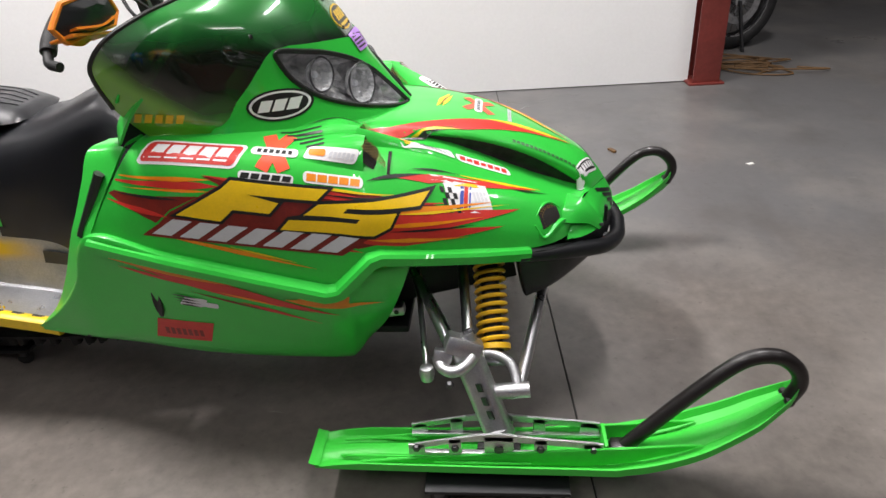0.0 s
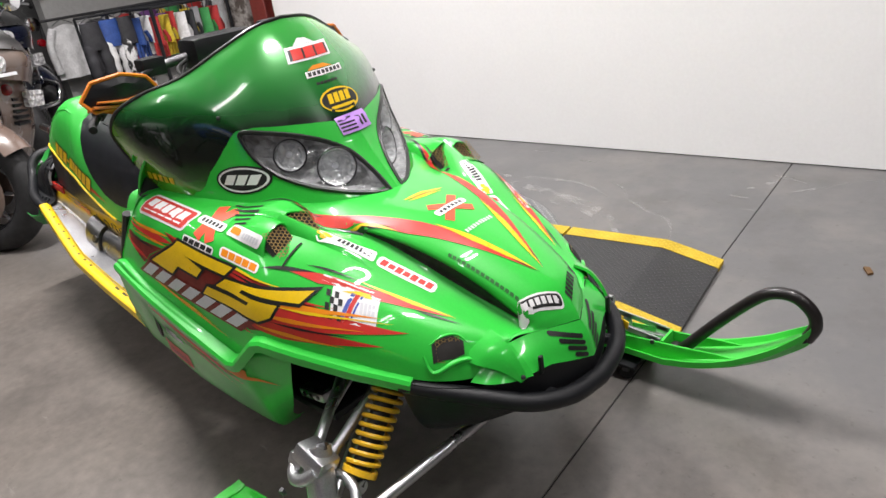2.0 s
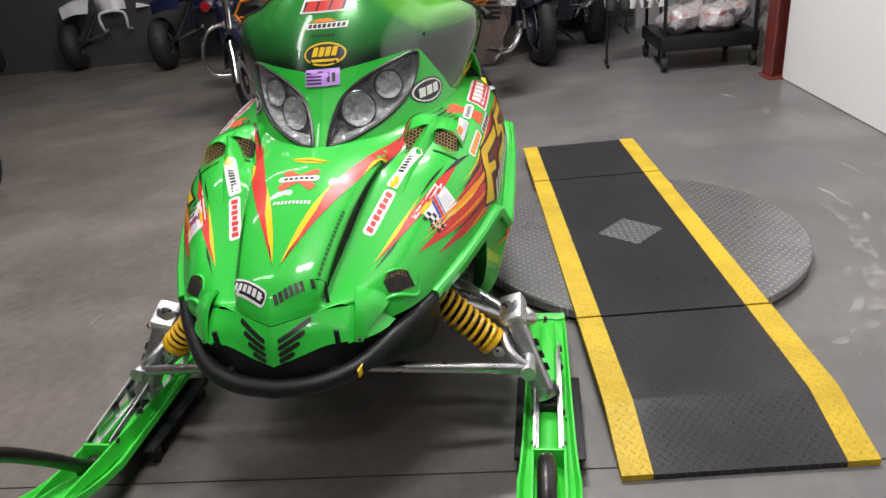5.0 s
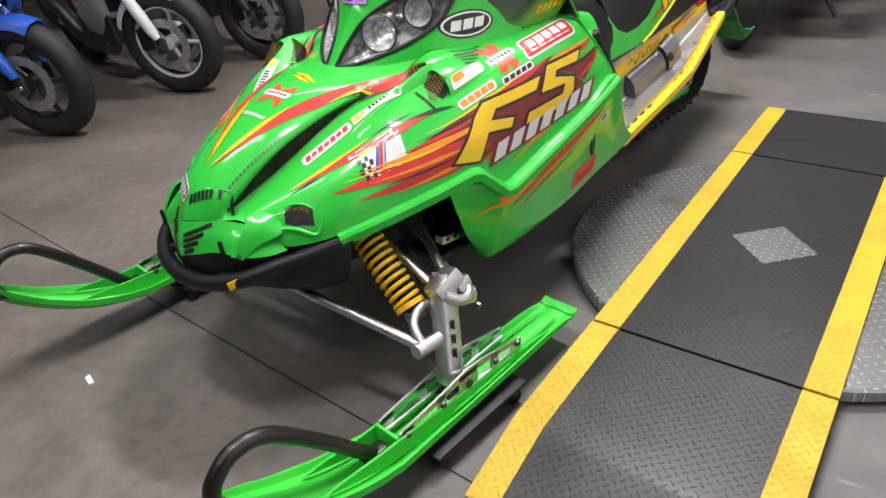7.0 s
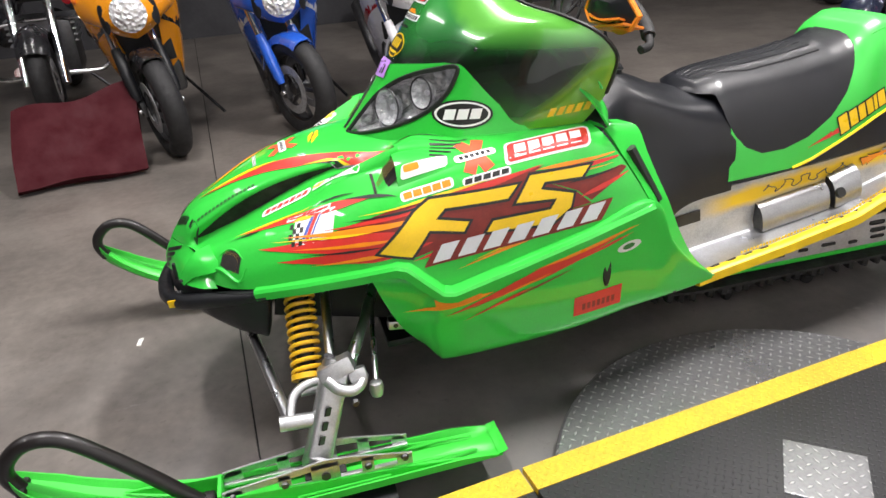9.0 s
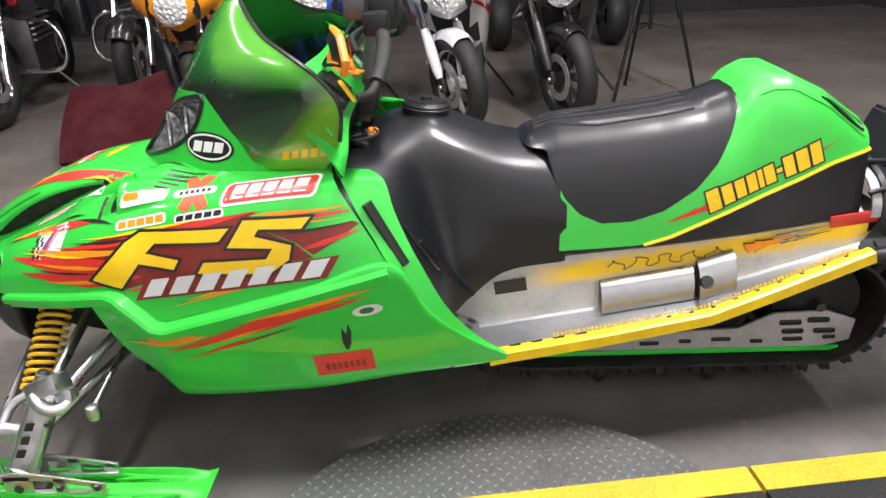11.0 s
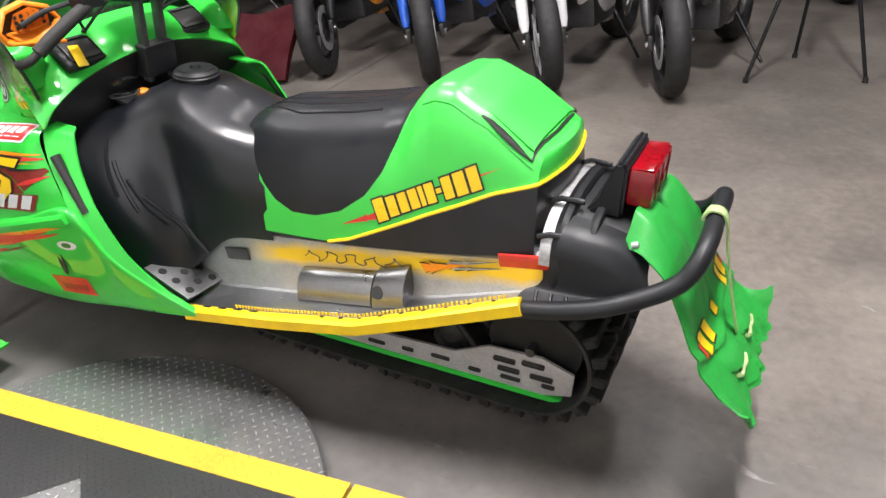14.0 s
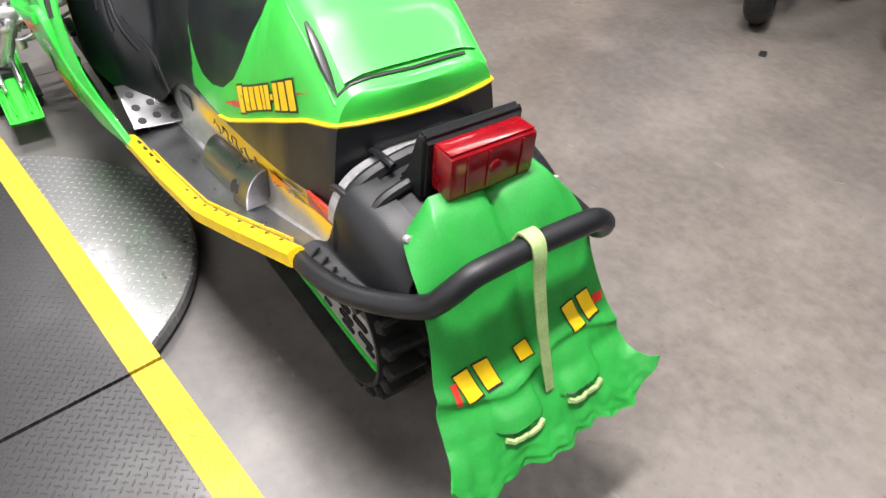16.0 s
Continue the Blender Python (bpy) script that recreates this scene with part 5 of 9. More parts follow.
# ---- handlebar, console, tank ----
M["riser"] = stuff("grey_riser", (0.13, 0.13, 0.135), 0.38, 0.7, vary=0.25, scale=30, fine=200)
CONSOLE = [
    [(-0.70, 0, 0.735), (-0.70, 0.10, 0.735), (-0.70, 0.19, 0.728), (-0.70, 0.25, 0.715), (-0.70, 0.29, 0.69), (-0.70, 0.30, 0.60), (-0.70, 0.30, 0.50)],
    [(-0.80, 0, 0.715), (-0.80, 0.10, 0.710), (-0.81, 0.185, 0.705), (-0.82, 0.250, 0.690), (-0.84, 0.300, 0.650), (-0.86, 0.330, 0.56), (-0.87, 0.335, 0.40)],
    [(-0.90, 0, 0.735), (-0.90, 0.09, 0.730), (-0.91, 0.175, 0.710), (-0.92, 0.240, 0.672), (-0.945, 0.290, 0.610), (-0.97, 0.315, 0.51), (-0.98, 0.315, 0.36)],
    [(-0.98, 0, 0.765), (-0.98, 0.09, 0.755), (-0.985, 0.165, 0.722), (-0.995, 0.212, 0.655), (-1.02, 0.248, 0.570), (-1.045, 0.275, 0.47), (-1.05, 0.275, 0.33)],
    [(-1.06, 0, 0.778), (-1.06, 0.09, 0.765), (-1.06, 0.145, 0.716), (-1.065, 0.162, 0.640), (-1.08, 0.180, 0.540), (-1.10, 0.205, 0.44), (-1.105, 0.215, 0.32)],
    [(-1.14, 0, 0.752), (-1.14, 0.09, 0.738), (-1.14, 0.146, 0.696), (-1.14, 0.166, 0.610), (-1.145, 0.182, 0.520), (-1.15, 0.195, 0.45), (-1.155, 0.195, 0.36)],
    [(-1.24, 0, 0.712), (-1.24, 0.09, 0.702), (-1.24, 0.150, 0.666), (-1.24, 0.174, 0.590), (-1.24, 0.180, 0.515), (-1.24, 0.182, 0.46), (-1.24, 0.182, 0.42)],
    [(-1.38, 0, 0.690), (-1.38, 0.09, 0.680), (-1.38, 0.145, 0.640), (-1.38, 0.172, 0.570), (-1.38, 0.176, 0.510), (-1.38, 0.176, 0.475), (-1.38, 0.176, 0.44)],
]
rows = loft(CONSOLE, 30, 50)
bm = bmesh.new()
for s in (1, -1):
    grid(bm, [both(r, s) for r in rows])
bmesh.ops.remove_doubles(bm, verts=bm.verts, dist=1e-4)
con_tree = BVHTree.FromBMesh(bm)
console = part("tank_cover", bm, M["seat"], sled, "black padded vinyl tank and knee cover")
for s in (1, -1):
    for k in range(6):
        pts = []
        for j in range(9):
            f = j / 8
            u, v = -0.945 - 0.032 * k - 0.055 * f - 0.008 * k * f, 0.65 - 0.045 * k + 0.02 - 0.125 * f
            p, n, _, _ = con_tree.ray_cast(Vector((u, s * 2, v)), Vector((0, -s, 0)))
            if p:
                pts.append(p)
        if len(pts) > 3:
            part("knee_rib", tube(pts, 0.0055, 6), M["seat"], console, "raised rib of the knee pad")
cap = new("fuel_cap")
cap.parent = sled
m = Matrix.Translation((-1.055, 0, 0.748)) @ pose(0, 0, 0, 0, -6, 0)
part("collar", turned([(0.075, -0.02), (0.072, 0.008), (0.066, 0.014), (0.056, 0.014)], 28, m), M["black"], cap)
part("lid", turned([(0.058, 0.018), (0.056, 0.040), (0.048, 0.046), (0.0, 0.044)], 28, m), M["black"], cap, "ribbed black fuel cap")
part("cap_face", turned([(0.046, 0.0462), (0.044, 0.0490), (0.014, 0.0490), (0.012, 0.056), (0.0, 0.057)], 28, m), M["black"], cap, "worn black top of the cap")
part("cap_rim", turned([(0.058, 0.030), (0.061, 0.033), (0.058, 0.036), (0.055, 0.033)], 28, m), M["black"], cap)
key = new("ignition_key")
key.parent = sled
m = Matrix.Translation((-0.934, 0.078, 0.735)) @ pose(0, 0, 0, 0, -20, 0)
part("switch_collar", turned([(0.026, -0.01), (0.026, 0.004), (0.021, 0.008), (0.016, 0.008)], 20, m), M["chrome"], key, "bright switch collar")
part("key_head", turned([(0.016, 0.004), (0.015, 0.014), (0.008, 0.018), (0.0, 0.018)], 16, m), M["guard"], key, "orange key head")
part("switch_plate", block((-0.915, 0.085, 0.728), (0.09, 0.10, 0.014), 0.005, pose(0, 0, 0, 0, -20, 0)), M["black"], key)
part("choke_lever", tube([(-0.90, 0.06, 0.775), (-0.905, 0.10, 0.785), (-0.915, 0.15, 0.782)], 0.006, 8, 10), M["chrome"], key, "bright lever")
part("lanyard", tube([(-0.91, 0.10, 0.745), (-0.88, 0.13, 0.745), (-0.91, 0.150, 0.745), (-0.95, 0.12, 0.750), (-0.94, 0.09, 0.755)], 0.003, 6, 24), M["rubber"], key)

bar = new("handlebar")
bar.parent = sled
for s in (1, -1):
    part("riser", block((-0.930, s * 0.030, 0.870), (0.028, 0.017, 0.23), 0.006, pose(0, 0, 0, 0, -9, 0)), M["riser"], bar, "grey cast riser")
    part("riser_clamp", block((-0.952, s * 0.030, 0.990), (0.045, 0.034, 0.035), 0.008), M["black"], bar)
    part("grip", tube([(-0.985, s * 0.20, 0.985), (-0.995, s * 0.26, 0.965), (-0.992, s * 0.32, 0.935), (-0.985, s * 0.35, 0.915)], 0.0150, 12, 14), M["rubber"], bar, "black rubber grip")
    part("grip_hook", tube([(-0.987, s * 0.345, 0.918), (-0.975, s * 0.372, 0.900), (-0.950, s * 0.382, 0.895)], 0.0095, 10, 10), M["rubber"], bar)
    part("brake_lever", tube([(-0.955, s * 0.20, 0.995), (-0.935, s * 0.27, 0.985), (-0.955, s * 0.35, 0.97)], 0.006, 8, 8), M["black"], bar)
    part("control_block", block((-0.975, s * 0.19, 1.0), (0.05, 0.06, 0.045), 0.008), M["black"], bar)
    # hand guard: an orange frame round a black shield
    g = new("hand_guard")
    g.parent = sled
    g["label"] = "orange-framed black hand guard"
    out = [(0.225, 0.962), (0.245, 0.942), (0.372, 0.936), (0.392, 0.964), (0.362, 1.000), (0.300, 1.008), (0.245, 0.990)]
    ring_pts = [Vector((-0.905 - 0.35 * max(0, y - 0.30), s * y, z)) for y, z in out]
    dense = []
    for a, b in zip(ring_pts, ring_pts[1:] + ring_pts[:1]):
        dense += [a.lerp(b, k / 4) for k in range(4)]
    bm = bmesh.new()
    sweep(bm, dense, ring(0.0055, 8, 0.0085), closed=True, up=(1, 0, 0))
    part("guard_frame", bm, M["guard"], g, "orange plastic frame")
    mid = sum(ring_pts, Vector()) / len(ring_pts) + Vector((0.018, 0, 0))
    bm = bmesh.new()
    grid(bm, [dense, [p.lerp(mid, 0.5) + Vector((0.008, 0, 0)) for p in dense], [mid for p in dense]], close_u=True)
    bmesh.ops.remove_doubles(bm, verts=bm.verts, dist=1e-5)
    bmesh.ops.recalc_face_normals(bm, faces=bm.faces)
    bmesh.ops.solidify(bm, geom=bm.faces, thickness=0.003)
    part("guard_shield", bm, M["black"], g)
    part("guard_fin", block((-0.93, s * 0.315, 0.933), (0.05, 0.13, 0.006), 0.002, pose(0, 0, 0, 10 * s, -15, 0)), M["guard"], g)
    plate_pts = [(0.262, 0.958), (0.350, 0.954), (0.366, 0.968), (0.346, 0.994), (0.298, 1.000), (0.260, 0.984)]
    bm = bmesh.new()
    fc = bm.faces.new([bm.verts.new((-0.925 - 0.30 * max(0, y - 0.30), s * y, z)) for y, z in plate_pts])
    bmesh.ops.solidify(bm, geom=[fc], thickness=0.004)
    inner = part("guard_grid", bm, M["guard"], g, "perforated orange inner plate")
    for i in range(5):
        for j in range(3):
            y, z = 0.276 + 0.018 * i, 0.965 + 0.011 * j
            part("grid_hole", turned([(0.0045, 0), (0.0045, 0.001), (0, 0.001)], 8, Matrix.Translation((-0.9285 - 0.30 * max(0, y - 0.30), s * y, z)) @ pose(0, 0, 0, 0, -90, 0)), M["ink"], inner)
    part("guard_lip", surface([both(r, s) for r in loft([[(-0.885, 0.262, 0.962), (-0.890, 0.31, 0.955), (-0.905, 0.368, 0.962)], [(-0.925, 0.262, 0.950), (-0.930, 0.31, 0.938), (-0.945, 0.362, 0.948)], [(-0.935, 0.268, 0.930), (-0.940, 0.31, 0.918), (-0.950, 0.350, 0.930)]], 8, 8)], 0.004), M["guard"], g, "orange lower lip")
    # inner wing of the cowl beside the bars
    wing = [[(-0.785, 0.305, 0.948), (-0.80, 0.275, 0.94), (-0.82, 0.240, 0.925)], [(-0.845, 0.330, 0.895), (-0.845, 0.290, 0.885), (-0.842, 0.250, 0.878)], [(-0.890, 0.343, 0.815), (-0.878, 0.300, 0.820), (-0.858, 0.262, 0.832)]]
    part("cowl_wing", surface([both(r, s) for r in loft(wing, 12, 12)], 0.004), M["green"], sled, "green inner cowl wing")
# green dash that rings the tank, with a dark throat under it
DASH = [((-0.905, 0.350, 0.730), (-0.870, 0.345, 0.785), (-0.835, 0.335, 0.825)), ((-0.912, 0.310, 0.772), (-0.865, 0.300, 0.825), (-0.815, 0.285, 0.865)),
        ((-0.906, 0.210, 0.812), (-0.860, 0.205, 0.862), (-0.800, 0.195, 0.905)), ((-0.920, 0.100, 0.838), (-0.890, 0.100, 0.885), (-0.835, 0.100, 0.930)), ((-0.925, 0.0, 0.845), (-0.895, 0.0, 0.895), (-0.840, 0.0, 0.935))]
rows = loft(DASH, 12, 32)
dash = part("dash_panel", mirrored_grid(rows, 0.005), M["green"], sled, "green dash panel round the tank")
throat = [[r[0] + Vector((0.004, 0, 0)), r[0].lerp(Vector((-0.86, r[0].y * 0.95, 0.70)), 0.5), Vector((-0.86, r[0].y * 0.95, 0.69))] for r in rows]
part("dash_throat", mirrored_grid(throat), M["black"], sled, "dark throat behind the tank cover")
for y in (0.180, -0.180):
    part("gauge", block((-0.868, y, 0.866), (0.030, 0.118, 0.088), 0.014, pose(0, 0, 0, 0, 48, 0), 3), M["black"], dash, "black rounded gauge")
    part("gauge_glass", block((-0.882, y, 0.877), (0.004, 0.086, 0.060), 0.006, pose(0, 0, 0, 0, 48, 0)), M["ink"], dash)
part("yellow_tab", block((-0.905, 0.205, 0.868), (0.004, 0.026, 0.055), 0.001, pose(0, 0, 0, 8, 35, 0)), M["yellow"], dash, "yellow tab")
part("bar_tube", tube([(-0.985, 0.21, 0.982), (-0.975, 0.14, 0.998), (-0.965, 0.06, 1.005), (-0.965, -0.06, 1.005), (-0.975, -0.14, 0.998), (-0.985, -0.21, 0.982)], 0.012, 10, 30), M["steel"], bar)
part("steering_block", block((-0.918, 0, 0.815), (0.060, 0.105, 0.085), 0.012, pose(0, 0, 0, 0, -9, 0)), M["black"], bar, "black steering block under the risers")
part("bar_pad", block((-0.962, 0, 1.008), (0.095, 0.19, 0.080), 0.020), M["black"], bar, "black foam bar pad")
part("master_cylinder", block((-0.93, 0.150, 1.03), (0.045, 0.06, 0.05), 0.006), M["steel"], bar)
for k in range(4):
    s = 1 if k % 2 else -1
    part("cable", tube([(-0.96, 0.10 * s, 1.0), (-0.90, 0.16 * s, 0.98 - 0.02 * k), (-0.84, 0.12 * s, 0.90), (-0.82, 0.06 * s, 0.78)], 0.004, 6, 16), M["rubber"], bar)

M["dullalu"] = stuff("dull_aluminium", (0.36, 0.365, 0.37), 0.30, 1.0, vary=0.15, scale=10, fine=260, bump=0.05)
M["strapmetal"] = stuff("dull_strap_metal", (0.50, 0.50, 0.51), 0.5, 0.7, vary=0.3, scale=40, fine=200)
# ---- seat, cover and hump ----
TOP = [(-1.27, 0.690), (-1.30, 0.722), (-1.36, 0.742), (-1.47, 0.752), (-1.60, 0.768), (-1.70, 0.786), (-1.765, 0.808), (-1.79, 0.834), (-1.83, 0.852), (-1.87, 0.851), (-1.95, 0.811), (-2.03, 0.748), (-2.06, 0.730), (-2.10, 0.700)]
HALF = [(-1.27, 0.160), (-1.33, 0.178), (-1.50, 0.186), (-1.70, 0.188), (-1.90, 0.186), (-2.04, 0.172), (-2.10, 0.150)]
EDGE = [(-1.335, 0.70), (-1.352, 0.640), (-1.375, 0.595), (-1.41, 0.558), (-1.46, 0.536), (-1.53, 0.540), (-1.60, 0.563), (-1.67, 0.612), (-1.715, 0.670), (-1.745, 0.735), (-1.77, 0.815)]
PIPE = [(-1.365, 0.468), (-1.56, 0.482), (-1.62, 0.500), (-1.70, 0.537), (-1.85, 0.607), (-1.97, 0.662), (-2.05, 0.686), (-2.10, 0.692)]
TUN = [(-1.24, 0.455), (-1.37, 0.462), (-1.60, 0.482), (-1.80, 0.505), (-2.08, 0.545), (-2.12, 0.55)]


def seat_y(x, z):
    """How far the seat's side stands out at a height."""
    zt, zb, w = lerp(TOP, x), lerp(TUN, x), lerp(HALF, x)
    f = min(max((z - zb) / max(zt - zb, 1e-3), 0), 1)
    p = 3.2 if x > -1.75 else lerp([(-2.1, 7.0), (-1.90, 7.0), (-1.82, 5.5), (-1.75, 3.2)], x)
    taper = 1 - (0.10 if x > -1.75 else lerp([(-2.1, 0.12), (-1.95, 0.16), (-1.82, 0.22), (-1.75, 0.10)], x)) * f
    return w * taper * (1 - f ** p) ** (1 / p)


def seat_strip(x0, x1, low, high, nx, nz, crown=False):
    rows = []
    for i in range(nx + 1):
        x = x0 + (x1 - x0) * i / nx
        a, b = low(x), min(high(x), lerp(TOP, x))
        row = []
        for j in range(nz + 1):
            f = j / nz
            f = 1 - (1 - f) ** 2.2 if crown else f
            z = a + (b - a) * f
            row.append(Vector((x, seat_y(x, z), z)))
        rows.append(row)
    return rows


def mirrored(rows, thick=0.0):
    bm = bmesh.new()
    for s in (1, -1):
        grid(bm, [both(r, s) for r in rows])
    bmesh.ops.remove_doubles(bm, verts=bm.verts, dist=5e-4)
    return bm


top_ = lambda x: lerp(TOP, x)
seat = part("seat", mirrored(seat_strip(-1.27, -1.768, lambda x: min(max(lerp(EDGE, x), 0.50 if x > -1.34 else 0), top_(x) - 0.002), top_, 60, 26, True)), M["seat"], sled, "black vinyl seat cushion worn shiny on top")
for k in (-2, -1, 0, 1, 2):
    line = []
    for j in range(22):
        x = -1.315 - 0.36 * j / 21
        y = k * (0.020 + 0.020 * min(1, j / 8))
        zt, zb, w = lerp(TOP, x), lerp(TUN, x), lerp(HALF, x)
        f = (max(0, 1 - (abs(y) / (w * 0.92)) ** 3.2)) ** (1 / 3.2)
        line.append(Vector((x, y, zb + (zt - zb) * f - 0.0005)))
    part("pleat", tube(line, 0.0032, 6), M["seat"], seat, "stitched pleat along the seat top")
rows = seat_strip(-1.365, -1.775, lambda x: lerp(PIPE, x), lambda x: lerp(EDGE, x), 60, 14)
cover = part("seat_cover", mirrored(rows), M["vinyl"], sled, "lime green vinyl seat skirt and hump")
rows = seat_strip(-1.766, -2.052, lambda x: lerp(PIPE, x) if x > -2.05 else lerp(PIPE, x), top_, 44, 30, True)
hump_bm = mirrored(rows)
hump_tree = BVHTree.FromBMesh(hump_bm)
part("hump", hump_bm, M["vinyl"], cover, "lime green hump behind the seat with a pocket flap")
# black lower skirt, wrapped round the back
rows = seat_strip(-1.36, -2.052, lambda x: lerp(TUN, x), lambda x: lerp(PIPE, x), 60, 8)
back = []
for k in range(1, 7):
    f = k / 6
    back.append([Vector((-2.052 - 0.022 * math.sin(f * 1.57), p.y * (1 - f), p.z)) for p in rows[-1]])
part("seat_skirt", mirrored(rows + back), M["seat"], sled, "black lower seat skirt")
rows = seat_strip(-1.766, -2.052, lambda x: lerp(PIPE, x), top_, 2, 20, True)
lid = rows[-1]
cap_rows = [lid] + [[Vector((-2.052 - 0.022 * math.sin(f * 1.57), p.y * (1 - f), p.z)) for p in lid] for f in (0.15, 0.3, 0.45, 0.6, 0.8, 1.0)]
part("hump_back", mirrored(cap_rows), M["vinyl"], cover)
pipe = [Vector((x, seat_y(x, lerp(PIPE, x)) + 0.002, lerp(PIPE, x))) for x in np.linspace(-1.56, -2.052, 40)]
around = [Vector((-2.052 - 0.022 * math.sin(f * 1.57) - 0.003, pipe[-1].y * (1 - f), pipe[-1].z)) for f in (0.2, 0.4, 0.6, 0.8, 1.0)]
half = pipe + around
part("piping", tube(half + [Vector((p.x, -p.y, p.z)) for p in half[::-1][1:]], 0.004, 6), M["rail"], cover, "yellow piping")
# pocket flap: dark gap on three sides, on the hump's sloping top
gap = []
for a, b in (((-1.932, 0.130), (-2.034, 0.136)), ((-2.034, 0.136), (-2.040, 0.0)), ((-2.040, 0.0), (-2.038, -0.116))):
    gap += [(a[0] + (b[0] - a[0]) * k / 6, a[1] + (b[1] - a[1]) * k / 6) for k in range(6)]
pts = []
for u, v in gap:
    p, n, _, _ = hump_tree.ray_cast(Vector((u, v, 3)), Vector((0, 0, -1)))
    if p:
        pts.append(p + n * 0.0005)
bm = bmesh.new()
sweep(bm, pts, ring(0.007, 8, 0.0035), scale=[0.25 + 1.25 * math.sin(math.pi * min(1, (k + 0.6) / 7)) if k < 6 else 0.8 for k in range(len(pts))])
part("pocket_gap", bm, M["ink"], cover, "dark gap under the pocket flap")
flap_rows = []
for i in range(7):
    u = -1.935 - 0.100 * i / 6
    row = []
    for j in range(9):
        v = (0.118 + 0.006 * i / 6) * (1 - 2 * j / 8)
        p, n, _, _ = hump_tree.ray_cast(Vector((u, v, 3)), Vector((0, 0, -1)))
        row.append((p or Vector((u, v, 0.7))) + Vector((0, 0, 0.001 + 0.006 * (i / 6))))
    flap_rows.append(row)
part("pocket_flap", surface(flap_rows, 0.003), M["vinyl"], cover, "green vinyl pocket flap")
for s in (1, -1):
    bm = bmesh.new()
    sm = [Vector((x, s * (seat_y(x, lerp(TOP, x) - 0.028) + 0.0005), lerp(TOP, x) - 0.028)) for x in np.linspace(-1.80, -2.04, 20)]
    sweep(bm, sm, ring(0.0022, 6))
    part("seam", bm, M["vinyl"], cover)


class SeatSide:
    """Lets stickers be laid on the seat's side."""
    def ray_cast(self, o, way):
        y = seat_y(o.x, o.z)
        s = 1 if o.y > 0 else -1
        n = Vector((0, s, 0.12)).normalized()
        return (Vector((o.x, s * y, o.z)), n, 0, 0) if y > 0.02 else (None, None, None, None)


for s in (1, -1):
    oo, ww = on_side(s)
    k = -0.25 * s
    tr = SeatSide()
    for one in (shard(-1.700, 0.572, -1.600, 0.532, 0.024, 1), shard(-1.93, 0.690, -1.985, 0.716, 0.006, 1)):
        part("seat_flash", lay([one], tr, oo, ww, 0.0012, 0.012), M["red"], cover, "red flash on the seat cover")
    u0, turn_, lean_ = 0.0, -24.7, -0.10 * s
    for w_, h_ in ((0.036, 0.060), (0.031, 0.052), (0.028, 0.050), (0.027, 0.050), (0.014, 0.050), (0.028, 0.050), (0.016, 0.012), (0.029, 0.054), (0.033, 0.056), (0.030, 0.058)):
        d_ = (0.262 - u0 - w_ / 2 if s > 0 else u0 + w_ / 2) - 0.136
        if s < 0:
            d_ = -(0.262 - u0 - w_ / 2 - 0.136)
        c_ = (-1.808 + (-d_ if s > 0 else d_) * -math.cos(radians(turn_)), 0.632 + (-d_ if s > 0 else d_) * -math.sin(radians(turn_)))
        one = slab(*c_, w_ * 0.80, h_ * 0.84, turn_, lean_)
        part("seat_name_edge", lay([outset(one, 0.0038)], tr, oo, ww, 0.0018, 0.012), M["ink"], cover, "black edge of a yellow bar")
        part("seat_name_bar", lay([one], tr, oo, ww, 0.0024, 0.012), M["yellow"], cover, "yellow bar with a black edge")
        u0 += w_

# ---- tunnel, boards, rails ----
def tunnel_paint():
    """Bare metal with airbrushed yellow along the side."""
    m = stuff("airbrushed_aluminium", (0.50, 0.51, 0.52), 0.50, 0.9, vary=0.2, scale=10, fine=200, bump=0.04)
    nt = m.node_tree
    b = nt.nodes["Principled BSDF"]
    tc = nt.nodes["Texture Coordinate"]
    old = b.inputs["Base Color"].links[0].from_socket
    sep = nt.nodes.new("ShaderNodeSeparateXYZ")
    nt.links.new(tc.outputs["Object"], sep.inputs[0])
    n = nt.nodes.new("ShaderNodeTexNoise")
    n.inputs["Scale"].default_value, n.inputs["Detail"].default_value = 16, 6
    nt.links.new(tc.outputs["Object"], n.inputs["Vector"])

    def mth(op, a, b_, clampd=False):
        q = nt.nodes.new("ShaderNodeMath")
        q.operation, q.use_clamp = op, clampd
        for i, v in enumerate((a, b_)):
            if isinstance(v, (int, float)):
                q.inputs[i].default_value = v
            else:
                nt.links.new(v, q.inputs[i])
        return q.outputs[0]
    # height over a line that rises to the rear
    line = mth("ADD", mth("MULTIPLY", sep.outputs[0], -0.145), 0.205)
    d = mth("SUBTRACT", sep.outputs[2], line)
    d = mth("ADD", d, mth("MULTIPLY", mth("SUBTRACT", n.outputs["Fac"], 0.5), 0.03))
    f = mth("SUBTRACT", 1.5, mth("MULTIPLY", mth("ABSOLUTE", d, 0), 42), True)
    g = mth("MULTIPLY", mth("SUBTRACT", -1.28, sep.outputs[0]), 9, True)
    mx = nt.nodes.new("ShaderNodeMix")
    mx.data_type = "RGBA"
    k = mth("MULTIPLY", f, g)
    nt.links.new(k, mx.inputs["Factor"])
    nt.links.new(old, mx.inputs[6])
    mx.inputs[7].default_value = (0.80, 0.52, 0.01, 1)
    nt.links.new(mx.outputs[2], b.inputs["Base Color"])
    nt.links.new(mth("MULTIPLY", mth("SUBTRACT", 1, k), 0.9), b.inputs["Metallic"])
    return m


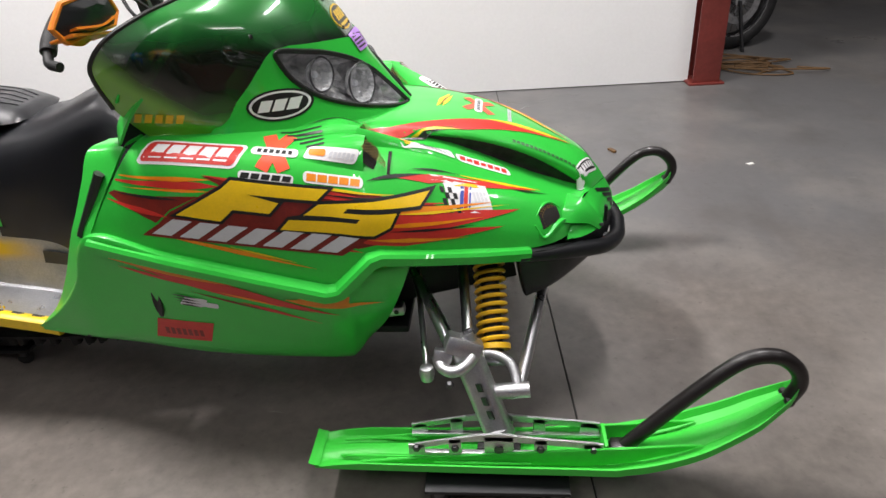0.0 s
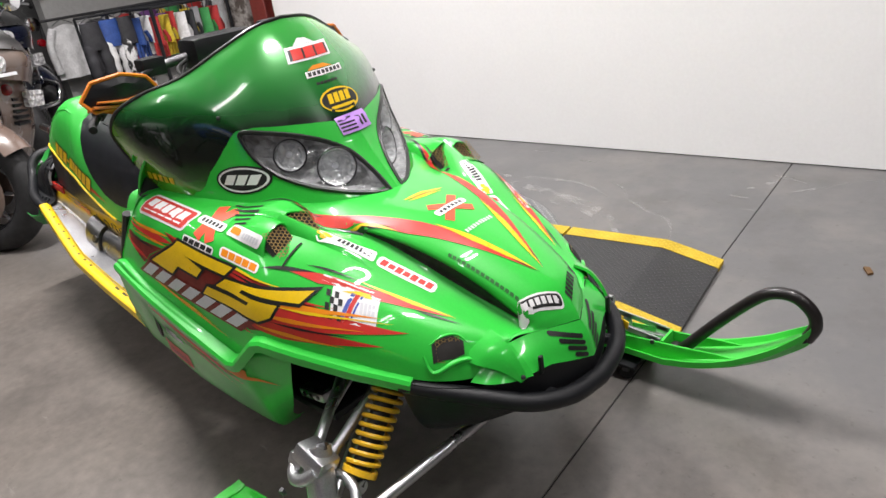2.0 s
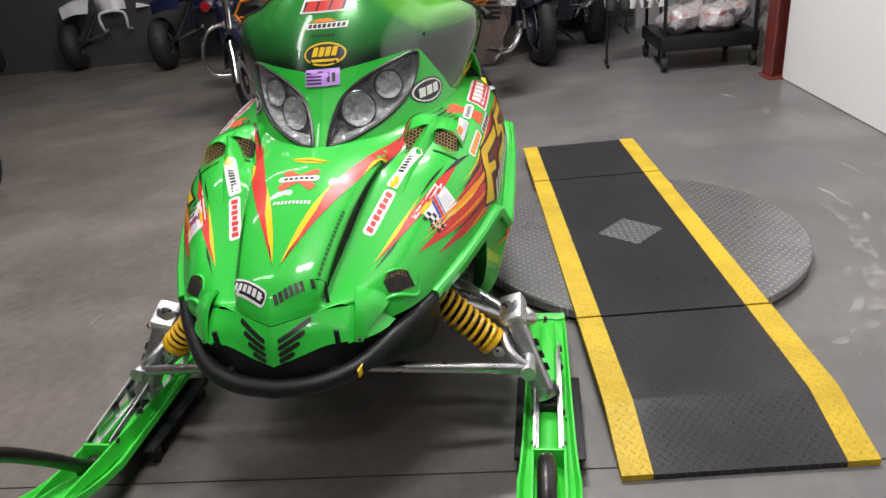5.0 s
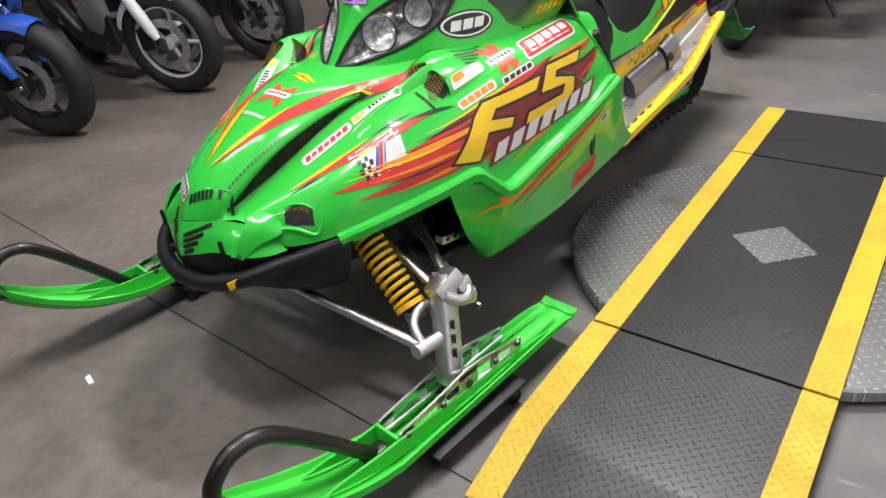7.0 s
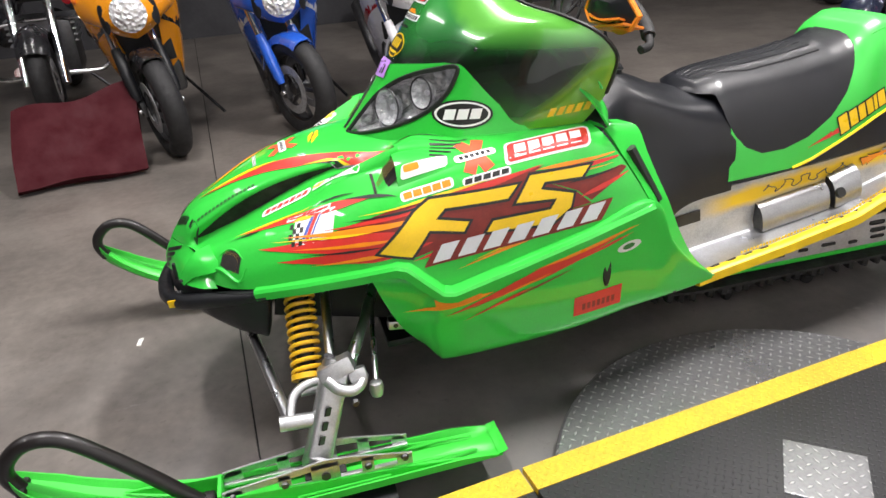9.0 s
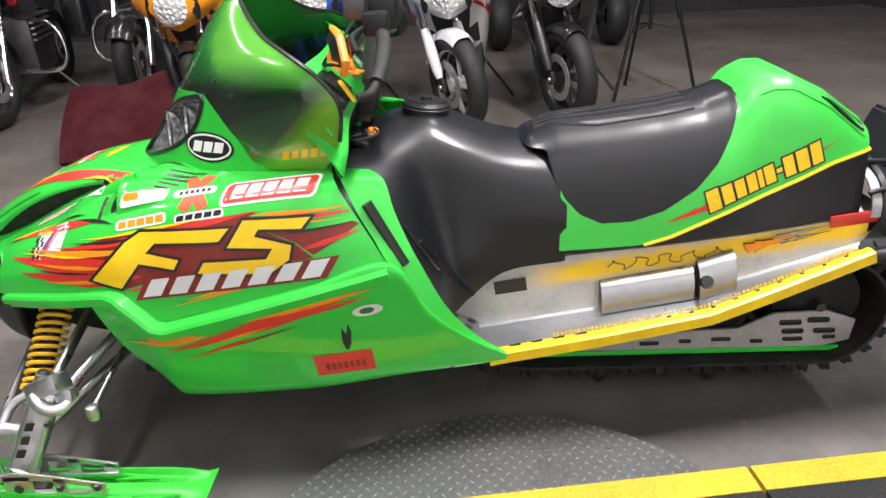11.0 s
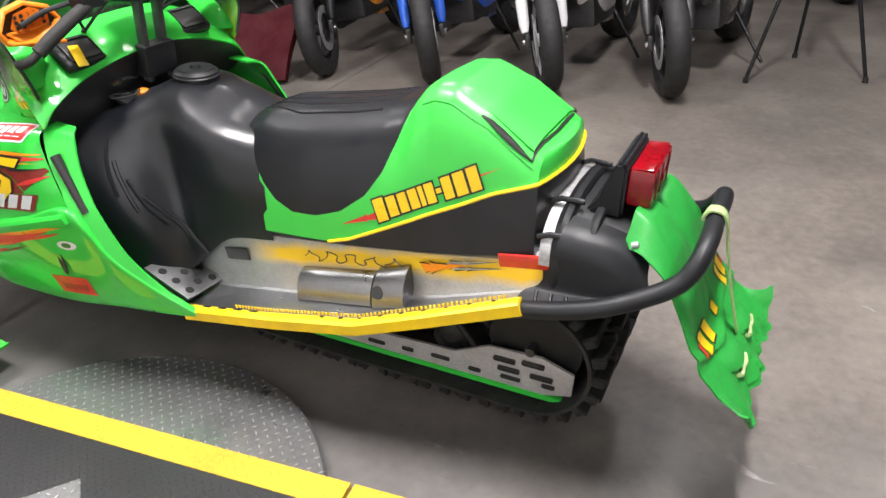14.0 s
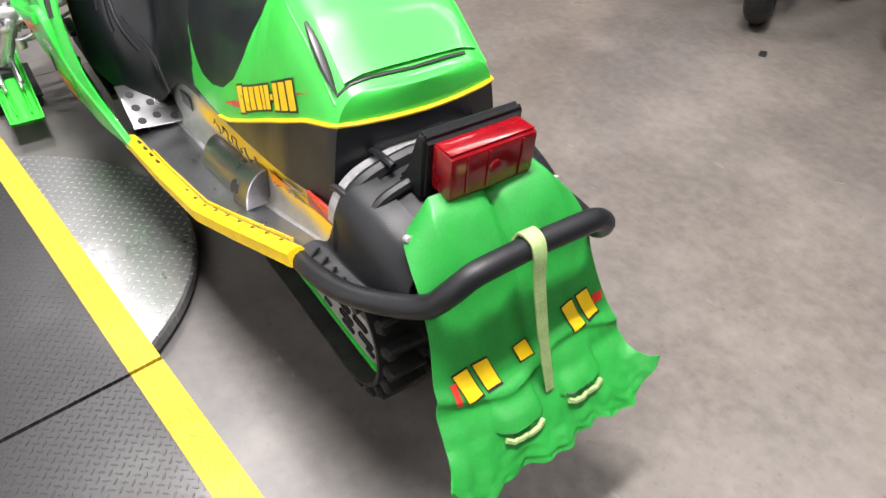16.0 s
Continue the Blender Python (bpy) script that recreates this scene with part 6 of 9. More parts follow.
class TunnelSide:
    """Lets stickers be laid on the tunnel's side."""
    def ray_cast(self, o, way):
        s = 1 if o.y > 0 else -1
        return Vector((o.x, s * 0.1785, o.z)), Vector((0, s, 0)), 0, 0


M["tunnel"] = tunnel_paint()
BOARD = [(-1.10, 0.262), (-1.214, 0.276), (-1.45, 0.312), (-1.69, 0.352), (-1.85, 0.402), (-2.06, 0.470), (-2.13, 0.49)]
OUT = [(-1.10, 0.335), (-1.214, 0.320), (-1.45, 0.312), (-1.69, 0.298), (-1.85, 0.274), (-2.06, 0.240), (-2.13, 0.23)]
xs = list(np.linspace(-1.0, -2.11, 46))
bm = bmesh.new()
rows = []
for x in xs:
    zt, zb = lerp(TUN, x), lerp(BOARD, x)
    rows.append([Vector((x, 0, zt)), Vector((x, 0.155, zt)), Vector((x, 0.172, zt - 0.012)), Vector((x, 0.178, zb + 0.02)), Vector((x, 0.186, zb + 0.004)), Vector((x, 0.20, zb))])
for s in (1, -1):
    grid(bm, [both(r, s) for r in rows])
bmesh.ops.remove_doubles(bm, verts=bm.verts, dist=1e-4)
part("tunnel", bm, M["tunnel"], sled, "aluminium tunnel with airbrushed yellow sides")
for s in (1, -1):
    xb = list(np.linspace(-1.12, -2.07, 40))
    bm = surface([both([Vector((x, 0.185 + (lerp(OUT, x) - 0.185) * k / 6, lerp(BOARD, x) + (0.003 if k % 2 else 0))) for k in range(7)], s) for x in xb], 0.003)
    part("running_board", bm, M["alu"], sled, "ribbed aluminium running board")
    bm = bmesh.new()
    path = both([(x, lerp(OUT, x) + 0.004, lerp(BOARD, x) + 0.004) for x in np.linspace(-1.19, -2.055, 50)], s)
    prof = [(-0.016, -0.016), (0.002, -0.021), (0.011, -0.019), (0.017, -0.013), (0.0195, -0.004), (0.018, 0.005), (0.013, 0.011), (0.005, 0.014), (-0.010, 0.013), (-0.016, 0.009)]
    sweep(bm, path, prof if s == -1 else [(-a, b) for a, b in prof[::-1]])
    rail = part("board_rail", bm, M["rail"], sled, "yellow painted running board rail with slots and teeth")
    for k in range(16):
        x = -1.25 - 0.05 * k
        if k < 4 or k > 6:
            bm = block((x, s * (lerp(OUT, x) - 0.002), lerp(BOARD, x) + 0.0175), (0.028 if k < 4 else 0.011, 0.007, 0.003), 0.001, pose(0, 0, 0, 0, 13, 2 * s))
            part("rail_slot", bm, M["ink"], rail, "black slot")
    bm = bmesh.new()
    for k in range(70):
        x = -1.34 - 0.0098 * k
        box(bm, (x, s * (lerp(OUT, x) - 0.013), lerp(BOARD, x) + 0.020), (0.004, 0.003, 0.007))
    tagged(part("rail_teeth", bm, M["rail"], rail, smooth=False), kind="stuff")
    # perforated toe plate
    m = Matrix.Translation((-1.105, s * 0.243, 0.318)) @ pose(0, 0, 0, 8 * s, -24, 0)
    toe = part("toe_plate", block((0, 0, 0), (0.15, 0.132, 0.006), 0.002, m=m), M["dullalu"], sled, "perforated aluminium toe plate")
    for i in range(3):
        for j in range(3):
            q = m @ Vector((-0.055 + 0.046 * i + 0.012 * (j % 2), -0.045 + 0.042 * j, 0.0032))
            part("toe_hole", turned([(0.011, -0.001), (0.011, 0.0012), (0.0, 0.0012)], 12, Matrix.Translation(q) @ pose(0, 0, 0, 8 * s, -24, 0)), M["ink"], toe)
    # heat exchanger with its clip, and the hose loops on the tunnel side
    for name, x0, x1, rr in (("heat_exchanger", -1.465, -1.680, 0.062), ("exchanger_end", -1.690, -1.772, 0.070)):
        rows = []
        for i in range(9):
            x = x0 + (x1 - x0) * i / 8
            zb = lerp(BOARD, x)
            rows.append(both([(x, 0.178 + 0.72 * rr * math.sin(a_), zb + 0.003 + (rr + 0.008) * math.cos(a_)) for a_ in np.linspace(0, math.pi / 2, 9)], s))
        part(name, surface(rows, 0.003), M["dullalu"], sled, "curved aluminium heat exchanger cover")
        for i in (0, 8):
            end = bmesh.new()
            face = [end.verts.new(p) for p in rows[i]] + [end.verts.new((rows[i][0].x, s * 0.178, rows[i][-1].z))]
            end.faces.new(face)
            part(name + "_cap", end, M["steel"], sled)
    part("exchanger_cap", turned([(0.0, 0.008), (0.014, 0.008), (0.017, 0.0)], 16, Matrix.Translation((-1.705, s * 0.222, 0.398)) @ pose(0, 0, 0, -60 * s, 0, 0)), M["ink"], sled, "dark round hole in the cover")
    wire = cr([(-1.48 - 0.29 * k / 36 - 0.008 * math.sin(k * 1.9), s * 0.184, 0.424 + 0.04 * k / 36 + (0.015 - 0.0001 * k) * math.sin(k * 0.85 + 0.4 * math.sin(k))) for k in range(37)], 110)
    part("hose", tube(wire, 0.0014, 6), M["steel"], sled, "thin wavy line on the tunnel side")
    part("tunnel_label", block((-1.25, s * 0.1795, 0.377), (0.078, 0.002, 0.034), 0, pose(0, 0, 0, 0, 8, 0)), M["ink"], sled, "small black data label")
    part("side_reflector", block((-2.045, s * 0.182, 0.532), (0.125, 0.006, 0.030), 0.003, pose(0, 0, 0, 0, 8, 0)), M["reflex"], sled, "red side reflector")
    for mat, lift, shards in (("ink", 0.001, [(-1.805, 0.462, -1.925, 0.498, 0.040, 2), (-1.875, 0.490, -1.985, 0.516, 0.016, 1), (-1.880, 0.476, -1.995, 0.502, 0.016, 1)]),
                              ("strapmetal", 0.0016, [(-1.872, 0.490, -1.978, 0.515, 0.009, 1), (-1.877, 0.476, -1.988, 0.500, 0.009, 1), (-1.865, 0.484, -1.960, 0.507, 0.009, 1)]),
                              ("orange", 0.0022, [(-1.806, 0.462, -1.915, 0.494, 0.033, 2)])):
        for one in shards:
            part("flame_mark", lay([shard(*one)], TunnelSide(), *on_side(s), lift), M[mat], sled, "small orange flame mark with pale tails")

# ---- track and skid ----
R, CX, CZ = 0.145, -2.035, 0.268
belt = [(-0.98, 0.275), (-1.20, 0.32), (-1.60, 0.365), (CX, CZ + R)]
belt += [(CX - R * math.sin(a), CZ + R * math.cos(a)) for a in np.linspace(0.15, math.pi, 16)]
belt += [(-1.80, CZ - R), (-1.50, CZ - R), (-1.28, CZ - R + 0.004), (-1.12, 0.165), (-0.96, 0.235)]
pts = [Vector((x, 0, z)) for x, z in belt]
fine = cr(pts, 240)
track = new("track")
track.parent = sled
track["label"] = "black rubber track with tall lugs"
bm = bmesh.new()
rows = []
for i, p in enumerate(fine):
    t = (fine[min(i + 1, len(fine) - 1)] - fine[max(i - 1, 0)]).normalized()
    n = Vector((t.z, 0, -t.x))
    rows.append([p + Vector((0, y, 0)) + n * h for y, h in ((-0.171, 0.004), (0.171, 0.004), (0.171, -0.004), (-0.171, -0.004))])
grid(bm, rows, close_u=True)
part("belt", bm, M["rubber"], track)
lug_bm = bmesh.new()
for y in (-0.125, 0.0, 0.125):
    box(lug_bm, (0, y, 0.016), (0.011, 0.072, 0.036), 0.003, seg=1)
for y in (-0.153, -0.062, 0.062, 0.153):
    box(lug_bm, (0.008, y, 0.013), (0.024, 0.022, 0.030), 0.004, seg=1)
length = sum((b - a).length for a, b in zip(fine, fine[1:]))
lug_mesh, done, nxt = None, 0.0, 0.0
for i in range(1, len(fine)):
    d = fine[i] - fine[i - 1]
    done += d.length
    if done >= nxt:
        nxt += 0.046
        t = d.normalized()
        n = Vector((t.z, 0, -t.x))
        if n.dot(fine[i] - Vector((-1.6, 0, 0.26))) < 0:
            n = -n
        m = Matrix.Translation(fine[i] + n * 0.003) @ Matrix((t, Vector((0, 1, 0)) if n.cross(t).y > 0 else Vector((0, -1, 0)), n)).transposed().to_4x4()
        if lug_mesh is None:
            ob = part("lug", lug_bm, M["rubber"], track)
            lug_mesh = ob.data
        else:
            ob = new("lug", lug_mesh)
            ob.parent = track
        ob.matrix_basis = m
M["railplate"] = stuff("pale_rail_plate", (0.50, 0.49, 0.50), 0.4, 0.4, vary=0.2, scale=14, fine=150)
for s in (1, -1):
    rail = new("slide_rail")
    rail.parent = sled
    out = [(-1.15, 0.185), (-1.26, 0.150), (-2.052, 0.145), (-2.13, 0.165), (-2.135, 0.225), (-2.06, 0.252), (-1.93, 0.248), (-1.84, 0.205), (-1.62, 0.198), (-1.52, 0.215), (-1.38, 0.205)]
    part("rail_plate", plate(out, 0.008, Matrix.Translation((0, s * 0.125, 0))), M["railplate"], rail, "pale grey slide rail plate with slots")
    part("slider", block((-1.68, s * 0.125, 0.141), (0.86, 0.018, 0.014), 0.004), M["green"], rail, "green slider strip")
    for k in range(9):
        x = -1.34 - 0.092 * k
        part("rail_slot", block((x, s * 0.1298, 0.168 + 0.004 * (k % 3)), (0.050 if k % 2 else 0.032, 0.002, 0.010), 0.004), M["ink"], rail)
    for x, z in ((-1.97, 0.222), (-2.04, 0.228), (-1.98, 0.196), (-2.06, 0.196)):
        part("rail_slot", block((x, s * 0.1298, z), (0.055, 0.002, 0.013), 0.005), M["ink"], rail)
    for x, z, r in ((CX, CZ, 0.110), (-1.60, 0.30, 0.055), (-1.45, 0.195, 0.050), (-1.25, 0.24, 0.06), (-1.82, 0.225, 0.045)):
        m = Matrix.Translation((x, s * 0.095, z)) @ pose(0, 0, 0, 90, 0, 0)
        part("idler_wheel", turned([(0.012, -0.014), (r * 0.45, -0.014), (r * 0.75, -0.006), (r, -0.014), (r, 0.014), (r * 0.75, 0.006), (r * 0.45, 0.014), (0.012, 0.014)], 24, m), M["black"], rail, "black idler wheel")
for a, b in (((-1.55, 0.18), (-1.30, 0.40)), ((-1.90, 0.20), (-1.72, 0.43)), ((-1.35, 0.2), (-1.5, 0.38))):
    part("skid_shock", rod((a[0], 0.02, a[1]), (b[0], 0.02, b[1]), 0.018), M["steel"], sled)
    for s in (1, -1):
        part("skid_arm", rod((a[0], s * 0.105, a[1]), (b[0], s * 0.105, b[1]), 0.010), M["black"], sled)
part("skid_axle", rod((CX, -0.14, CZ), (CX, 0.14, CZ), 0.012), M["steel"], sled)

# ---- tail: end cap, bumper, lamp, flap ----
edge = cr([(-2.080, 0.184, 0.535), (-2.080, 0.180, 0.562), (-2.080, 0.165, 0.588), (-2.080, 0.128, 0.616), (-2.080, 0.06, 0.632), (-2.080, 0, 0.635)], 20)
edge = [Vector((p.x, p.y + 0.004, p.z)) for p in edge] + [Vector((p.x, -p.y - 0.004, p.z)) for p in edge[::-1][1:]]
part("tunnel_band", surface([[p + Vector((d, 0, 0)) for d in (0.011, 0.004, -0.004, -0.011)] for p in edge], 0.003), M["strapmetal"], sled, "bright metal band round the tunnel end")
for s in (1, -1):
    for y, z in ((0.172, 0.590), (0.100, 0.634)):
        part("band_clip", tube([(-2.062, s * y, z - 0.002), (-2.085, s * y, z + 0.007), (-2.130, s * y * 0.97, z + 0.004)], 0.006, 8), M["black"], sled, "black clip over the band")
cap_rows = []
for a in np.linspace(0, 1, 9):
    x = -2.075 - 0.165 * a
    zc = 0.618 - 0.03 * a ** 2
    cap_rows.append([(x, 0, zc + 0.01), (x, 0.07, zc + 0.008), (x, 0.125, zc - 0.008), (x, 0.160, zc - 0.045), (x, 0.176, zc - 0.09), (x, 0.178, 0.475)])
rows = loft(cap_rows, 20, 16)
part("tail_cap", mirrored(rows), M["black"], sled, "black plastic tail cap")
for x, hgt in ((-2.103, 0.015), (-2.162, 0.010)):
    arch = cr([(x, 0.181, 0.475), (x, 0.182, 0.53), (x, 0.166, 0.580), (x, 0.128, 0.612), (x, 0.06, 0.628), (x, 0, 0.631)], 18)
    part("tail_rib", tube(arch + [Vector((p.x, -p.y, p.z)) for p in arch[::-1][1:]], hgt, 8), M["black"], sled)
for s in (1, -1):
    # moulded wheel arch wall, and the narrow step under it
    arch = [[(-2.110, 0.118, 0.612), (-2.155, 0.118, 0.606), (-2.212, 0.112, 0.590), (-2.262, 0.110, 0.560)],
            [(-2.108, 0.158, 0.601), (-2.152, 0.158, 0.598), (-2.214, 0.150, 0.580), (-2.266, 0.138, 0.546)],
            [(-2.105, 0.180, 0.578), (-2.150, 0.180, 0.574), (-2.217, 0.172, 0.555), (-2.270, 0.156, 0.526)],
            [(-2.090, 0.184, 0.530), (-2.150, 0.185, 0.528), (-2.220, 0.178, 0.522), (-2.280, 0.163, 0.510)],
            [(-2.070, 0.188, 0.488), (-2.150, 0.190, 0.486), (-2.228, 0.184, 0.490), (-2.292, 0.170, 0.500)],
            [(-2.045, 0.206, 0.474), (-2.140, 0.208, 0.478), (-2.230, 0.199, 0.486), (-2.300, 0.176, 0.504)],
            [(-2.040, 0.238, 0.464), (-2.130, 0.238, 0.472), (-2.220, 0.220, 0.484), (-2.305, 0.180, 0.514)]]
    part("bumper_gusset", surface([both(r, s) for r in loft(arch, 24, 20)], 0.008), M["black"], sled, "black moulded arch and step")
    for k in range(5):
        x = -2.075 - 0.03 * k
        part("step_rib", tube(both([(x, 0.212, 0.489 + 0.001 * k), (x - 0.004, 0.236 - 0.004 * k, 0.473 + 0.003 * k)], s), 0.0035, 6), M["black"], sled)
bend = [(-2.042, 0.238, 0.456), (-2.12, 0.236, 0.470), (-2.20, 0.224, 0.489), (-2.275, 0.193, 0.512), (-2.328, 0.166, 0.538), (-2.353, 0.147, 0.572), (-2.362, 0.115, 0.597), (-2.364, 0.07, 0.603), (-2.362, 0.0, 0.603)]
half = cr(bend, 40)
bm = bmesh.new()
path = half + [Vector((p.x, -p.y, p.z)) for p in half[::-1][1:]]
sweep(bm, path, ring(0.0185, 12))
part("rear_bumper", bm, M["black"], sled, "black plastic-coated rear bumper tube")
lamp = new("tail_light")
lamp.parent = sled
lamp["label"] = "square red tail light in a black housing"
part("housing", plate([(-2.115, 0.605), (-2.200, 0.612), (-2.206, 0.716), (-2.196, 0.728), (-2.182, 0.722), (-2.150, 0.640)], 0.182, bevel=0.006), M["black"], lamp, "black wedge housing")
part("lens", block((-2.228, 0, 0.673), (0.050, 0.158, 0.076), 0.009, pose(0, 0, 0, 0, -4, 0)), M["lamp_red"], lamp, "red ribbed lens")
for y in (-0.05, 0.012, 0.05):
    part("lens_rib", block((-2.254, y, 0.674), (0.003, 0.004, 0.064), 0.001, pose(0, 0, 0, 0, -4, 0)), M["lamp_red"], lamp)
part("lens_seam", block((-2.229, 0, 0.7115), (0.040, 0.150, 0.002), 0.0008), M["lamp_red"], lamp)
part("bulb", turned([(0, 0.006), (0.010, 0.005), (0.013, 0.0)], 12, Matrix.Translation((-2.2525, 0.0, 0.674)) @ pose(0, 0, 0, 0, -90, 0)), M["lamp_red"], lamp)

# torn snow flap with a fold, ridges and two cut-outs
random.seed(4)
FLAP = [(-2.215, 0.632, 0.138), (-2.250, 0.618, 0.152), (-2.285, 0.580, 0.158), (-2.312, 0.535, 0.158), (-2.338, 0.480, 0.158), (-2.372, 0.412, 0.168), (-2.412, 0.360, 0.176), (-2.448, 0.320, 0.181), (-2.476, 0.290, 0.190), (-2.494, 0.272, 0.197)]
curve = cr([(x, w, z) for x, z, w in FLAP], 110)
rows = []
for i, c in enumerate(curve):
    row = []
    f = i / 110
    for j in range(91):
        g = j / 90 * 2 - 1
        y = c.y * g * (1 + (0.14 * f if g > 0 else 0.0))
        # two humps with a groove at the top, ears down to the bolts
        humps = 0.020 * (abs(math.sin(g * 3.1)) ** 0.6) * max(0, 1 - f * 2.0)
        ears = -0.055 * max(0, abs(g) - 0.72) / 0.28 * max(0, 1 - f * 3.0)
        groove = -0.016 * math.exp(-(g / 0.06) ** 2) * max(0, 1 - f * 1.9)
        belly = 0.020 * (1 - g * g) * math.sin(math.pi * f)
        late = max(0, (f - 0.72) / 0.28)
        wave = late * (0.007 * math.sin(g * 9 + 1) + 0.004 * math.sin(g * 27 + 2))
        ragged = (0.006 * noise.noise(Vector((g * 4, 3, 0))) + 0.006 * noise.noise(Vector((g * 21, 1, 0)))) * max(0, (f - 0.86) / 0.14)
        curl = 0.072 * (max(0, abs(g) - 0.72) / 0.28) ** 2 * late
        crease = 0.007 * math.exp(-((f - 0.60 - 0.03 * math.sin(g * 4)) / 0.016) ** 2) - 0.006 * math.exp(-((f - 0.66 + 0.02 * g) / 0.03) ** 2)
        crumple = 0.0035 * noise.noise(Vector((g * 4, f * 9, 7))) * min(1, f * 3) + 0.003 * noise.noise(Vector((g * 13, f * 22, 2))) * max(0, f - 0.45) * 2
        p = Vector((c.x - 0.7 * (humps + groove) - belly * 0.6 - wave - 0.5 * ragged - crease - crumple, y, c.z + 0.45 * (humps + groove) + ears + ragged + curl - 0.07 * y * f))
        # torn tongues that stand out above the two holes
        for y0 in (-0.062, 0.066):
            u, v = (p.y - y0) / 0.044, (p.z - 0.342 + 0.07 * p.y) / 0.016
            if abs(u) < 1 and -0.55 < v < 3:
                p.x -= 0.017 * math.sqrt(1 - u * u) * min(1, (3 - v) / 2.4)
        row.append(p)
    rows.append(row)
bm = bmesh.new()
grid(bm, rows)
gone = []
for fc in bm.faces:
    p = fc.calc_center_median()
    for y0 in (-0.062, 0.066):
        u, v = (p.y - y0) / 0.036, (p.z - 0.342 + 0.07 * p.y) / 0.016
        if abs(u) < 0.9 and -0.9 - 0.5 * math.cos(u * 1.5) < v < -0.5:
            gone.append(fc)
bmesh.ops.delete(bm, geom=list(set(gone)), context="FACES")
flap_tree = BVHTree.FromBMesh(bm)
bmesh.ops.recalc_face_normals(bm, faces=bm.faces)
bmesh.ops.solidify(bm, geom=bm.faces, thickness=0.004)
flap = part("snow_flap", bm, M["flap"], sled, "torn green rubber snow flap with peeling lettering")
ro, rw = (lambda u, v: Vector((-4.0, u, v))), Vector((1, 0, 0))
for s in (1, -1):
    part("flap_bolt", turned([(0, 0.003), (0.005, 0.0025), (0.007, 0.0), (0.007, -0.01)], 12, along((-2.246, s * 0.143, 0.592), (-2.38, s * 0.153, 0.65))), M["strapmetal"], flap, "dull flap bolt")
for k in (0, 1, 3, 6, 7):
    for mat, lift, hh, gap in (("ink", 0.0012, 0.046, 0.16), ("yellow", 0.002, 0.040, 0.28)):
        one = slab(0.130 - 0.036 * k, 0.398 + 0.004 * k, 0.036 * (1 - gap), hh * (1 if k in (0, 1, 6, 7) else 0.6), -6, 0.2)
        part("flap_bar", lay([one], flap_tree, ro, rw, lift, 0.01), M[mat], flap, "worn yellow bar" if mat == "yellow" else "black edge")
part("flap_mark", lay([slab(0.152, 0.392, 0.010, 0.03)], flap_tree, ro, rw, 0.002, 0.01), M["red"], flap)
part("flap_mark", lay([slab(-0.148, 0.426, 0.022, 0.014)], flap_tree, ro, rw, 0.002, 0.01), M["red"], flap)
M["strap"] = stuff("pale_green_strap", (0.36, 0.50, 0.20), 0.55, vary=0.25, scale=30, fine=300, bump=0.2)
for y0 in (-0.062, 0.066):
    curl = []
    for k in range(13):
        y = y0 - 0.036 + 0.072 * k / 12
        z = 0.342 - 0.07 * y - 0.016 * (0.95 + 0.5 * math.cos((y - y0) / 0.036 * 1.5))
        p, n, _, _ = flap_tree.ray_cast(Vector((-4, y, z - 0.006)), Vector((1, 0, 0)))
        if p:
            curl.append(p + Vector((-0.003, 0, 0.003 + 0.002 * math.sin(k * 2.3))))
    if len(curl) > 3:
        part("torn_edge", tube(curl, 0.0048, 6), M["strap"], flap, "pale frayed edge of the cut-out")
bm = bmesh.new()
strap = [(-2.340, 0.015, 0.606), (-2.350, 0.015, 0.624), (-2.372, 0.015, 0.624), (-2.384, 0.015, 0.604), (-2.392, 0.014, 0.55), (-2.412, 0.008, 0.45), (-2.436, 0.000, 0.350)]
sweep(bm, cr(strap, 30), [(-0.014, -0.002), (0.014, -0.002), (0.014, 0.002), (-0.014, 0.002)], up=(1, 0, 0.3), scale=[1.1 - 0.5 * k / 30 for k in range(31)])
part("pull_strap", bm, M["strap"], flap, "pale green pull strap over the bumper")

# ---- skis and front suspension ----
def coil(a, b, r, turns, wire, taper=0.9):
    m = along(a, b)
    n = int(turns * 14)
    h = (Vector(b) - Vector(a)).length
    pts = [m @ Vector((r * (1 - (1 - taper) * k / n) * math.cos(2 * math.pi * k / 14), r * (1 - (1 - taper) * k / n) * math.sin(2 * math.pi * k / 14), h * k / n)) for k in range(n + 1)]
    return tube(pts, wire, 7)


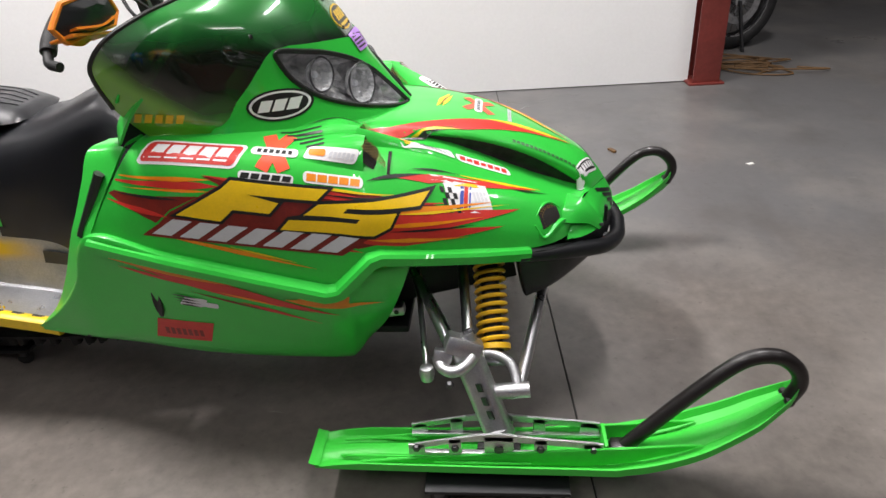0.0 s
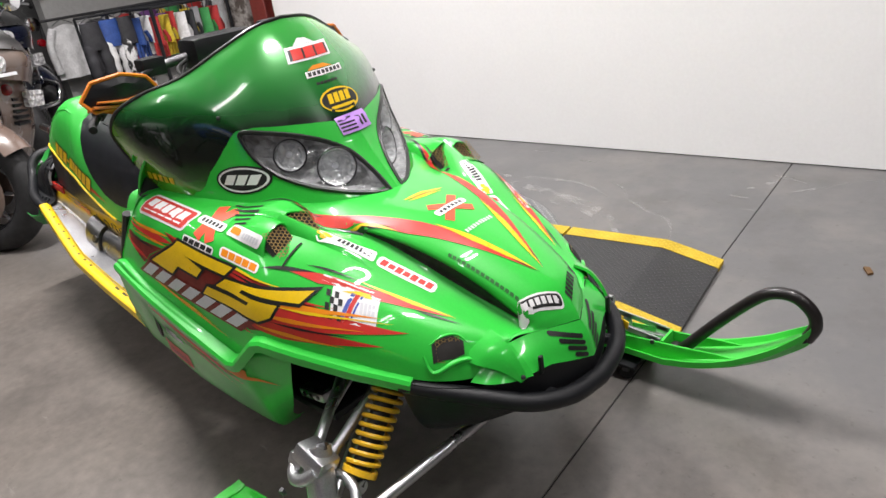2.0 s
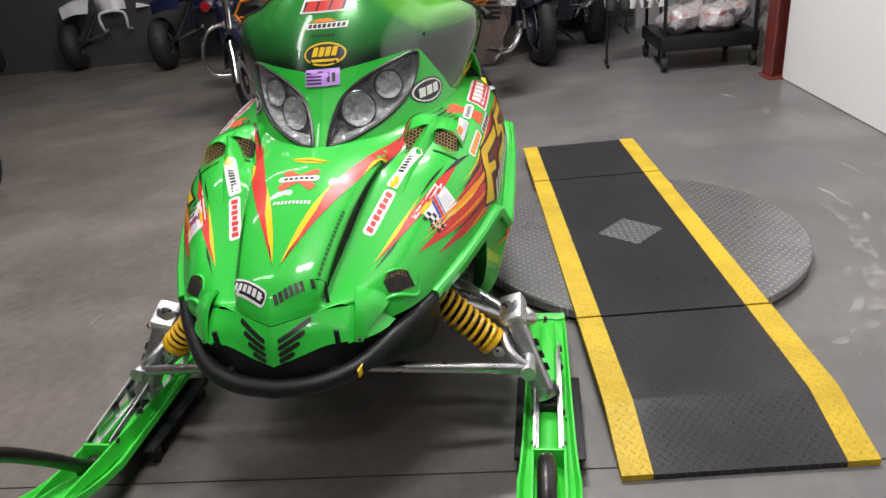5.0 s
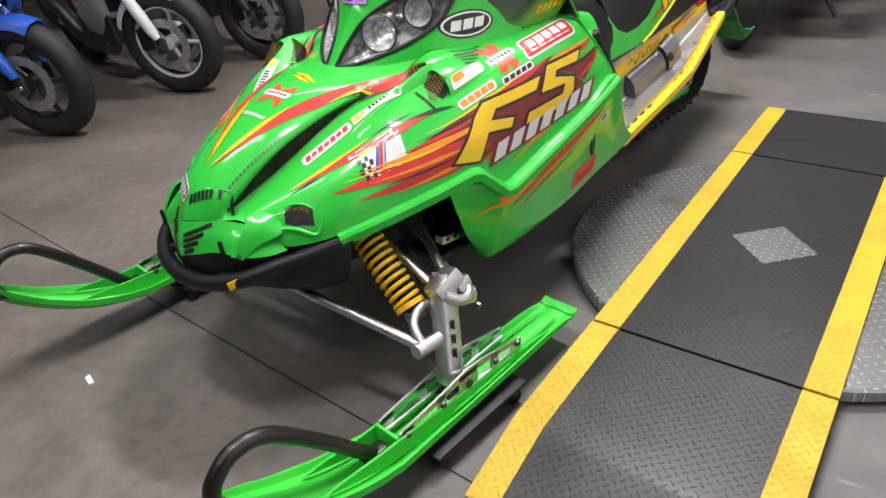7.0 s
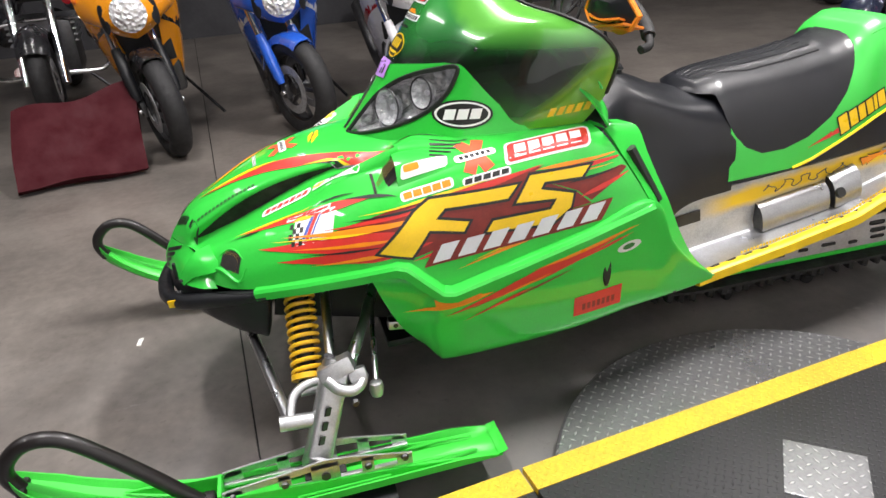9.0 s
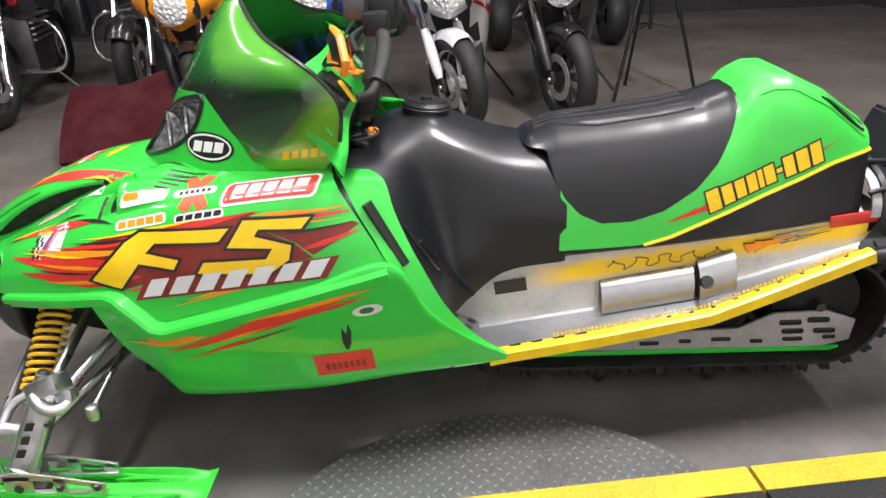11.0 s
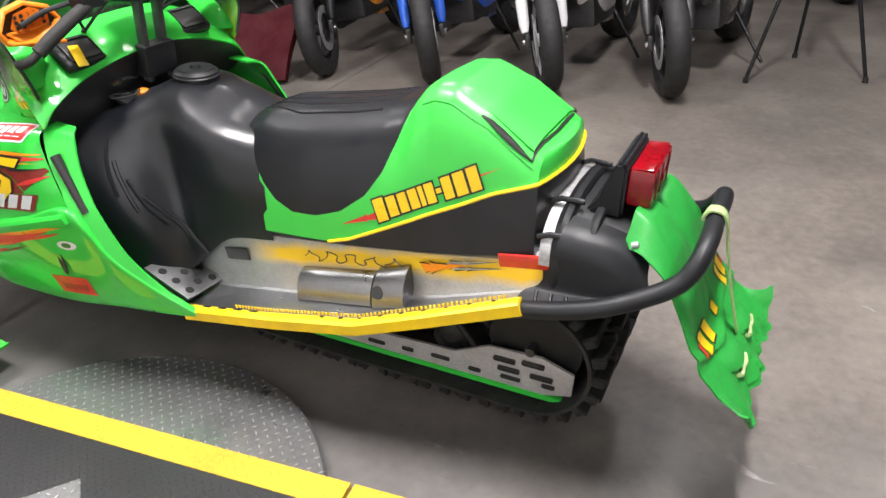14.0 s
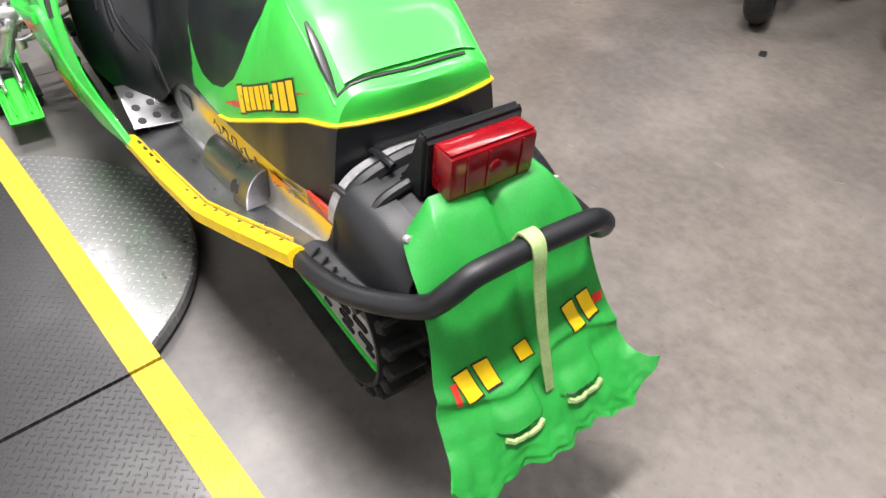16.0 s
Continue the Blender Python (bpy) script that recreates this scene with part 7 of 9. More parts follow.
M["loop"] = stuff("dark_loop_plastic", (0.011, 0.009, 0.009), 0.35, vary=0.3, scale=30, fine=300, bump=0.1, coat=0.2)
SKI_Z = [(-0.565, 0.100), (-0.545, 0.091), (-0.50, 0.086), (0.00, 0.086), (0.10, 0.096), (0.20, 0.124), (0.30, 0.176), (0.38, 0.236), (0.405, 0.262)]
SKI_W = [(-0.565, 0.050), (-0.50, 0.052), (0.0, 0.060), (0.12, 0.066), (0.24, 0.062), (0.34, 0.046), (0.39, 0.026), (0.405, 0.014)]
for s in (1, -1):
    Y = 0.523 * s
    ski = new("ski")
    ski.parent = sled
    ski["label"] = "bright green plastic ski with raised ribs"
    ski.location = (-0.012, 0, -0.005) if s > 0 else (0, 0, 0)
    zc = cr([(x, 0, z) for x, z in SKI_Z], 60)
    rows = []
    for p in zc:
        w, z, x = lerp(SKI_W, p.x), p.z, p.x
        e = min(1, max(0.06, (x + 0.565) / 0.09))
        lip = 0.018
        rows.append([Vector((x, Y + y, z + h * e)) for y, h in ((-w, lip), (-w * 0.92, lip), (-w * 0.80, 0.004), (-w * 0.45, 0.0), (-w * 0.28, 0.010), (0, 0.012), (w * 0.28, 0.010), (w * 0.45, 0.0), (w * 0.80, 0.004), (w * 0.92, lip), (w, lip), (w, lip - 0.018), (w * 0.6, -0.014), (w * 0.2, -0.030), (-w * 0.2, -0.030), (-w * 0.6, -0.014), (-w, lip - 0.018))])
    bm = bmesh.new()
    vs = grid(bm, rows, close_u=True)
    bm.faces.new(vs[0])
    bm.faces.new(vs[-1])
    part("runner", bm, M["ski"], ski, "curved green ski runner")
    for k in (-1, 1):
        part("ski_rib", plate([(-0.46, 0.092), (-0.34, 0.106), (0.03, 0.136), (0.10, 0.140), (0.20, 0.150), (0.24, 0.150), (0.10, 0.100), (0.0, 0.088)], 0.006, Matrix.Translation((0, Y + k * 0.034, 0)), 0.001), M["ski"], ski, "raised green rib")
        for g in range(3):
            part("ski_groove", tube([(-0.50 + 0.1 * g, Y + k * (0.022 + 0.008 * g), 0.096), (-0.42 + 0.1 * g, Y + k * (0.026 + 0.008 * g), 0.099), (-0.34 + 0.12 * g, Y + k * (0.024 + 0.008 * g), 0.097)], 0.003, 6), M["ski"], ski)
        bm = plate([(-0.352, 0.126), (-0.338, 0.142), (-0.220, 0.166), (-0.165, 0.172), (-0.100, 0.162), (0.036, 0.148), (0.048, 0.130), (-0.090, 0.144), (-0.165, 0.152), (-0.235, 0.148)], 0.005, Matrix.Translation((0, Y + k * 0.030, 0)), 0.0008)
        box(bm, (-0.152, Y + k * 0.027, 0.114), (0.400, 0.012, 0.008), 0.002)
        for px, pw, ph in ((-0.335, 0.034, 0.028), (-0.255, 0.026, 0.044), (-0.165, 0.060, 0.052), (-0.080, 0.026, 0.044), (0.026, 0.040, 0.034)):
            box(bm, (px, Y + k * 0.030, 0.112 + ph / 2), (pw, 0.005, ph), 0.001)
        part("ski_saddle", bm, M["cast"], ski, "aluminium saddle plate with openings")
        for bx in (-0.335, -0.255, -0.080, 0.026):
            part("saddle_bolt", turned([(0, 0.007), (0.007, 0.006), (0.009, 0.0)], 6, Matrix.Translation((bx, Y + k * 0.032, 0.131)) @ pose(0, 0, 0, -90 * k, 0, 0)), M["steel"], ski)
    part("cross_rib", block((0.052, Y, 0.118), (0.008, 0.066, 0.050), 0.003), M["ski"], ski)
    part("cross_bolt", rod((-0.165, Y - 0.036, 0.130), (-0.165, Y + 0.036, 0.130), 0.010, 10), M["steel"], ski)
    part("saddle_rubber", block((-0.165, Y, 0.108), (0.09, 0.040, 0.022), 0.006), M["rubber"], ski)
    part("ski_loop", tube([(0.085, Y, 0.105), (0.112, Y, 0.132), (0.19, Y, 0.226), (0.270, Y, 0.312), (0.315, Y, 0.343), (0.363, Y, 0.344), (0.400, Y, 0.314), (0.410, Y, 0.278), (0.395, Y, 0.240)], 0.0155, 12, 44), M["loop"], ski, "dark plastic ski loop")
    part("loop_foot", block((0.092, Y, 0.108), (0.060, 0.034, 0.030), 0.010), M["loop"], ski)
    part("tip_clip", rod((0.392, Y - 0.020, 0.246), (0.392, Y + 0.020, 0.246), 0.009, 8), M["loop"], ski)
    part("wear_bar", rod((-0.36, Y, 0.052), (-0.02, Y, 0.052), 0.005, 8), M["steel"], ski)

    arm = new("front_suspension")
    arm.parent = sled
    top, low = Vector((-0.250, s * 0.448, 0.296)), Vector((-0.158, s * 0.512, 0.135))

    def lean(x, z, out=0.0):
        return Vector((x, s * (0.448 + (0.300 - z) * 0.40 + out), z))
    head, foot = lean(-0.243, 0.330), lean(-0.165, 0.138)
    run = (foot - head).normalized()
    bm = bmesh.new()
    sweep(bm, [head, head.lerp(foot, 0.5), foot], slab(0, 0, 0.060, 0.046, 0, 0, 0.015), up=(0, 1, 0))
    part("spindle", bm, M["cast"], arm, "cast aluminium spindle with dark bars")
    turn_ = run.to_track_quat("Z", "Y").to_matrix().to_4x4()
    out_ = Vector((0, s, 0)) - run * run.y * s
    for k in range(3):
        part("spindle_mark", block(head.lerp(foot, 0.50 + 0.14 * k) + out_.normalized() * 0.0225, (0.004, 0.030, 0.019) if abs((turn_ @ Vector((1, 0, 0))).y) > 0.7 else (0.030, 0.004, 0.019), 0.0015, turn_), M["ink"], arm, "dark bar cast in the leg")
    part("foot_collar", turned([(0.022, -0.012), (0.031, -0.008), (0.033, 0.010), (0.026, 0.022)], 20, along(foot, foot + run)), M["cast"], arm, "round collar over the ski pivot")
    part("top_cap", block(lean(-0.236, 0.312, 0.004), (0.078, 0.058, 0.040), 0.010, pose(0, 0, 0, 22 * s, 20, 0)), M["cast"], arm, "cast clamp with a nut")
    part("clamp_ear", block(lean(-0.278, 0.296, 0.010), (0.040, 0.030, 0.030), 0.008, pose(0, 0, 0, 22 * s, 10, 0)), M["cast"], arm)
    part("clamp_hook", tube([lean(-0.212, 0.304, 0.024), lean(-0.232, 0.288, 0.034), lean(-0.258, 0.279, 0.034), lean(-0.280, 0.281, 0.022), lean(-0.290, 0.292, 0.006)], 0.0125, 12, 18), M["cast"], arm, "curved cast steering clamp")
    part("clamp_nut", turned([(0, 0.014), (0.010, 0.014), (0.013, 0.008), (0.013, 0.0)], 6, along(lean(-0.222, 0.330), lean(-0.240, 0.37))), M["steel"], arm)
    part("clamp_bolt", turned([(0, 0.008), (0.007, 0.008), (0.009, 0.0)], 6, along(lean(-0.262, 0.270, 0.058), lean(-0.262, 0.26, 0.158))), M["steel"], arm)
    part("tie_rod_end", turned([(0.0, -0.02), (0.014, -0.016), (0.017, 0), (0.014, 0.016), (0, 0.02)], 14, Matrix.Translation(top + Vector((-0.066, 0, -0.056)))), M["cast"], arm)
    part("tie_rod", rod(top + Vector((-0.066, 0, -0.050)), (-0.36, s * 0.17, 0.37), 0.0065), M["alu"], arm)
    for x in (-0.262, -0.225):
        part("upper_arm", rod((x, s * 0.440, 0.292), (x - 0.085 + (0.06 if x > -0.25 else -0.05), s * 0.16, 0.408), 0.0115), M["alu"], arm, "bare aluminium upper arm tube")
    ball = Vector((-0.122, s * 0.482, 0.226))
    part("lower_arm", rod(ball, (-0.045, s * 0.12, 0.290), 0.0125), M["alu"], arm, "bare aluminium lower arm tube")
    part("lower_arm", rod((-0.20, s * 0.470, 0.205), (-0.37, s * 0.14, 0.300), 0.0115), M["alu"], arm)
    part("arm_brace", tube([ball, (-0.14, s * 0.440, 0.262), (-0.190, s * 0.425, 0.275), (-0.235, s * 0.440, 0.255)], 0.0105, 10, 14), M["cast"], arm)
    part("arm_end", rod(ball + Vector((0.022, 0, 0)), ball + Vector((-0.09, 0, -0.01)), 0.017), M["cast"], arm)
    sa, sb = Vector((-0.188, s * 0.215, 0.450)), Vector((-0.172, s * 0.415, 0.252))
    shock = new("shock")
    shock.parent = sled
    part("damper", rod(sa, sb, 0.021), M["black"], shock, "dark damper body")
    part("spring", coil(sa.lerp(sb, 0.06), sb.lerp(sa, 0.10), 0.032, 13, 0.0050, 0.98), M["spring"], shock, "yellow painted coil spring")
    part("collar", turned([(0.036, -0.006), (0.036, 0.006), (0.02, 0.006), (0.02, -0.006)], 20, along(sb.lerp(sa, 0.09), sa)), M["spring"], shock)
    part("shock_eye", rod(sb + Vector((-0.02, 0, 0)), sb + Vector((0.02, 0, 0)), 0.015), M["cast"], shock)
    # foot of the chassis seen behind the arms
    part("chassis_plate", plate([(-0.12, 0.33), (-0.40, 0.26), (-0.46, 0.26), (-0.46, 0.44), (-0.14, 0.44)], 0.006, Matrix.Translation((0, s * 0.20, 0))), M["black"], sled)
    part("exhaust_bracket", block((-0.42, s * 0.30, 0.300), (0.09, 0.03, 0.024), 0.006, pose(0, 0, 0, 0, -8, 0)), M["alu"], sled, "perforated aluminium bracket")
    for k in range(3):
        part("bracket_hole", turned([(0.006, 0), (0.006, 0.001), (0, 0.001)], 10, Matrix.Translation((-0.445 + 0.026 * k, s * 0.3155, 0.297 + 0.004 * k)) @ pose(0, 0, 0, -90 * s, 0, 0)), M["ink"], sled)
part("belly_pan", block((-0.62, 0, 0.245), (0.50, 0.60, 0.02), 0.008), M["black"], sled, "black belly pan")
part("bulkhead", block((-0.30, 0, 0.36), (0.30, 0.30, 0.16), 0.02), M["black"], sled)
part("radiator_block", block((-0.72, 0, 0.45), (0.40, 0.50, 0.34), 0.03), M["black"], sled)

# ---- dollies under skis and track ----
def dolly(at, size, label):
    ob = thing("dolly", label, "dolly", at, 0, "dollies under the snowmobile")
    part("deck", block((0, 0, 0.050), (size[0], size[1], 0.010), 0.003), M["black"], ob, "black dolly deck")
    for sx in (-1, 1):
        for sy in (-1, 1):
            q = (sx * (size[0] / 2 - 0.03), sy * (size[1] / 2 - 0.02), 0)
            part("caster", turned([(0.006, -0.009), (0.0185, -0.009), (0.0205, -0.005), (0.0205, 0.005), (0.0185, 0.009), (0.006, 0.009)], 18, Matrix.Translation((q[0], q[1], 0.0205)) @ pose(0, 0, 0, 90, 0, 20 * sx)), M["rubber"], ob, "small black caster")
            part("caster_fork", block((q[0], q[1], 0.036), (0.022, 0.026, 0.018), 0.004), M["steel"], ob)
    return ob


for s in (1, -1):
    dolly((-0.17, 0.523 * s, 0), (0.30, 0.16), "flat black wheeled dolly under a ski")
dolly((-1.66, -0.03, 0), (0.36, 0.22), "flat black wheeled dolly under the track")
part("dolly_pad", block((-1.66, -0.03, 0.074), (0.28, 0.18, 0.038), 0.006), M["rubber"], sled)

# ---- turntable and ramp mats ----
def treadplate(name, col, rough, metal, scale, bump, wear):
    """Raised lozenges in alternate directions."""
    m = stuff(name, col, rough, metal, vary=0.25, scale=5, fine=90)
    nt = m.node_tree
    b = nt.nodes["Principled BSDF"]
    tc = nt.nodes["Texture Coordinate"]

    def mth(op, a, b_, c=None):
        q = nt.nodes.new("ShaderNodeMath")
        q.operation = op
        for i, v in enumerate((a, b_) if c is None else (a, b_, c)):
            if isinstance(v, (int, float)):
                q.inputs[i].default_value = v
            else:
                nt.links.new(v, q.inputs[i])
        return q.outputs[0]
    sep = nt.nodes.new("ShaderNodeSeparateXYZ")
    nt.links.new(tc.outputs["Object"], sep.inputs[0])
    u = mth("MULTIPLY", mth("ADD", sep.outputs[0], sep.outputs[1]), scale)
    v = mth("MULTIPLY", mth("SUBTRACT", sep.outputs[0], sep.outputs[1]), scale)
    fu, fv = mth("FLOOR", u, 0), mth("FLOOR", v, 0)
    par = mth("PINGPONG", mth("ADD", fu, fv), 1)
    cu, cv = mth("SUBTRACT", mth("FRACT", u, 0), 0.5), mth("SUBTRACT", mth("FRACT", v, 0), 0.5)

    def lozenge(a, c):
        return mth("SUBTRACT", 1.0, mth("ADD", mth("ABSOLUTE", mth("MULTIPLY", a, 2.1), 0), mth("ABSOLUTE", mth("MULTIPLY", c, 6.5), 0)))
    l1, l2 = lozenge(cu, cv), lozenge(cv, cu)
    h = mth("ADD", mth("MULTIPLY", l1, par), mth("MULTIPLY", l2, mth("SUBTRACT", 1, par)))
    h = mth("MINIMUM", mth("MAXIMUM", mth("MULTIPLY", h, 3), 0), 1)
    bp = nt.nodes.new("ShaderNodeBump")
    bp.inputs["Strength"].default_value, bp.inputs["Distance"].default_value = bump, 0.004
    nt.links.new(h, bp.inputs["Height"])
    nt.links.new(bp.outputs["Normal"], b.inputs["Normal"])
    old = b.inputs["Base Color"].links[0].from_socket
    mx = nt.nodes.new("ShaderNodeMix")
    mx.data_type = "RGBA"
    nt.links.new(mth("MULTIPLY", h, 0.8), mx.inputs["Factor"])
    nt.links.new(old, mx.inputs[6])
    mx.inputs[7].default_value = (*wear, 1)
    nt.links.new(mx.outputs[2], b.inputs["Base Color"])
    return m


M["disc"] = treadplate("aluminium_treadplate", (0.36, 0.365, 0.37), 0.31, 0.80, 30, 1.0, (0.84, 0.84, 0.84))
M["mat"] = treadplate("black_tread_rubber", (0.024, 0.0245, 0.026), 0.34, 0.0, 42, 1.0, (0.052, 0.053, 0.055))
M["matyellow"] = treadplate("yellow_tread_rubber", (0.64, 0.44, 0.02), 0.55, 0.0, 40, 0.8, (0.70, 0.50, 0.05))
table = thing("turntable", "round aluminium treadplate turntable on the floor", "turntable", (-1.22, 0.845, 0), ROOM)
part("disc", turned([(0.585, 0.012), (0.595, 0.016), (0.595, 0.042), (0.588, 0.048), (0.0, 0.048)], 72), M["disc"], table, "round treadplate top")
part("plinth", turned([(0.56, 0.0), (0.56, 0.012)], 48), M["steel"], table)

RA = math.degrees(math.atan2(0.611 - 0.473, -0.589 + 1.750))


def ramp_section(length, at, falls):
    """One mat: black tread field between yellow edges; falls: the end that slopes to the floor."""
    ob = thing("ramp_mat", "black tread rubber mat with yellow edges over the turntable", "mat", at, RA, "ramp mats end to end")
    W, T = 0.56, 0.016
    st = [(0.0, 0.050), (length, 0.050)]
    if falls > 0:
        st = [(0.0, 0.050), (length - 0.20, 0.050), (length - 0.185, 0.047), (length, 0.0)]
    if falls < 0:
        st = [(0.0, 0.0), (0.185, 0.047), (0.20, 0.050), (length, 0.050)]
    cutw = 0.07

    def strip(y0, y1, lift, ch):
        bm = bmesh.new()
        rows = []
        for x, z in st:
            rows.append([Vector((x, y0, z + lift)), Vector((x, y1, z + lift)), Vector((x, y1, z + 0.001)), Vector((x, y0, z + 0.001))])
        vs = grid(bm, rows, close_u=True)
        bm.faces.new(vs[0])
        bm.faces.new(vs[-1])
        return bm
    part("field", strip(cutw, W - cutw, T, 0), M["mat"], ob, "black tread field", smooth=False)
    for y0, y1 in ((0.0, cutw), (W - cutw, W)):
        part("edge_strip", strip(y0, y1, T + 0.002, 1), M["matyellow"], ob, "yellow edge strip", smooth=False)
    if falls:
        (xa, _), (xb, _) = (st[-3], st[-1]) if falls > 0 else (st[2], st[0])
        for y in (0.01, W - 0.02):
            bm = bmesh.new()
            vs = [bm.verts.new(p) for p in ((xa, y, 0), (xb, y, 0), (xa, y, 0.048))]
            ws = [bm.verts.new((p.co.x, y + 0.01, p.co.z)) for p in vs]
            bm.faces.new(vs)
            bm.faces.new(ws[::-1])
            for k in range(3):
                bm.faces.new((vs[k], ws[k], ws[(k + 1) % 3], vs[(k + 1) % 3]))
            part("wedge", bm, M["rubber"], ob, smooth=False)
    return ob


def mat_at(x, y):
    a = radians(RA)
    return Vector((-1.750 + x * math.cos(a) - y * math.sin(a), 0.473 + x * math.sin(a) + y * math.cos(a), 0))


ramp_section(1.162, mat_at(0.0, 0.0), 0)
ramp_section(0.582, mat_at(1.172, 0.0), 1)
ramp_section(0.496, mat_at(-0.506, 0.0), 0)
pl = thing("inlay_plate", "bright aluminium treadplate square set on the mat", "plate", mat_at(0.595, 0.290) + Vector((0, 0, 0.067)), RA + 45)
part("plate", block((0, 0, 0), (0.165, 0.165, 0.003), 0.001), M["disc"], pl, smooth=False)

# ---- motorcycles and clutter ----
def torus(R_, r, n=40, k=12, squash=1.0):
    bm = bmesh.new()
    grid(bm, [[Vector(((R_ + r * math.cos(b)) * math.cos(a), r * squash * math.sin(b), (R_ + r * math.cos(b)) * math.sin(a))) for b in (2 * math.pi * j / k for j in range(k))] for a in (2 * math.pi * i / n for i in range(n))], True, True)
    return bm


def wheel(parent, c, R_, r, rim, spokes=5, wire=False, wide=1.0, steer=0.0):
    w = new("wheel")
    w.parent = parent
    w.matrix_basis = pose(*c, 0, 0, steer)
    part("tyre", torus(R_ - r, r, 48, 14, wide), M["tyre"], w, "black rubber tyre")
    part("rim", turned([(R_ - 2 * r + 0.005, -r * 0.55), (R_ - 1.8 * r, -r * 0.7), (R_ - 1.55 * r, -r * 0.72), (R_ - 1.8 * r, -r * 0.3), (R_ - 1.8 * r, r * 0.3), (R_ - 1.55 * r, r * 0.72), (R_ - 1.8 * r, r * 0.7), (R_ - 2 * r + 0.005, r * 0.55), (R_ - 2 * r + 0.005, -r * 0.55)], 48, pose(0, 0, 0, 90, 0, 0)), rim, w, "metal rim")
    part("hub", turned([(0.0, -0.05), (0.035, -0.05), (0.035, 0.05), (0, 0.05)], 18, pose(0, 0, 0, 90, 0, 0)), rim, w)
    n = 28 if wire else spokes
    for k in range(n):
        a = 2 * math.pi * k / n
        e = (R_ - 1.85 * r)
        off = 0.25 if wire else 0.08
        b = a + (off if k % 2 else -off)
        part("spoke", tube([(0.03 * math.cos(a), 0.02 if k % 2 else -0.02, 0.03 * math.sin(a)), (e * math.cos(b), 0, e * math.sin(b))], 0.0022 if wire else 0.012, 6), rim, w)
    for y in (-0.06, 0.06):
        part("brake_disc", turned([(0.095, -0.002), (0.142, -0.002), (0.142, 0.002), (0.095, 0.002), (0.095, -0.002)], 32, Matrix.Translation((0, y, 0)) @ pose(0, 0, 0, 90, 0, 0)), M["strapmetal"], w, "steel brake disc")
    return w


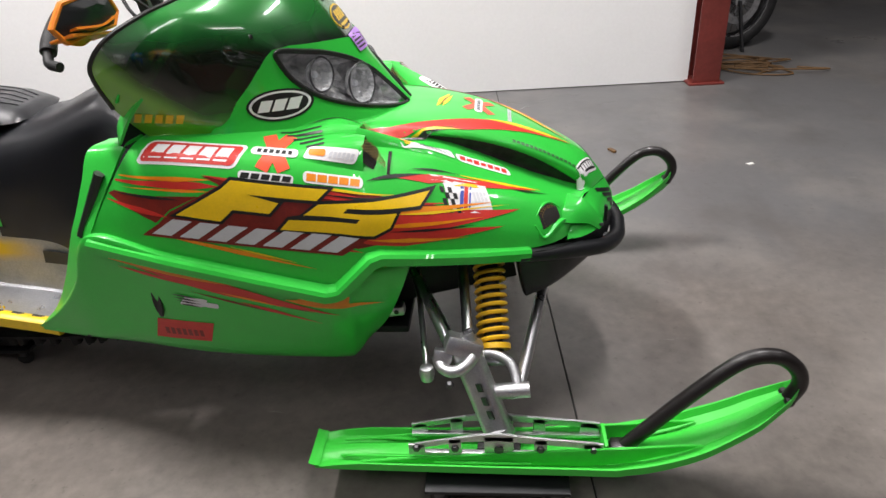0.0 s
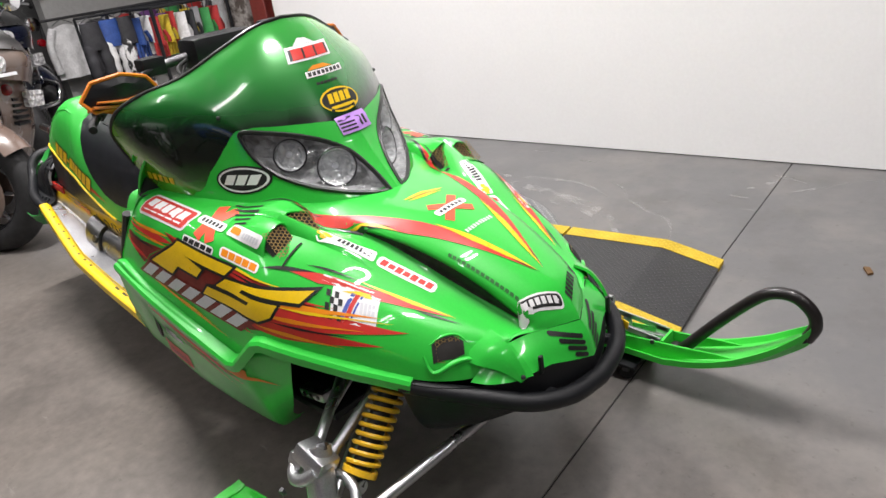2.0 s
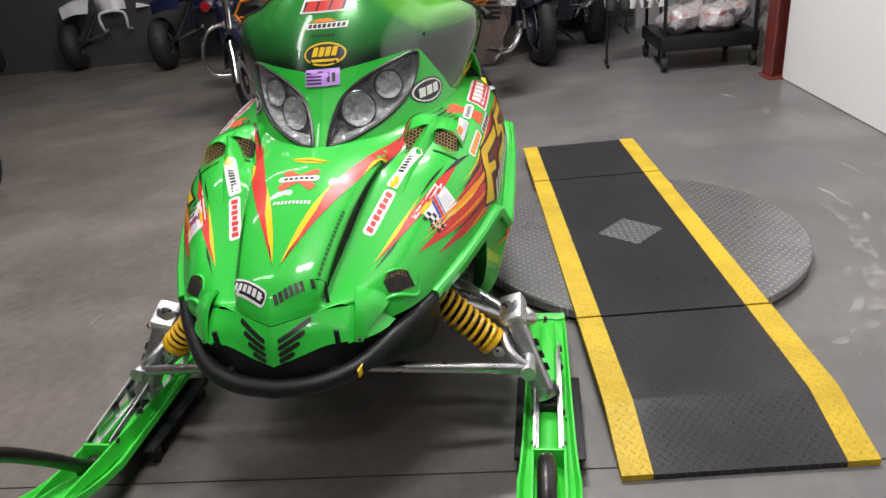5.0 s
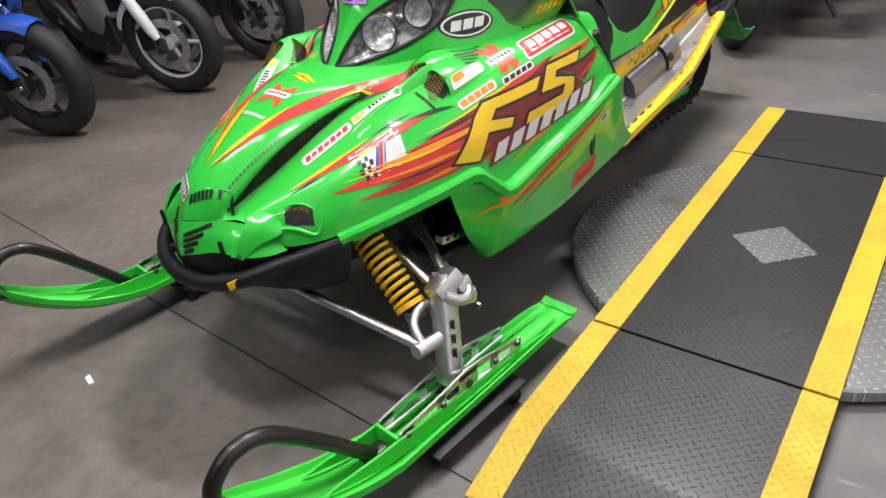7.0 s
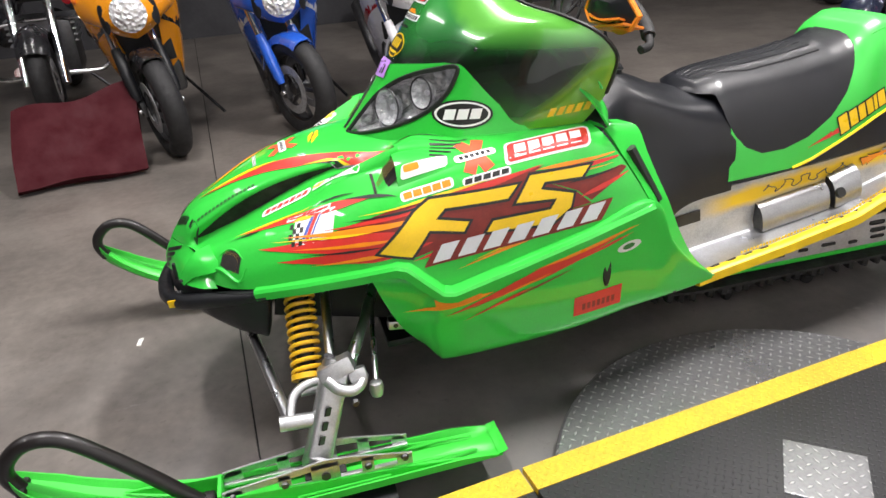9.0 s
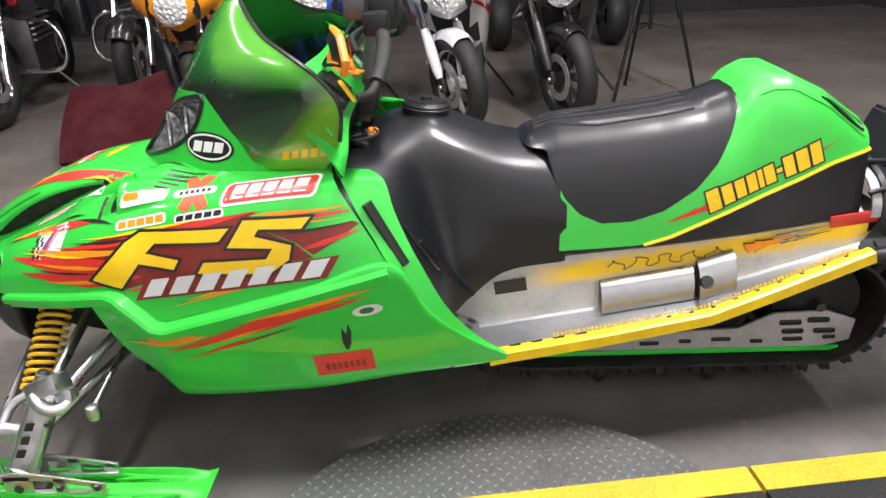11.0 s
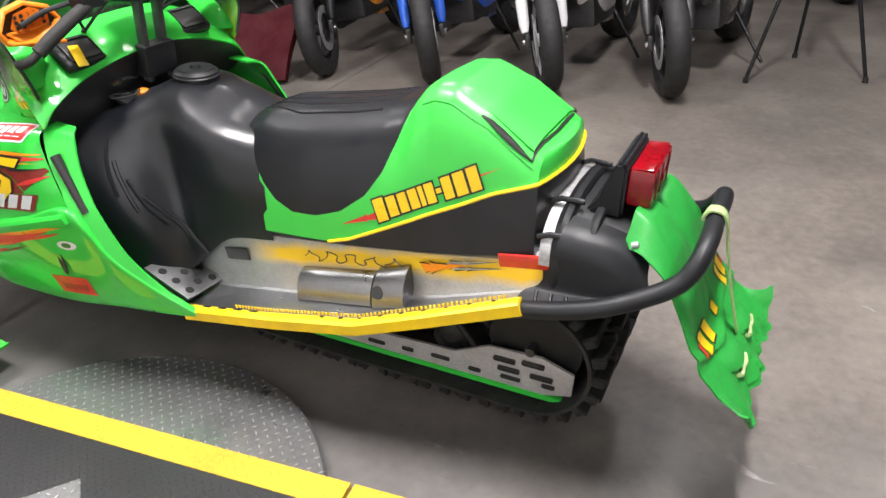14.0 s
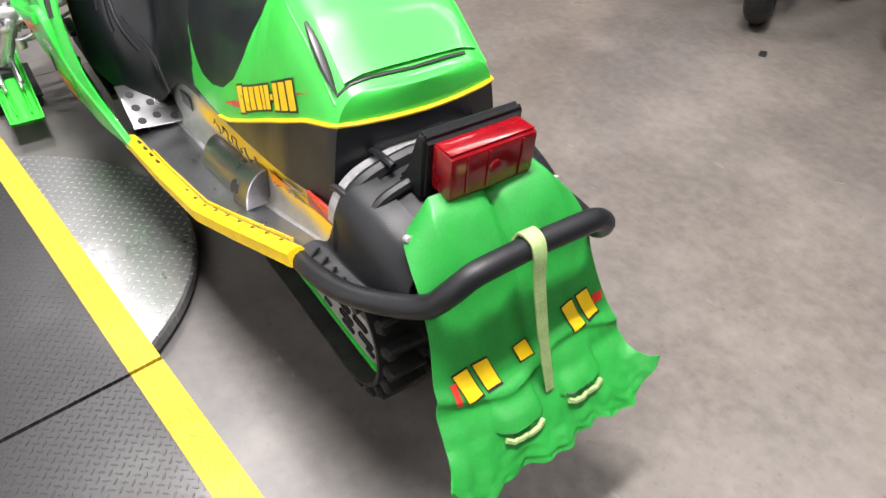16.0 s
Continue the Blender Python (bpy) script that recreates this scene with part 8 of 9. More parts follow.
def sport_bike(at, turn, body, accent, rim, label, steer=0.0, lean=6.0, guard=None, leg=None):
    """A faired sports motorcycle, front wheel over its origin, facing +x."""
    ob = thing("sports_motorcycle", label, "motorcycle", at, turn, "motorcycles in the row")
    ob.matrix_basis = pose(*at, 0, 0, turn) @ pose(0, 0, 0, lean, 0, 0)
    fr, re = (0, 0, 0.30), (-1.40, 0, 0.31)
    wheel(ob, fr, 0.30, 0.058, rim, 5, False, 1.05, steer)
    wheel(ob, re, 0.31, 0.080, rim, 5, False, 1.15)
    for s in (1, -1):
        fork = [("fork_leg", turned([(0.0, 0.0), (0.020, 0.004), (0.030, 0.05), (0.034, 0.16), (0.026, 0.30), (0.0, 0.30)], 14, along((-0.005, s * 0.108, 0.345), (-0.13, s * 0.108, 0.66))), leg or M["steel"], "painted fork leg"),
                ("fork_tube", rod((-0.10, s * 0.105, 0.58), (-0.24, s * 0.105, 0.92), 0.021), M["chrome"], ""),
                ("axle_foot", block((0.0, s * 0.100, 0.305), (0.055, 0.030, 0.085), 0.012), M["steel"], ""),
                ("axle_nut", turned([(0.0, 0.012), (0.013, 0.012), (0.016, 0.0)], 12, Matrix.Translation((0.0, s * 0.115, 0.30)) @ pose(0, 0, 0, -90 * s, 0, 0)), M["chrome"], ""),
                ("caliper", block((-0.105, s * 0.080, 0.345), (0.060, 0.045, 0.125), 0.012), M["black"], "brake caliper")]
        for name, bm, mat, note in fork:
            bmesh.ops.transform(bm, matrix=pose(0, 0, 0, 0, 0, steer), verts=bm.verts)
            part(name, bm, mat, ob, note)
        side = [[(0.02, 0.10, 0.98), (-0.18, 0.24, 0.93), (-0.42, 0.27, 0.88), (-0.62, 0.24, 0.84)], [(-0.06, 0.12, 0.84), (-0.22, 0.24, 0.78), (-0.46, 0.25, 0.70), (-0.68, 0.22, 0.66)], [(-0.22, 0.12, 0.66), (-0.32, 0.19, 0.58), (-0.50, 0.21, 0.48), (-0.74, 0.19, 0.42)], [(-0.36, 0.07, 0.42), (-0.42, 0.13, 0.36), (-0.56, 0.15, 0.27), (-0.80, 0.14, 0.24)]]
        part("side_fairing", surface([both(r, s) for r in loft(side, 16, 16)], 0.006), body, ob, "painted side fairing")
        part("fairing_stripe", surface([both(cr([Vector(a).lerp(Vector(b), f) + Vector((0, 0.004, 0)) for a, b in zip(side[1], side[2])], 12), s) for f in (0.35, 0.6)], 0.003), accent, ob)
        part("mirror", turned([(0, 0.02), (0.05, 0.015), (0.06, 0), (0.045, -0.015), (0, -0.02)], 16, Matrix.Translation((-0.16, s * 0.36, 1.10)) @ pose(0, 0, 0, 0, 90, 0) @ Matrix.Diagonal((0.6, 1.2, 1, 1))), M["black"], ob)
        part("mirror_stem", rod((-0.14, s * 0.16, 1.02), (-0.16, s * 0.33, 1.09), 0.008, 8), M["black"], ob)
        part("clip_on", rod((-0.26, s * 0.11, 0.95), (-0.34, s * 0.34, 0.93), 0.013), M["black"], ob)
        part("grip", rod((-0.31, s * 0.24, 0.938), (-0.345, s * 0.36, 0.928), 0.018), M["rubber"], ob)
        part("indicator", turned([(0, 0.02), (0.016, 0.015), (0.022, 0)], 10, Matrix.Translation((-0.10, s * 0.235, 0.90)) @ pose(0, 0, 0, -90 * s, 0, 0)), M["guard"], ob)
        part("swingarm", rod((-0.86, s * 0.10, 0.40), (-1.40, s * 0.12, 0.31), 0.028), M["alu"], ob)
    nose = [[(0.00, 0, 0.665), (-0.02, 0.05, 0.68), (-0.06, 0.10, 0.70), (-0.16, 0.17, 0.74)], [(0.08, 0, 0.74), (0.06, 0.07, 0.75), (0.01, 0.15, 0.77), (-0.12, 0.24, 0.80)], [(0.09, 0, 0.86), (0.06, 0.08, 0.86), (0.0, 0.16, 0.87), (-0.12, 0.25, 0.90)], [(0.02, 0, 1.0), (-0.01, 0.08, 1.0), (-0.06, 0.15, 0.99), (-0.15, 0.22, 0.97)]]
    part("nose_fairing", mirrored(loft(nose, 14, 14)), body, ob, "painted nose fairing")
    part("headlamp", turned([(0, 0.03), (0.06, 0.025), (0.10, 0.0), (0.07, -0.03)], 20, Matrix.Translation((0.082, 0, 0.80)) @ pose(0, 0, 0, 0, 92, 0) @ Matrix.Diagonal((0.95, 0.9, 1, 1))), M["facet"], ob, "clear headlamp")
    for s in (1, -1):
        part("intake", turned([(0, 0.006), (0.030, 0.004), (0.036, 0.0)], 12, Matrix.Translation((0.035, s * 0.125, 0.79)) @ pose(0, 0, 0, 0, 90, 30 * s) @ Matrix.Diagonal((2.1, 0.7, 1, 1)) @ pose(0, 0, 0, 0, 0, 25 * s)), M["black"], ob, "dark air intake")
    shield_ = [[(0.015, 0, 1.0), (-0.015, 0.07, 1.0), (-0.08, 0.14, 0.985)], [(-0.10, 0, 1.14), (-0.12, 0.07, 1.13), (-0.18, 0.13, 1.09)]]
    part("screen", mirrored(loft(shield_, 8, 6)), M["steel"], ob, "dark screen")
    fen = [[Vector(((0.318 - 0.050 * (y / 0.070) ** 4) * math.cos(a), y, 0.30 + (0.318 - 0.050 * (y / 0.070) ** 4) * math.sin(a))) for y in np.linspace(-0.070, 0.070, 11)] for a in np.linspace(radians(60), radians(158), 14)]
    mf = pose(0, 0, 0, 0, 0, steer)
    part("front_fender", surface([[mf @ p for p in r] for r in fen], 0.004), guard or body, ob, "painted front mudguard")
    for s in (1, -1):
        part("fender_stay", surface([[mf @ Vector((x, s * y, z)) for x, y, z in r] for r in (((-0.07, 0.072, 0.595), (-0.13, 0.074, 0.575)), ((-0.07, 0.090, 0.52), (-0.10, 0.090, 0.50)), ((-0.06, 0.096, 0.45), (-0.07, 0.096, 0.45)))], 0.004), guard or body, ob)
    tank = [[(-0.38, 0, 0.90), (-0.38, 0.10, 0.88), (-0.38, 0.15, 0.80)], [(-0.50, 0, 1.00), (-0.50, 0.13, 0.96), (-0.50, 0.20, 0.82)], [(-0.68, 0, 0.97), (-0.68, 0.13, 0.92), (-0.68, 0.19, 0.80)], [(-0.84, 0, 0.86), (-0.84, 0.07, 0.84), (-0.84, 0.12, 0.78)]]
    part("fuel_tank", mirrored(loft(tank, 10, 16)), body, ob, "painted fuel tank")
    tail = [[(-0.84, 0, 0.84), (-0.84, 0.10, 0.83), (-0.84, 0.14, 0.76)], [(-1.10, 0, 0.86), (-1.10, 0.12, 0.85), (-1.10, 0.15, 0.78)], [(-1.45, 0, 1.00), (-1.45, 0.09, 0.98), (-1.45, 0.11, 0.92)], [(-1.66, 0, 1.04), (-1.66, 0.03, 1.03), (-1.66, 0.04, 1.01)]]
    part("tail_unit", mirrored(loft(tail, 10, 16)), M["black"], ob, "black seat and tail")
    part("engine", block((-0.58, 0, 0.44), (0.42, 0.34, 0.34), 0.04), M["steel"], ob, "dark engine block")
    part("radiator", block((-0.30, 0, 0.62), (0.04, 0.32, 0.28), 0.01), M["black"], ob)
    part("exhaust", tube([(-0.55, -0.14, 0.24), (-0.9, -0.15, 0.26), (-1.1, -0.17, 0.42), (-1.4, -0.18, 0.58)], 0.05, 14, 16), M["steel"], ob, "exhaust")
    part("kickstand", rod((-0.80, 0.14, 0.32), (-0.66, 0.34, 0.02 - 0.34 * math.tan(radians(lean)) * 0), 0.010), M["black"], ob)
    return ob


def gloss(name, col, coat=0.8):
    return stuff(name, col, 0.25, vary=0.08, scale=4, fine=120, coat=coat)


P = {n: gloss("bike_" + n, c) for n, c in dict(blue=(0.02, 0.10, 0.52), white=(0.72, 0.72, 0.74), red=(0.52, 0.02, 0.03), orange=(0.80, 0.30, 0.01), black=(0.012, 0.012, 0.014), bronze=(0.165, 0.118, 0.096), navy=(0.006, 0.009, 0.026), deep=(0.006, 0.010, 0.040), lime=(0.42, 0.62, 0.03), yellow=(0.75, 0.45, 0.02)).items()}
sport_bike((0.35, -2.38, 0), 97, P["orange"], P["black"], M["steel"], "orange and black sports motorcycle on its stand", 14, 6, P["black"], M["black"])
sport_bike((-0.42, -2.43, 0), 92, P["blue"], P["white"], M["steel"], "blue and white sports motorcycle on its stand", 27, 6, None, P["blue"])
sport_bike((-1.17, -2.46, 0), 88, P["white"], P["red"], M["lampwhite"], "white and red sports motorcycle on its stand", 30, 6, None, P["white"])
sport_bike((-1.83, -2.56, 0), 84, P["black"], M["steel"], M["steel"], "black sports motorcycle on its stand", 28, 6, None, M["steel"])


def cruiser(at, turn, body, label, screen=False, full=False, steer=0.0, chrome_=True, group="motorcycles along the back", lean=0.0):
    """A heavy touring motorcycle, front wheel over its origin, facing +x."""
    ob = thing("touring_motorcycle", label, "motorcycle", at, turn, group)
    ob.matrix_basis = pose(*at, 0, 0, turn) @ pose(0, 0, 0, -lean, 0, 0)
    wheel(ob, (0, 0, 0.32), 0.32, 0.068, M["chrome"] if chrome_ else M["lampwhite"], 7, not full, 1.0, steer)
    wheel(ob, (-1.62, 0, 0.32), 0.32, 0.075, M["chrome"], 7, not full, 1.1)
    for s in (1, -1):
        part("fork_tube", rod((0.0, s * 0.115, 0.30), (-0.34, s * 0.115, 1.02), 0.027), M["chrome"], ob, "chrome fork tube")
        part("indicator", turned([(0, 0.035), (0.030, 0.028), (0.034, 0)], 12, Matrix.Translation((-0.16, s * 0.24, 0.80)) @ pose(0, 0, 0, 0, 90, 0)), M["lamp_red"], ob, "round indicator lamp")
        part("handlebar", tube([(-0.36, s * 0.06, 1.08), (-0.38, s * 0.25, 1.12), (-0.52, s * 0.42, 1.10)], 0.014, 10, 12), M["chrome"], ob)
        part("grip", rod((-0.50, s * 0.405, 1.103), (-0.60, s * 0.46, 1.08), 0.019), M["rubber"], ob)
        part("mirror", turned([(0, 0.012), (0.05, 0.01), (0.055, 0), (0, -0.02)], 16, Matrix.Translation((-0.40, s * 0.46, 1.26)) @ pose(0, 0, 0, 0, -90, 0)), M["chrome"], ob)
        part("mirror_stem", rod((-0.42, s * 0.32, 1.12), (-0.40, s * 0.45, 1.24), 0.006, 8), M["chrome"], ob)
        part("engine_guard", tube([(-0.42, s * 0.08, 0.30), (-0.44, s * 0.34, 0.30), (-0.46, s * 0.40, 0.45), (-0.48, s * 0.32, 0.62), (-0.50, s * 0.08, 0.66)], 0.016, 10, 24), M["chrome"], ob, "chrome engine guard")
        part("saddlebag", block((-1.52, s * 0.32, 0.58), (0.56, 0.20, 0.36), 0.07, seg=4), body, ob, "painted saddlebag")
        if not full:
            part("spot_lamp", turned([(0, 0.05), (0.055, 0.045), (0.062, 0.02), (0.05, -0.04), (0.0, -0.07)], 18, Matrix.Translation((-0.18, s * 0.22, 0.95)) @ pose(0, 0, 0, 0, 90, 0)), M["chrome"], ob, "chrome spot lamp")
    fen = [[Vector(((0.365 - 6.0 * y * y) * math.cos(a), y, 0.32 + (0.365 - 6.0 * y * y) * math.sin(a))) for y in np.linspace(-0.095, 0.095, 9)] for a in np.linspace(radians(38), radians(172), 20)]
    mf = pose(0, 0, 0, 0, 0, steer)
    part("front_fender", surface([[mf @ p for p in r] for r in fen], 0.005), body, ob, "deep painted front mudguard")
    if full:
        for s in (1, -1):
            part("disc_cover", turned([(0.0, 0.020), (0.06, 0.018), (0.15, 0.006), (0.165, 0.0)], 28, mf @ Matrix.Translation((0, s * 0.072, 0.32)) @ pose(0, 0, 0, -90 * s, 0, 0)), body, ob, "painted cover over the brake disc")
    part("headlamp", turned([(0, 0.05), (0.07, 0.045), (0.10, 0.03), (0.105, 0.01), (0.08, -0.08), (0.0, -0.12)], 24, Matrix.Translation((-0.16, 0, 0.95)) @ pose(0, 0, 0, 0, 90, 0)), M["chrome"], ob, "chrome headlamp")
    part("headlamp_glass", turned([(0, 0.056), (0.06, 0.052), (0.088, 0.038)], 24, Matrix.Translation((-0.16, 0, 0.95)) @ pose(0, 0, 0, 0, 90, 0)), M["facet"], ob)
    tank = [[(-0.45, 0, 0.92), (-0.45, 0.08, 0.90), (-0.45, 0.13, 0.80)], [(-0.62, 0, 0.99), (-0.62, 0.13, 0.95), (-0.62, 0.19, 0.80)], [(-0.90, 0, 0.88), (-0.90, 0.08, 0.86), (-0.90, 0.13, 0.76)]]
    part("fuel_tank", mirrored(loft(tank, 10, 16)), body, ob, "painted fuel tank")
    seat_ = [[(-0.88, 0, 0.80), (-0.88, 0.12, 0.79), (-0.88, 0.16, 0.70)], [(-1.10, 0, 0.74), (-1.10, 0.18, 0.73), (-1.10, 0.20, 0.64)], [(-1.35, 0, 0.84), (-1.35, 0.15, 0.83), (-1.35, 0.18, 0.70)], [(-1.75, 0, 0.86), (-1.75, 0.12, 0.85), (-1.75, 0.15, 0.74)]]
    part("saddle", mirrored(loft(seat_, 10, 16)), M["seat"], ob, "black saddle")
    part("engine", block((-0.72, 0, 0.46), (0.50, 0.40, 0.40), 0.05), M["steel"], ob, "engine block")
    for k in range(5):
        part("engine_fin", block((-0.72, 0, 0.50 + 0.04 * k), (0.44, 0.44, 0.012), 0.004), M["alu"], ob)
    part("exhaust", tube([(-0.6, -0.22, 0.30), (-1.0, -0.24, 0.24), (-1.9, -0.28, 0.28)], 0.045, 14, 16), M["chrome"], ob, "chrome exhaust")
    if screen:
        sc = [[(-0.16, 0, 1.02), (-0.18, 0.14, 1.02), (-0.24, 0.24, 1.02)], [(-0.28, 0, 1.24), (-0.30, 0.15, 1.23), (-0.36, 0.25, 1.20)], [(-0.40, 0, 1.44), (-0.42, 0.14, 1.42), (-0.46, 0.22, 1.36)]]
        part("windscreen", mirrored(loft(sc, 8, 10)), M["glass"], ob, "clear tall windscreen")
    if full:
        f1 = [[(0.02, 0, 0.86), (0.0, 0.16, 0.86), (-0.08, 0.32, 0.84), (-0.30, 0.44, 0.80)], [(0.02, 0, 1.00), (0.0, 0.17, 1.00), (-0.10, 0.36, 0.98), (-0.34, 0.48, 0.94)], [(-0.14, 0, 1.14), (-0.16, 0.16, 1.13), (-0.24, 0.32, 1.10), (-0.42, 0.40, 1.04)]]
        part("front_fairing", mirrored(loft(f1, 14, 12)), body, ob, "wide painted front fairing")
        garn = [[(0.035, 0, 1.015), (0.015, 0.17, 1.012), (-0.080, 0.35, 0.995)], [(0.000, 0, 1.075), (-0.02, 0.17, 1.070), (-0.12, 0.34, 1.045)], [(-0.10, 0, 1.150), (-0.12, 0.16, 1.140), (-0.22, 0.31, 1.105)]]
        part("garnish", mirrored(loft(garn, 12, 10)), M["dullalu"], ob, "silver garnish under the windscreen")
        part("lamp_bezel", mirrored(loft([[(0.034, 0, 0.885), (0.022, 0.15, 0.887), (-0.03, 0.265, 0.895)], [(0.040, 0, 0.868), (0.028, 0.15, 0.870), (-0.025, 0.27, 0.880)]], 10, 4)), M["chrome"], ob, "chrome strip under the headlamps")
        for s in (1, -1):
            lampb = [[(0.034, 0.008, 0.880), (0.033, 0.07, 0.880), (0.028, 0.14, 0.883), (0.000, 0.205, 0.898)], [(0.046, 0.008, 0.935), (0.044, 0.07, 0.935), (0.038, 0.14, 0.938), (0.006, 0.212, 0.942)], [(0.036, 0.008, 0.990), (0.034, 0.07, 0.990), (0.026, 0.14, 0.988), (-0.006, 0.205, 0.975)]]
            part("fairing_lamp", surface([both(r, s) for r in loft(lampb, 14, 10)], 0.004), M["facet"], ob, "wide clear headlamp")
            part("guard_bar", tube(both([(-0.30, 0.30, 0.40), (-0.22, 0.44, 0.42), (-0.26, 0.50, 0.52), (-0.42, 0.50, 0.56)], s), 0.020, 10, 16), M["chrome"], ob, "chrome bumper bar")
            part("cornering_lamp", block((-0.215, s * 0.400, 0.74), (0.05, 0.12, 0.09), 0.015, pose(0, 0, 0, 0, 0, 32 * s)), M["facet"], ob, "square cornering lamp")
            leg = [[(-0.10, 0.17, 0.88), (-0.28, 0.40, 0.86), (-0.60, 0.46, 0.82)], [(-0.13, 0.19, 0.60), (-0.32, 0.42, 0.58), (-0.70, 0.46, 0.54)], [(-0.26, 0.18, 0.30), (-0.44, 0.36, 0.28), (-0.76, 0.38, 0.28)]]
            part("leg_fairing", surface([both(r, s) for r in loft(leg, 10, 12)], 0.006), body, ob, "painted leg fairing")
            for k in range(5):
                part("vent_slat", block((-0.195 - 0.004 * k, s * 0.310, 0.62 + 0.032 * k), (0.03, 0.13, 0.016), 0.003, pose(0, 0, 0, 0, 20, 42 * s)), M["black"], ob)
        sc = [[(-0.12, 0, 1.12), (-0.14, 0.16, 1.12), (-0.24, 0.30, 1.08)], [(-0.30, 0, 1.32), (-0.32, 0.16, 1.31), (-0.40, 0.28, 1.26)], [(-0.46, 0, 1.52), (-0.48, 0.14, 1.50), (-0.52, 0.24, 1.42)]]
        part("windscreen", mirrored(loft(sc, 8, 10)), M["glass"], ob, "clear tall windscreen")
        part("fork_cover", block((-0.02, 0.0, 0.58), (0.14, 0.28, 0.26), 0.05, pose(0, 0, 0, 0, -24, 0), 3), body, ob)
    part("kickstand", rod((-0.85, 0.16, 0.26), (-0.76, 0.42, 0.012), 0.012), M["steel"], ob)
    return ob


cruiser((-3.32, -1.43, 0), 14, P["navy"], "dark blue touring motorcycle with windscreen and chrome spot lamps", True, False, 26)
cruiser((-3.28, -0.18, 0), 5, P["bronze"], "bronze full-dress touring motorcycle with chrome trim", False, True, 24, lean=9.0)
cruiser((-4.75, 0.50, 0), 6, P["navy"], "dark full-dress touring motorcycle behind the bronze one", False, True, 10)
cruiser((-5.6, 0.98, 0), 5, P["navy"], "dark touring motorcycle at the back", True)
cruiser((1.18, -3.35, 0), 98, P["black"], "black cruiser motorcycle with chrome forks", False, False, 0)
cruiser((1.98, -2.9, 0), 104, P["black"], "black cruiser motorcycle with chrome headlamp", True, False, -10)
cruiser((2.75, -2.7, 0), 110, P["red"], "dark red cruiser motorcycle with chrome forks", False)
spare = thing("parked_motorcycle_wheel", "chrome spoked motorcycle wheel standing in the dark bay", "wheel", (1.36, 3.15, 0), 20)
wheel(spare, (0, 0, 0.31), 0.31, 0.05, M["chrome"], 6, True)
part("stand", rod((0.02, 0.12, 0.0), (0, 0.05, 0.31), 0.012), M["steel"], spare)
part("stand", rod((0.02, -0.12, 0.0), (0, -0.05, 0.31), 0.012), M["steel"], spare)
M["straw"] = stuff("brown_cable", (0.16, 0.085, 0.03), 0.7, vary=0.3, scale=30, fine=120)
cable = thing("cable_heap", "loose brown cables on the floor beside the post", "cables", (1.20, 2.72, 0))
random.seed(9)
for k in range(9):
    a = random.uniform(0, 6.28)
    pts = [(random.uniform(-0.1, 0.35) + 0.05 * j * math.cos(a + j), random.uniform(-0.05, 0.12) + 0.05 * j * math.sin(a + j * 0.7), 0.006 + 0.02 * random.random() * (0 < j < 5)) for j in range(6)]
    part("cable", tube(pts, 0.005, 6, 24), M["straw"], cable)


def far_sled(at, turn, body, label):
    """A sport quad or sled seen far off: nose, arms, wheels."""
    ob = thing("parked_atv", label, "quad bike", at, turn, "vehicles along the far wall")
    nose = [[(0.30, 0, 0.62), (0.26, 0.10, 0.62), (0.12, 0.18, 0.60)], [(0.22, 0, 0.78), (0.16, 0.14, 0.77), (0.0, 0.26, 0.74)], [(-0.25, 0, 0.95), (-0.28, 0.16, 0.93), (-0.34, 0.30, 0.84)]]
    part("hood", mirrored(loft(nose, 10, 14)), body, ob, "painted hood")
    part("seat", block((-0.80, 0, 0.80), (0.70, 0.28, 0.16), 0.06, seg=3), M["seat"], ob, "black seat")
    part("frame", block((-0.45, 0, 0.48), (0.9, 0.34, 0.26), 0.04), M["steel"], ob)
    part("front_bumper", tube([(0.10, 0.14, 0.40), (0.36, 0.13, 0.42), (0.42, 0.12, 0.60), (0.42, -0.12, 0.60), (0.36, -0.13, 0.42), (0.10, -0.14, 0.40)], 0.016, 8, 30), body, ob)
    part("handlebar", tube([(-0.35, -0.38, 1.02), (-0.30, -0.15, 1.04), (-0.30, 0.15, 1.04), (-0.35, 0.38, 1.02)], 0.014, 8, 16), M["black"], ob)
    for s in (1, -1):
        for x in (0.02, 0.22):
            part("arm", rod((x, s * 0.12, 0.40), (0.10, s * 0.48, 0.28), 0.014), M["alu"], ob, "suspension arm")
        part("shock", rod((0.08, s * 0.16, 0.68), (0.10, s * 0.42, 0.30), 0.024), M["steel"], ob)
        part("fender", surface([both(r, s) for r in loft([[(0.34, 0.26, 0.62), (0.30, 0.42, 0.62), (0.24, 0.56, 0.58)], [(0.05, 0.26, 0.76), (0.05, 0.44, 0.76), (0.05, 0.60, 0.70)], [(-0.25, 0.26, 0.66), (-0.24, 0.42, 0.64), (-0.22, 0.56, 0.58)]], 8, 10)], 0.006), body, ob)
        for x, r in ((0.10, 0.27), (-1.05, 0.26)):
            wheel(ob, (x, s * 0.56, r), r, 0.085, M["black"], 6, False, 1.25)
    return ob


far_sled((-6.9, -5.6, 0), 30, P["yellow"], "yellow sport quad by the far wall")
far_sled((-6.7, -4.4, 0), 22, P["white"], "white sport quad by the far wall")
far_sled((-6.2, -3.0, 0), 14, P["deep"], "dark blue sport quad by the far wall")
far_sled((-2.1, -5.4, 0), 95, P["black"], "black quad with knobbly tyres behind the tripod")

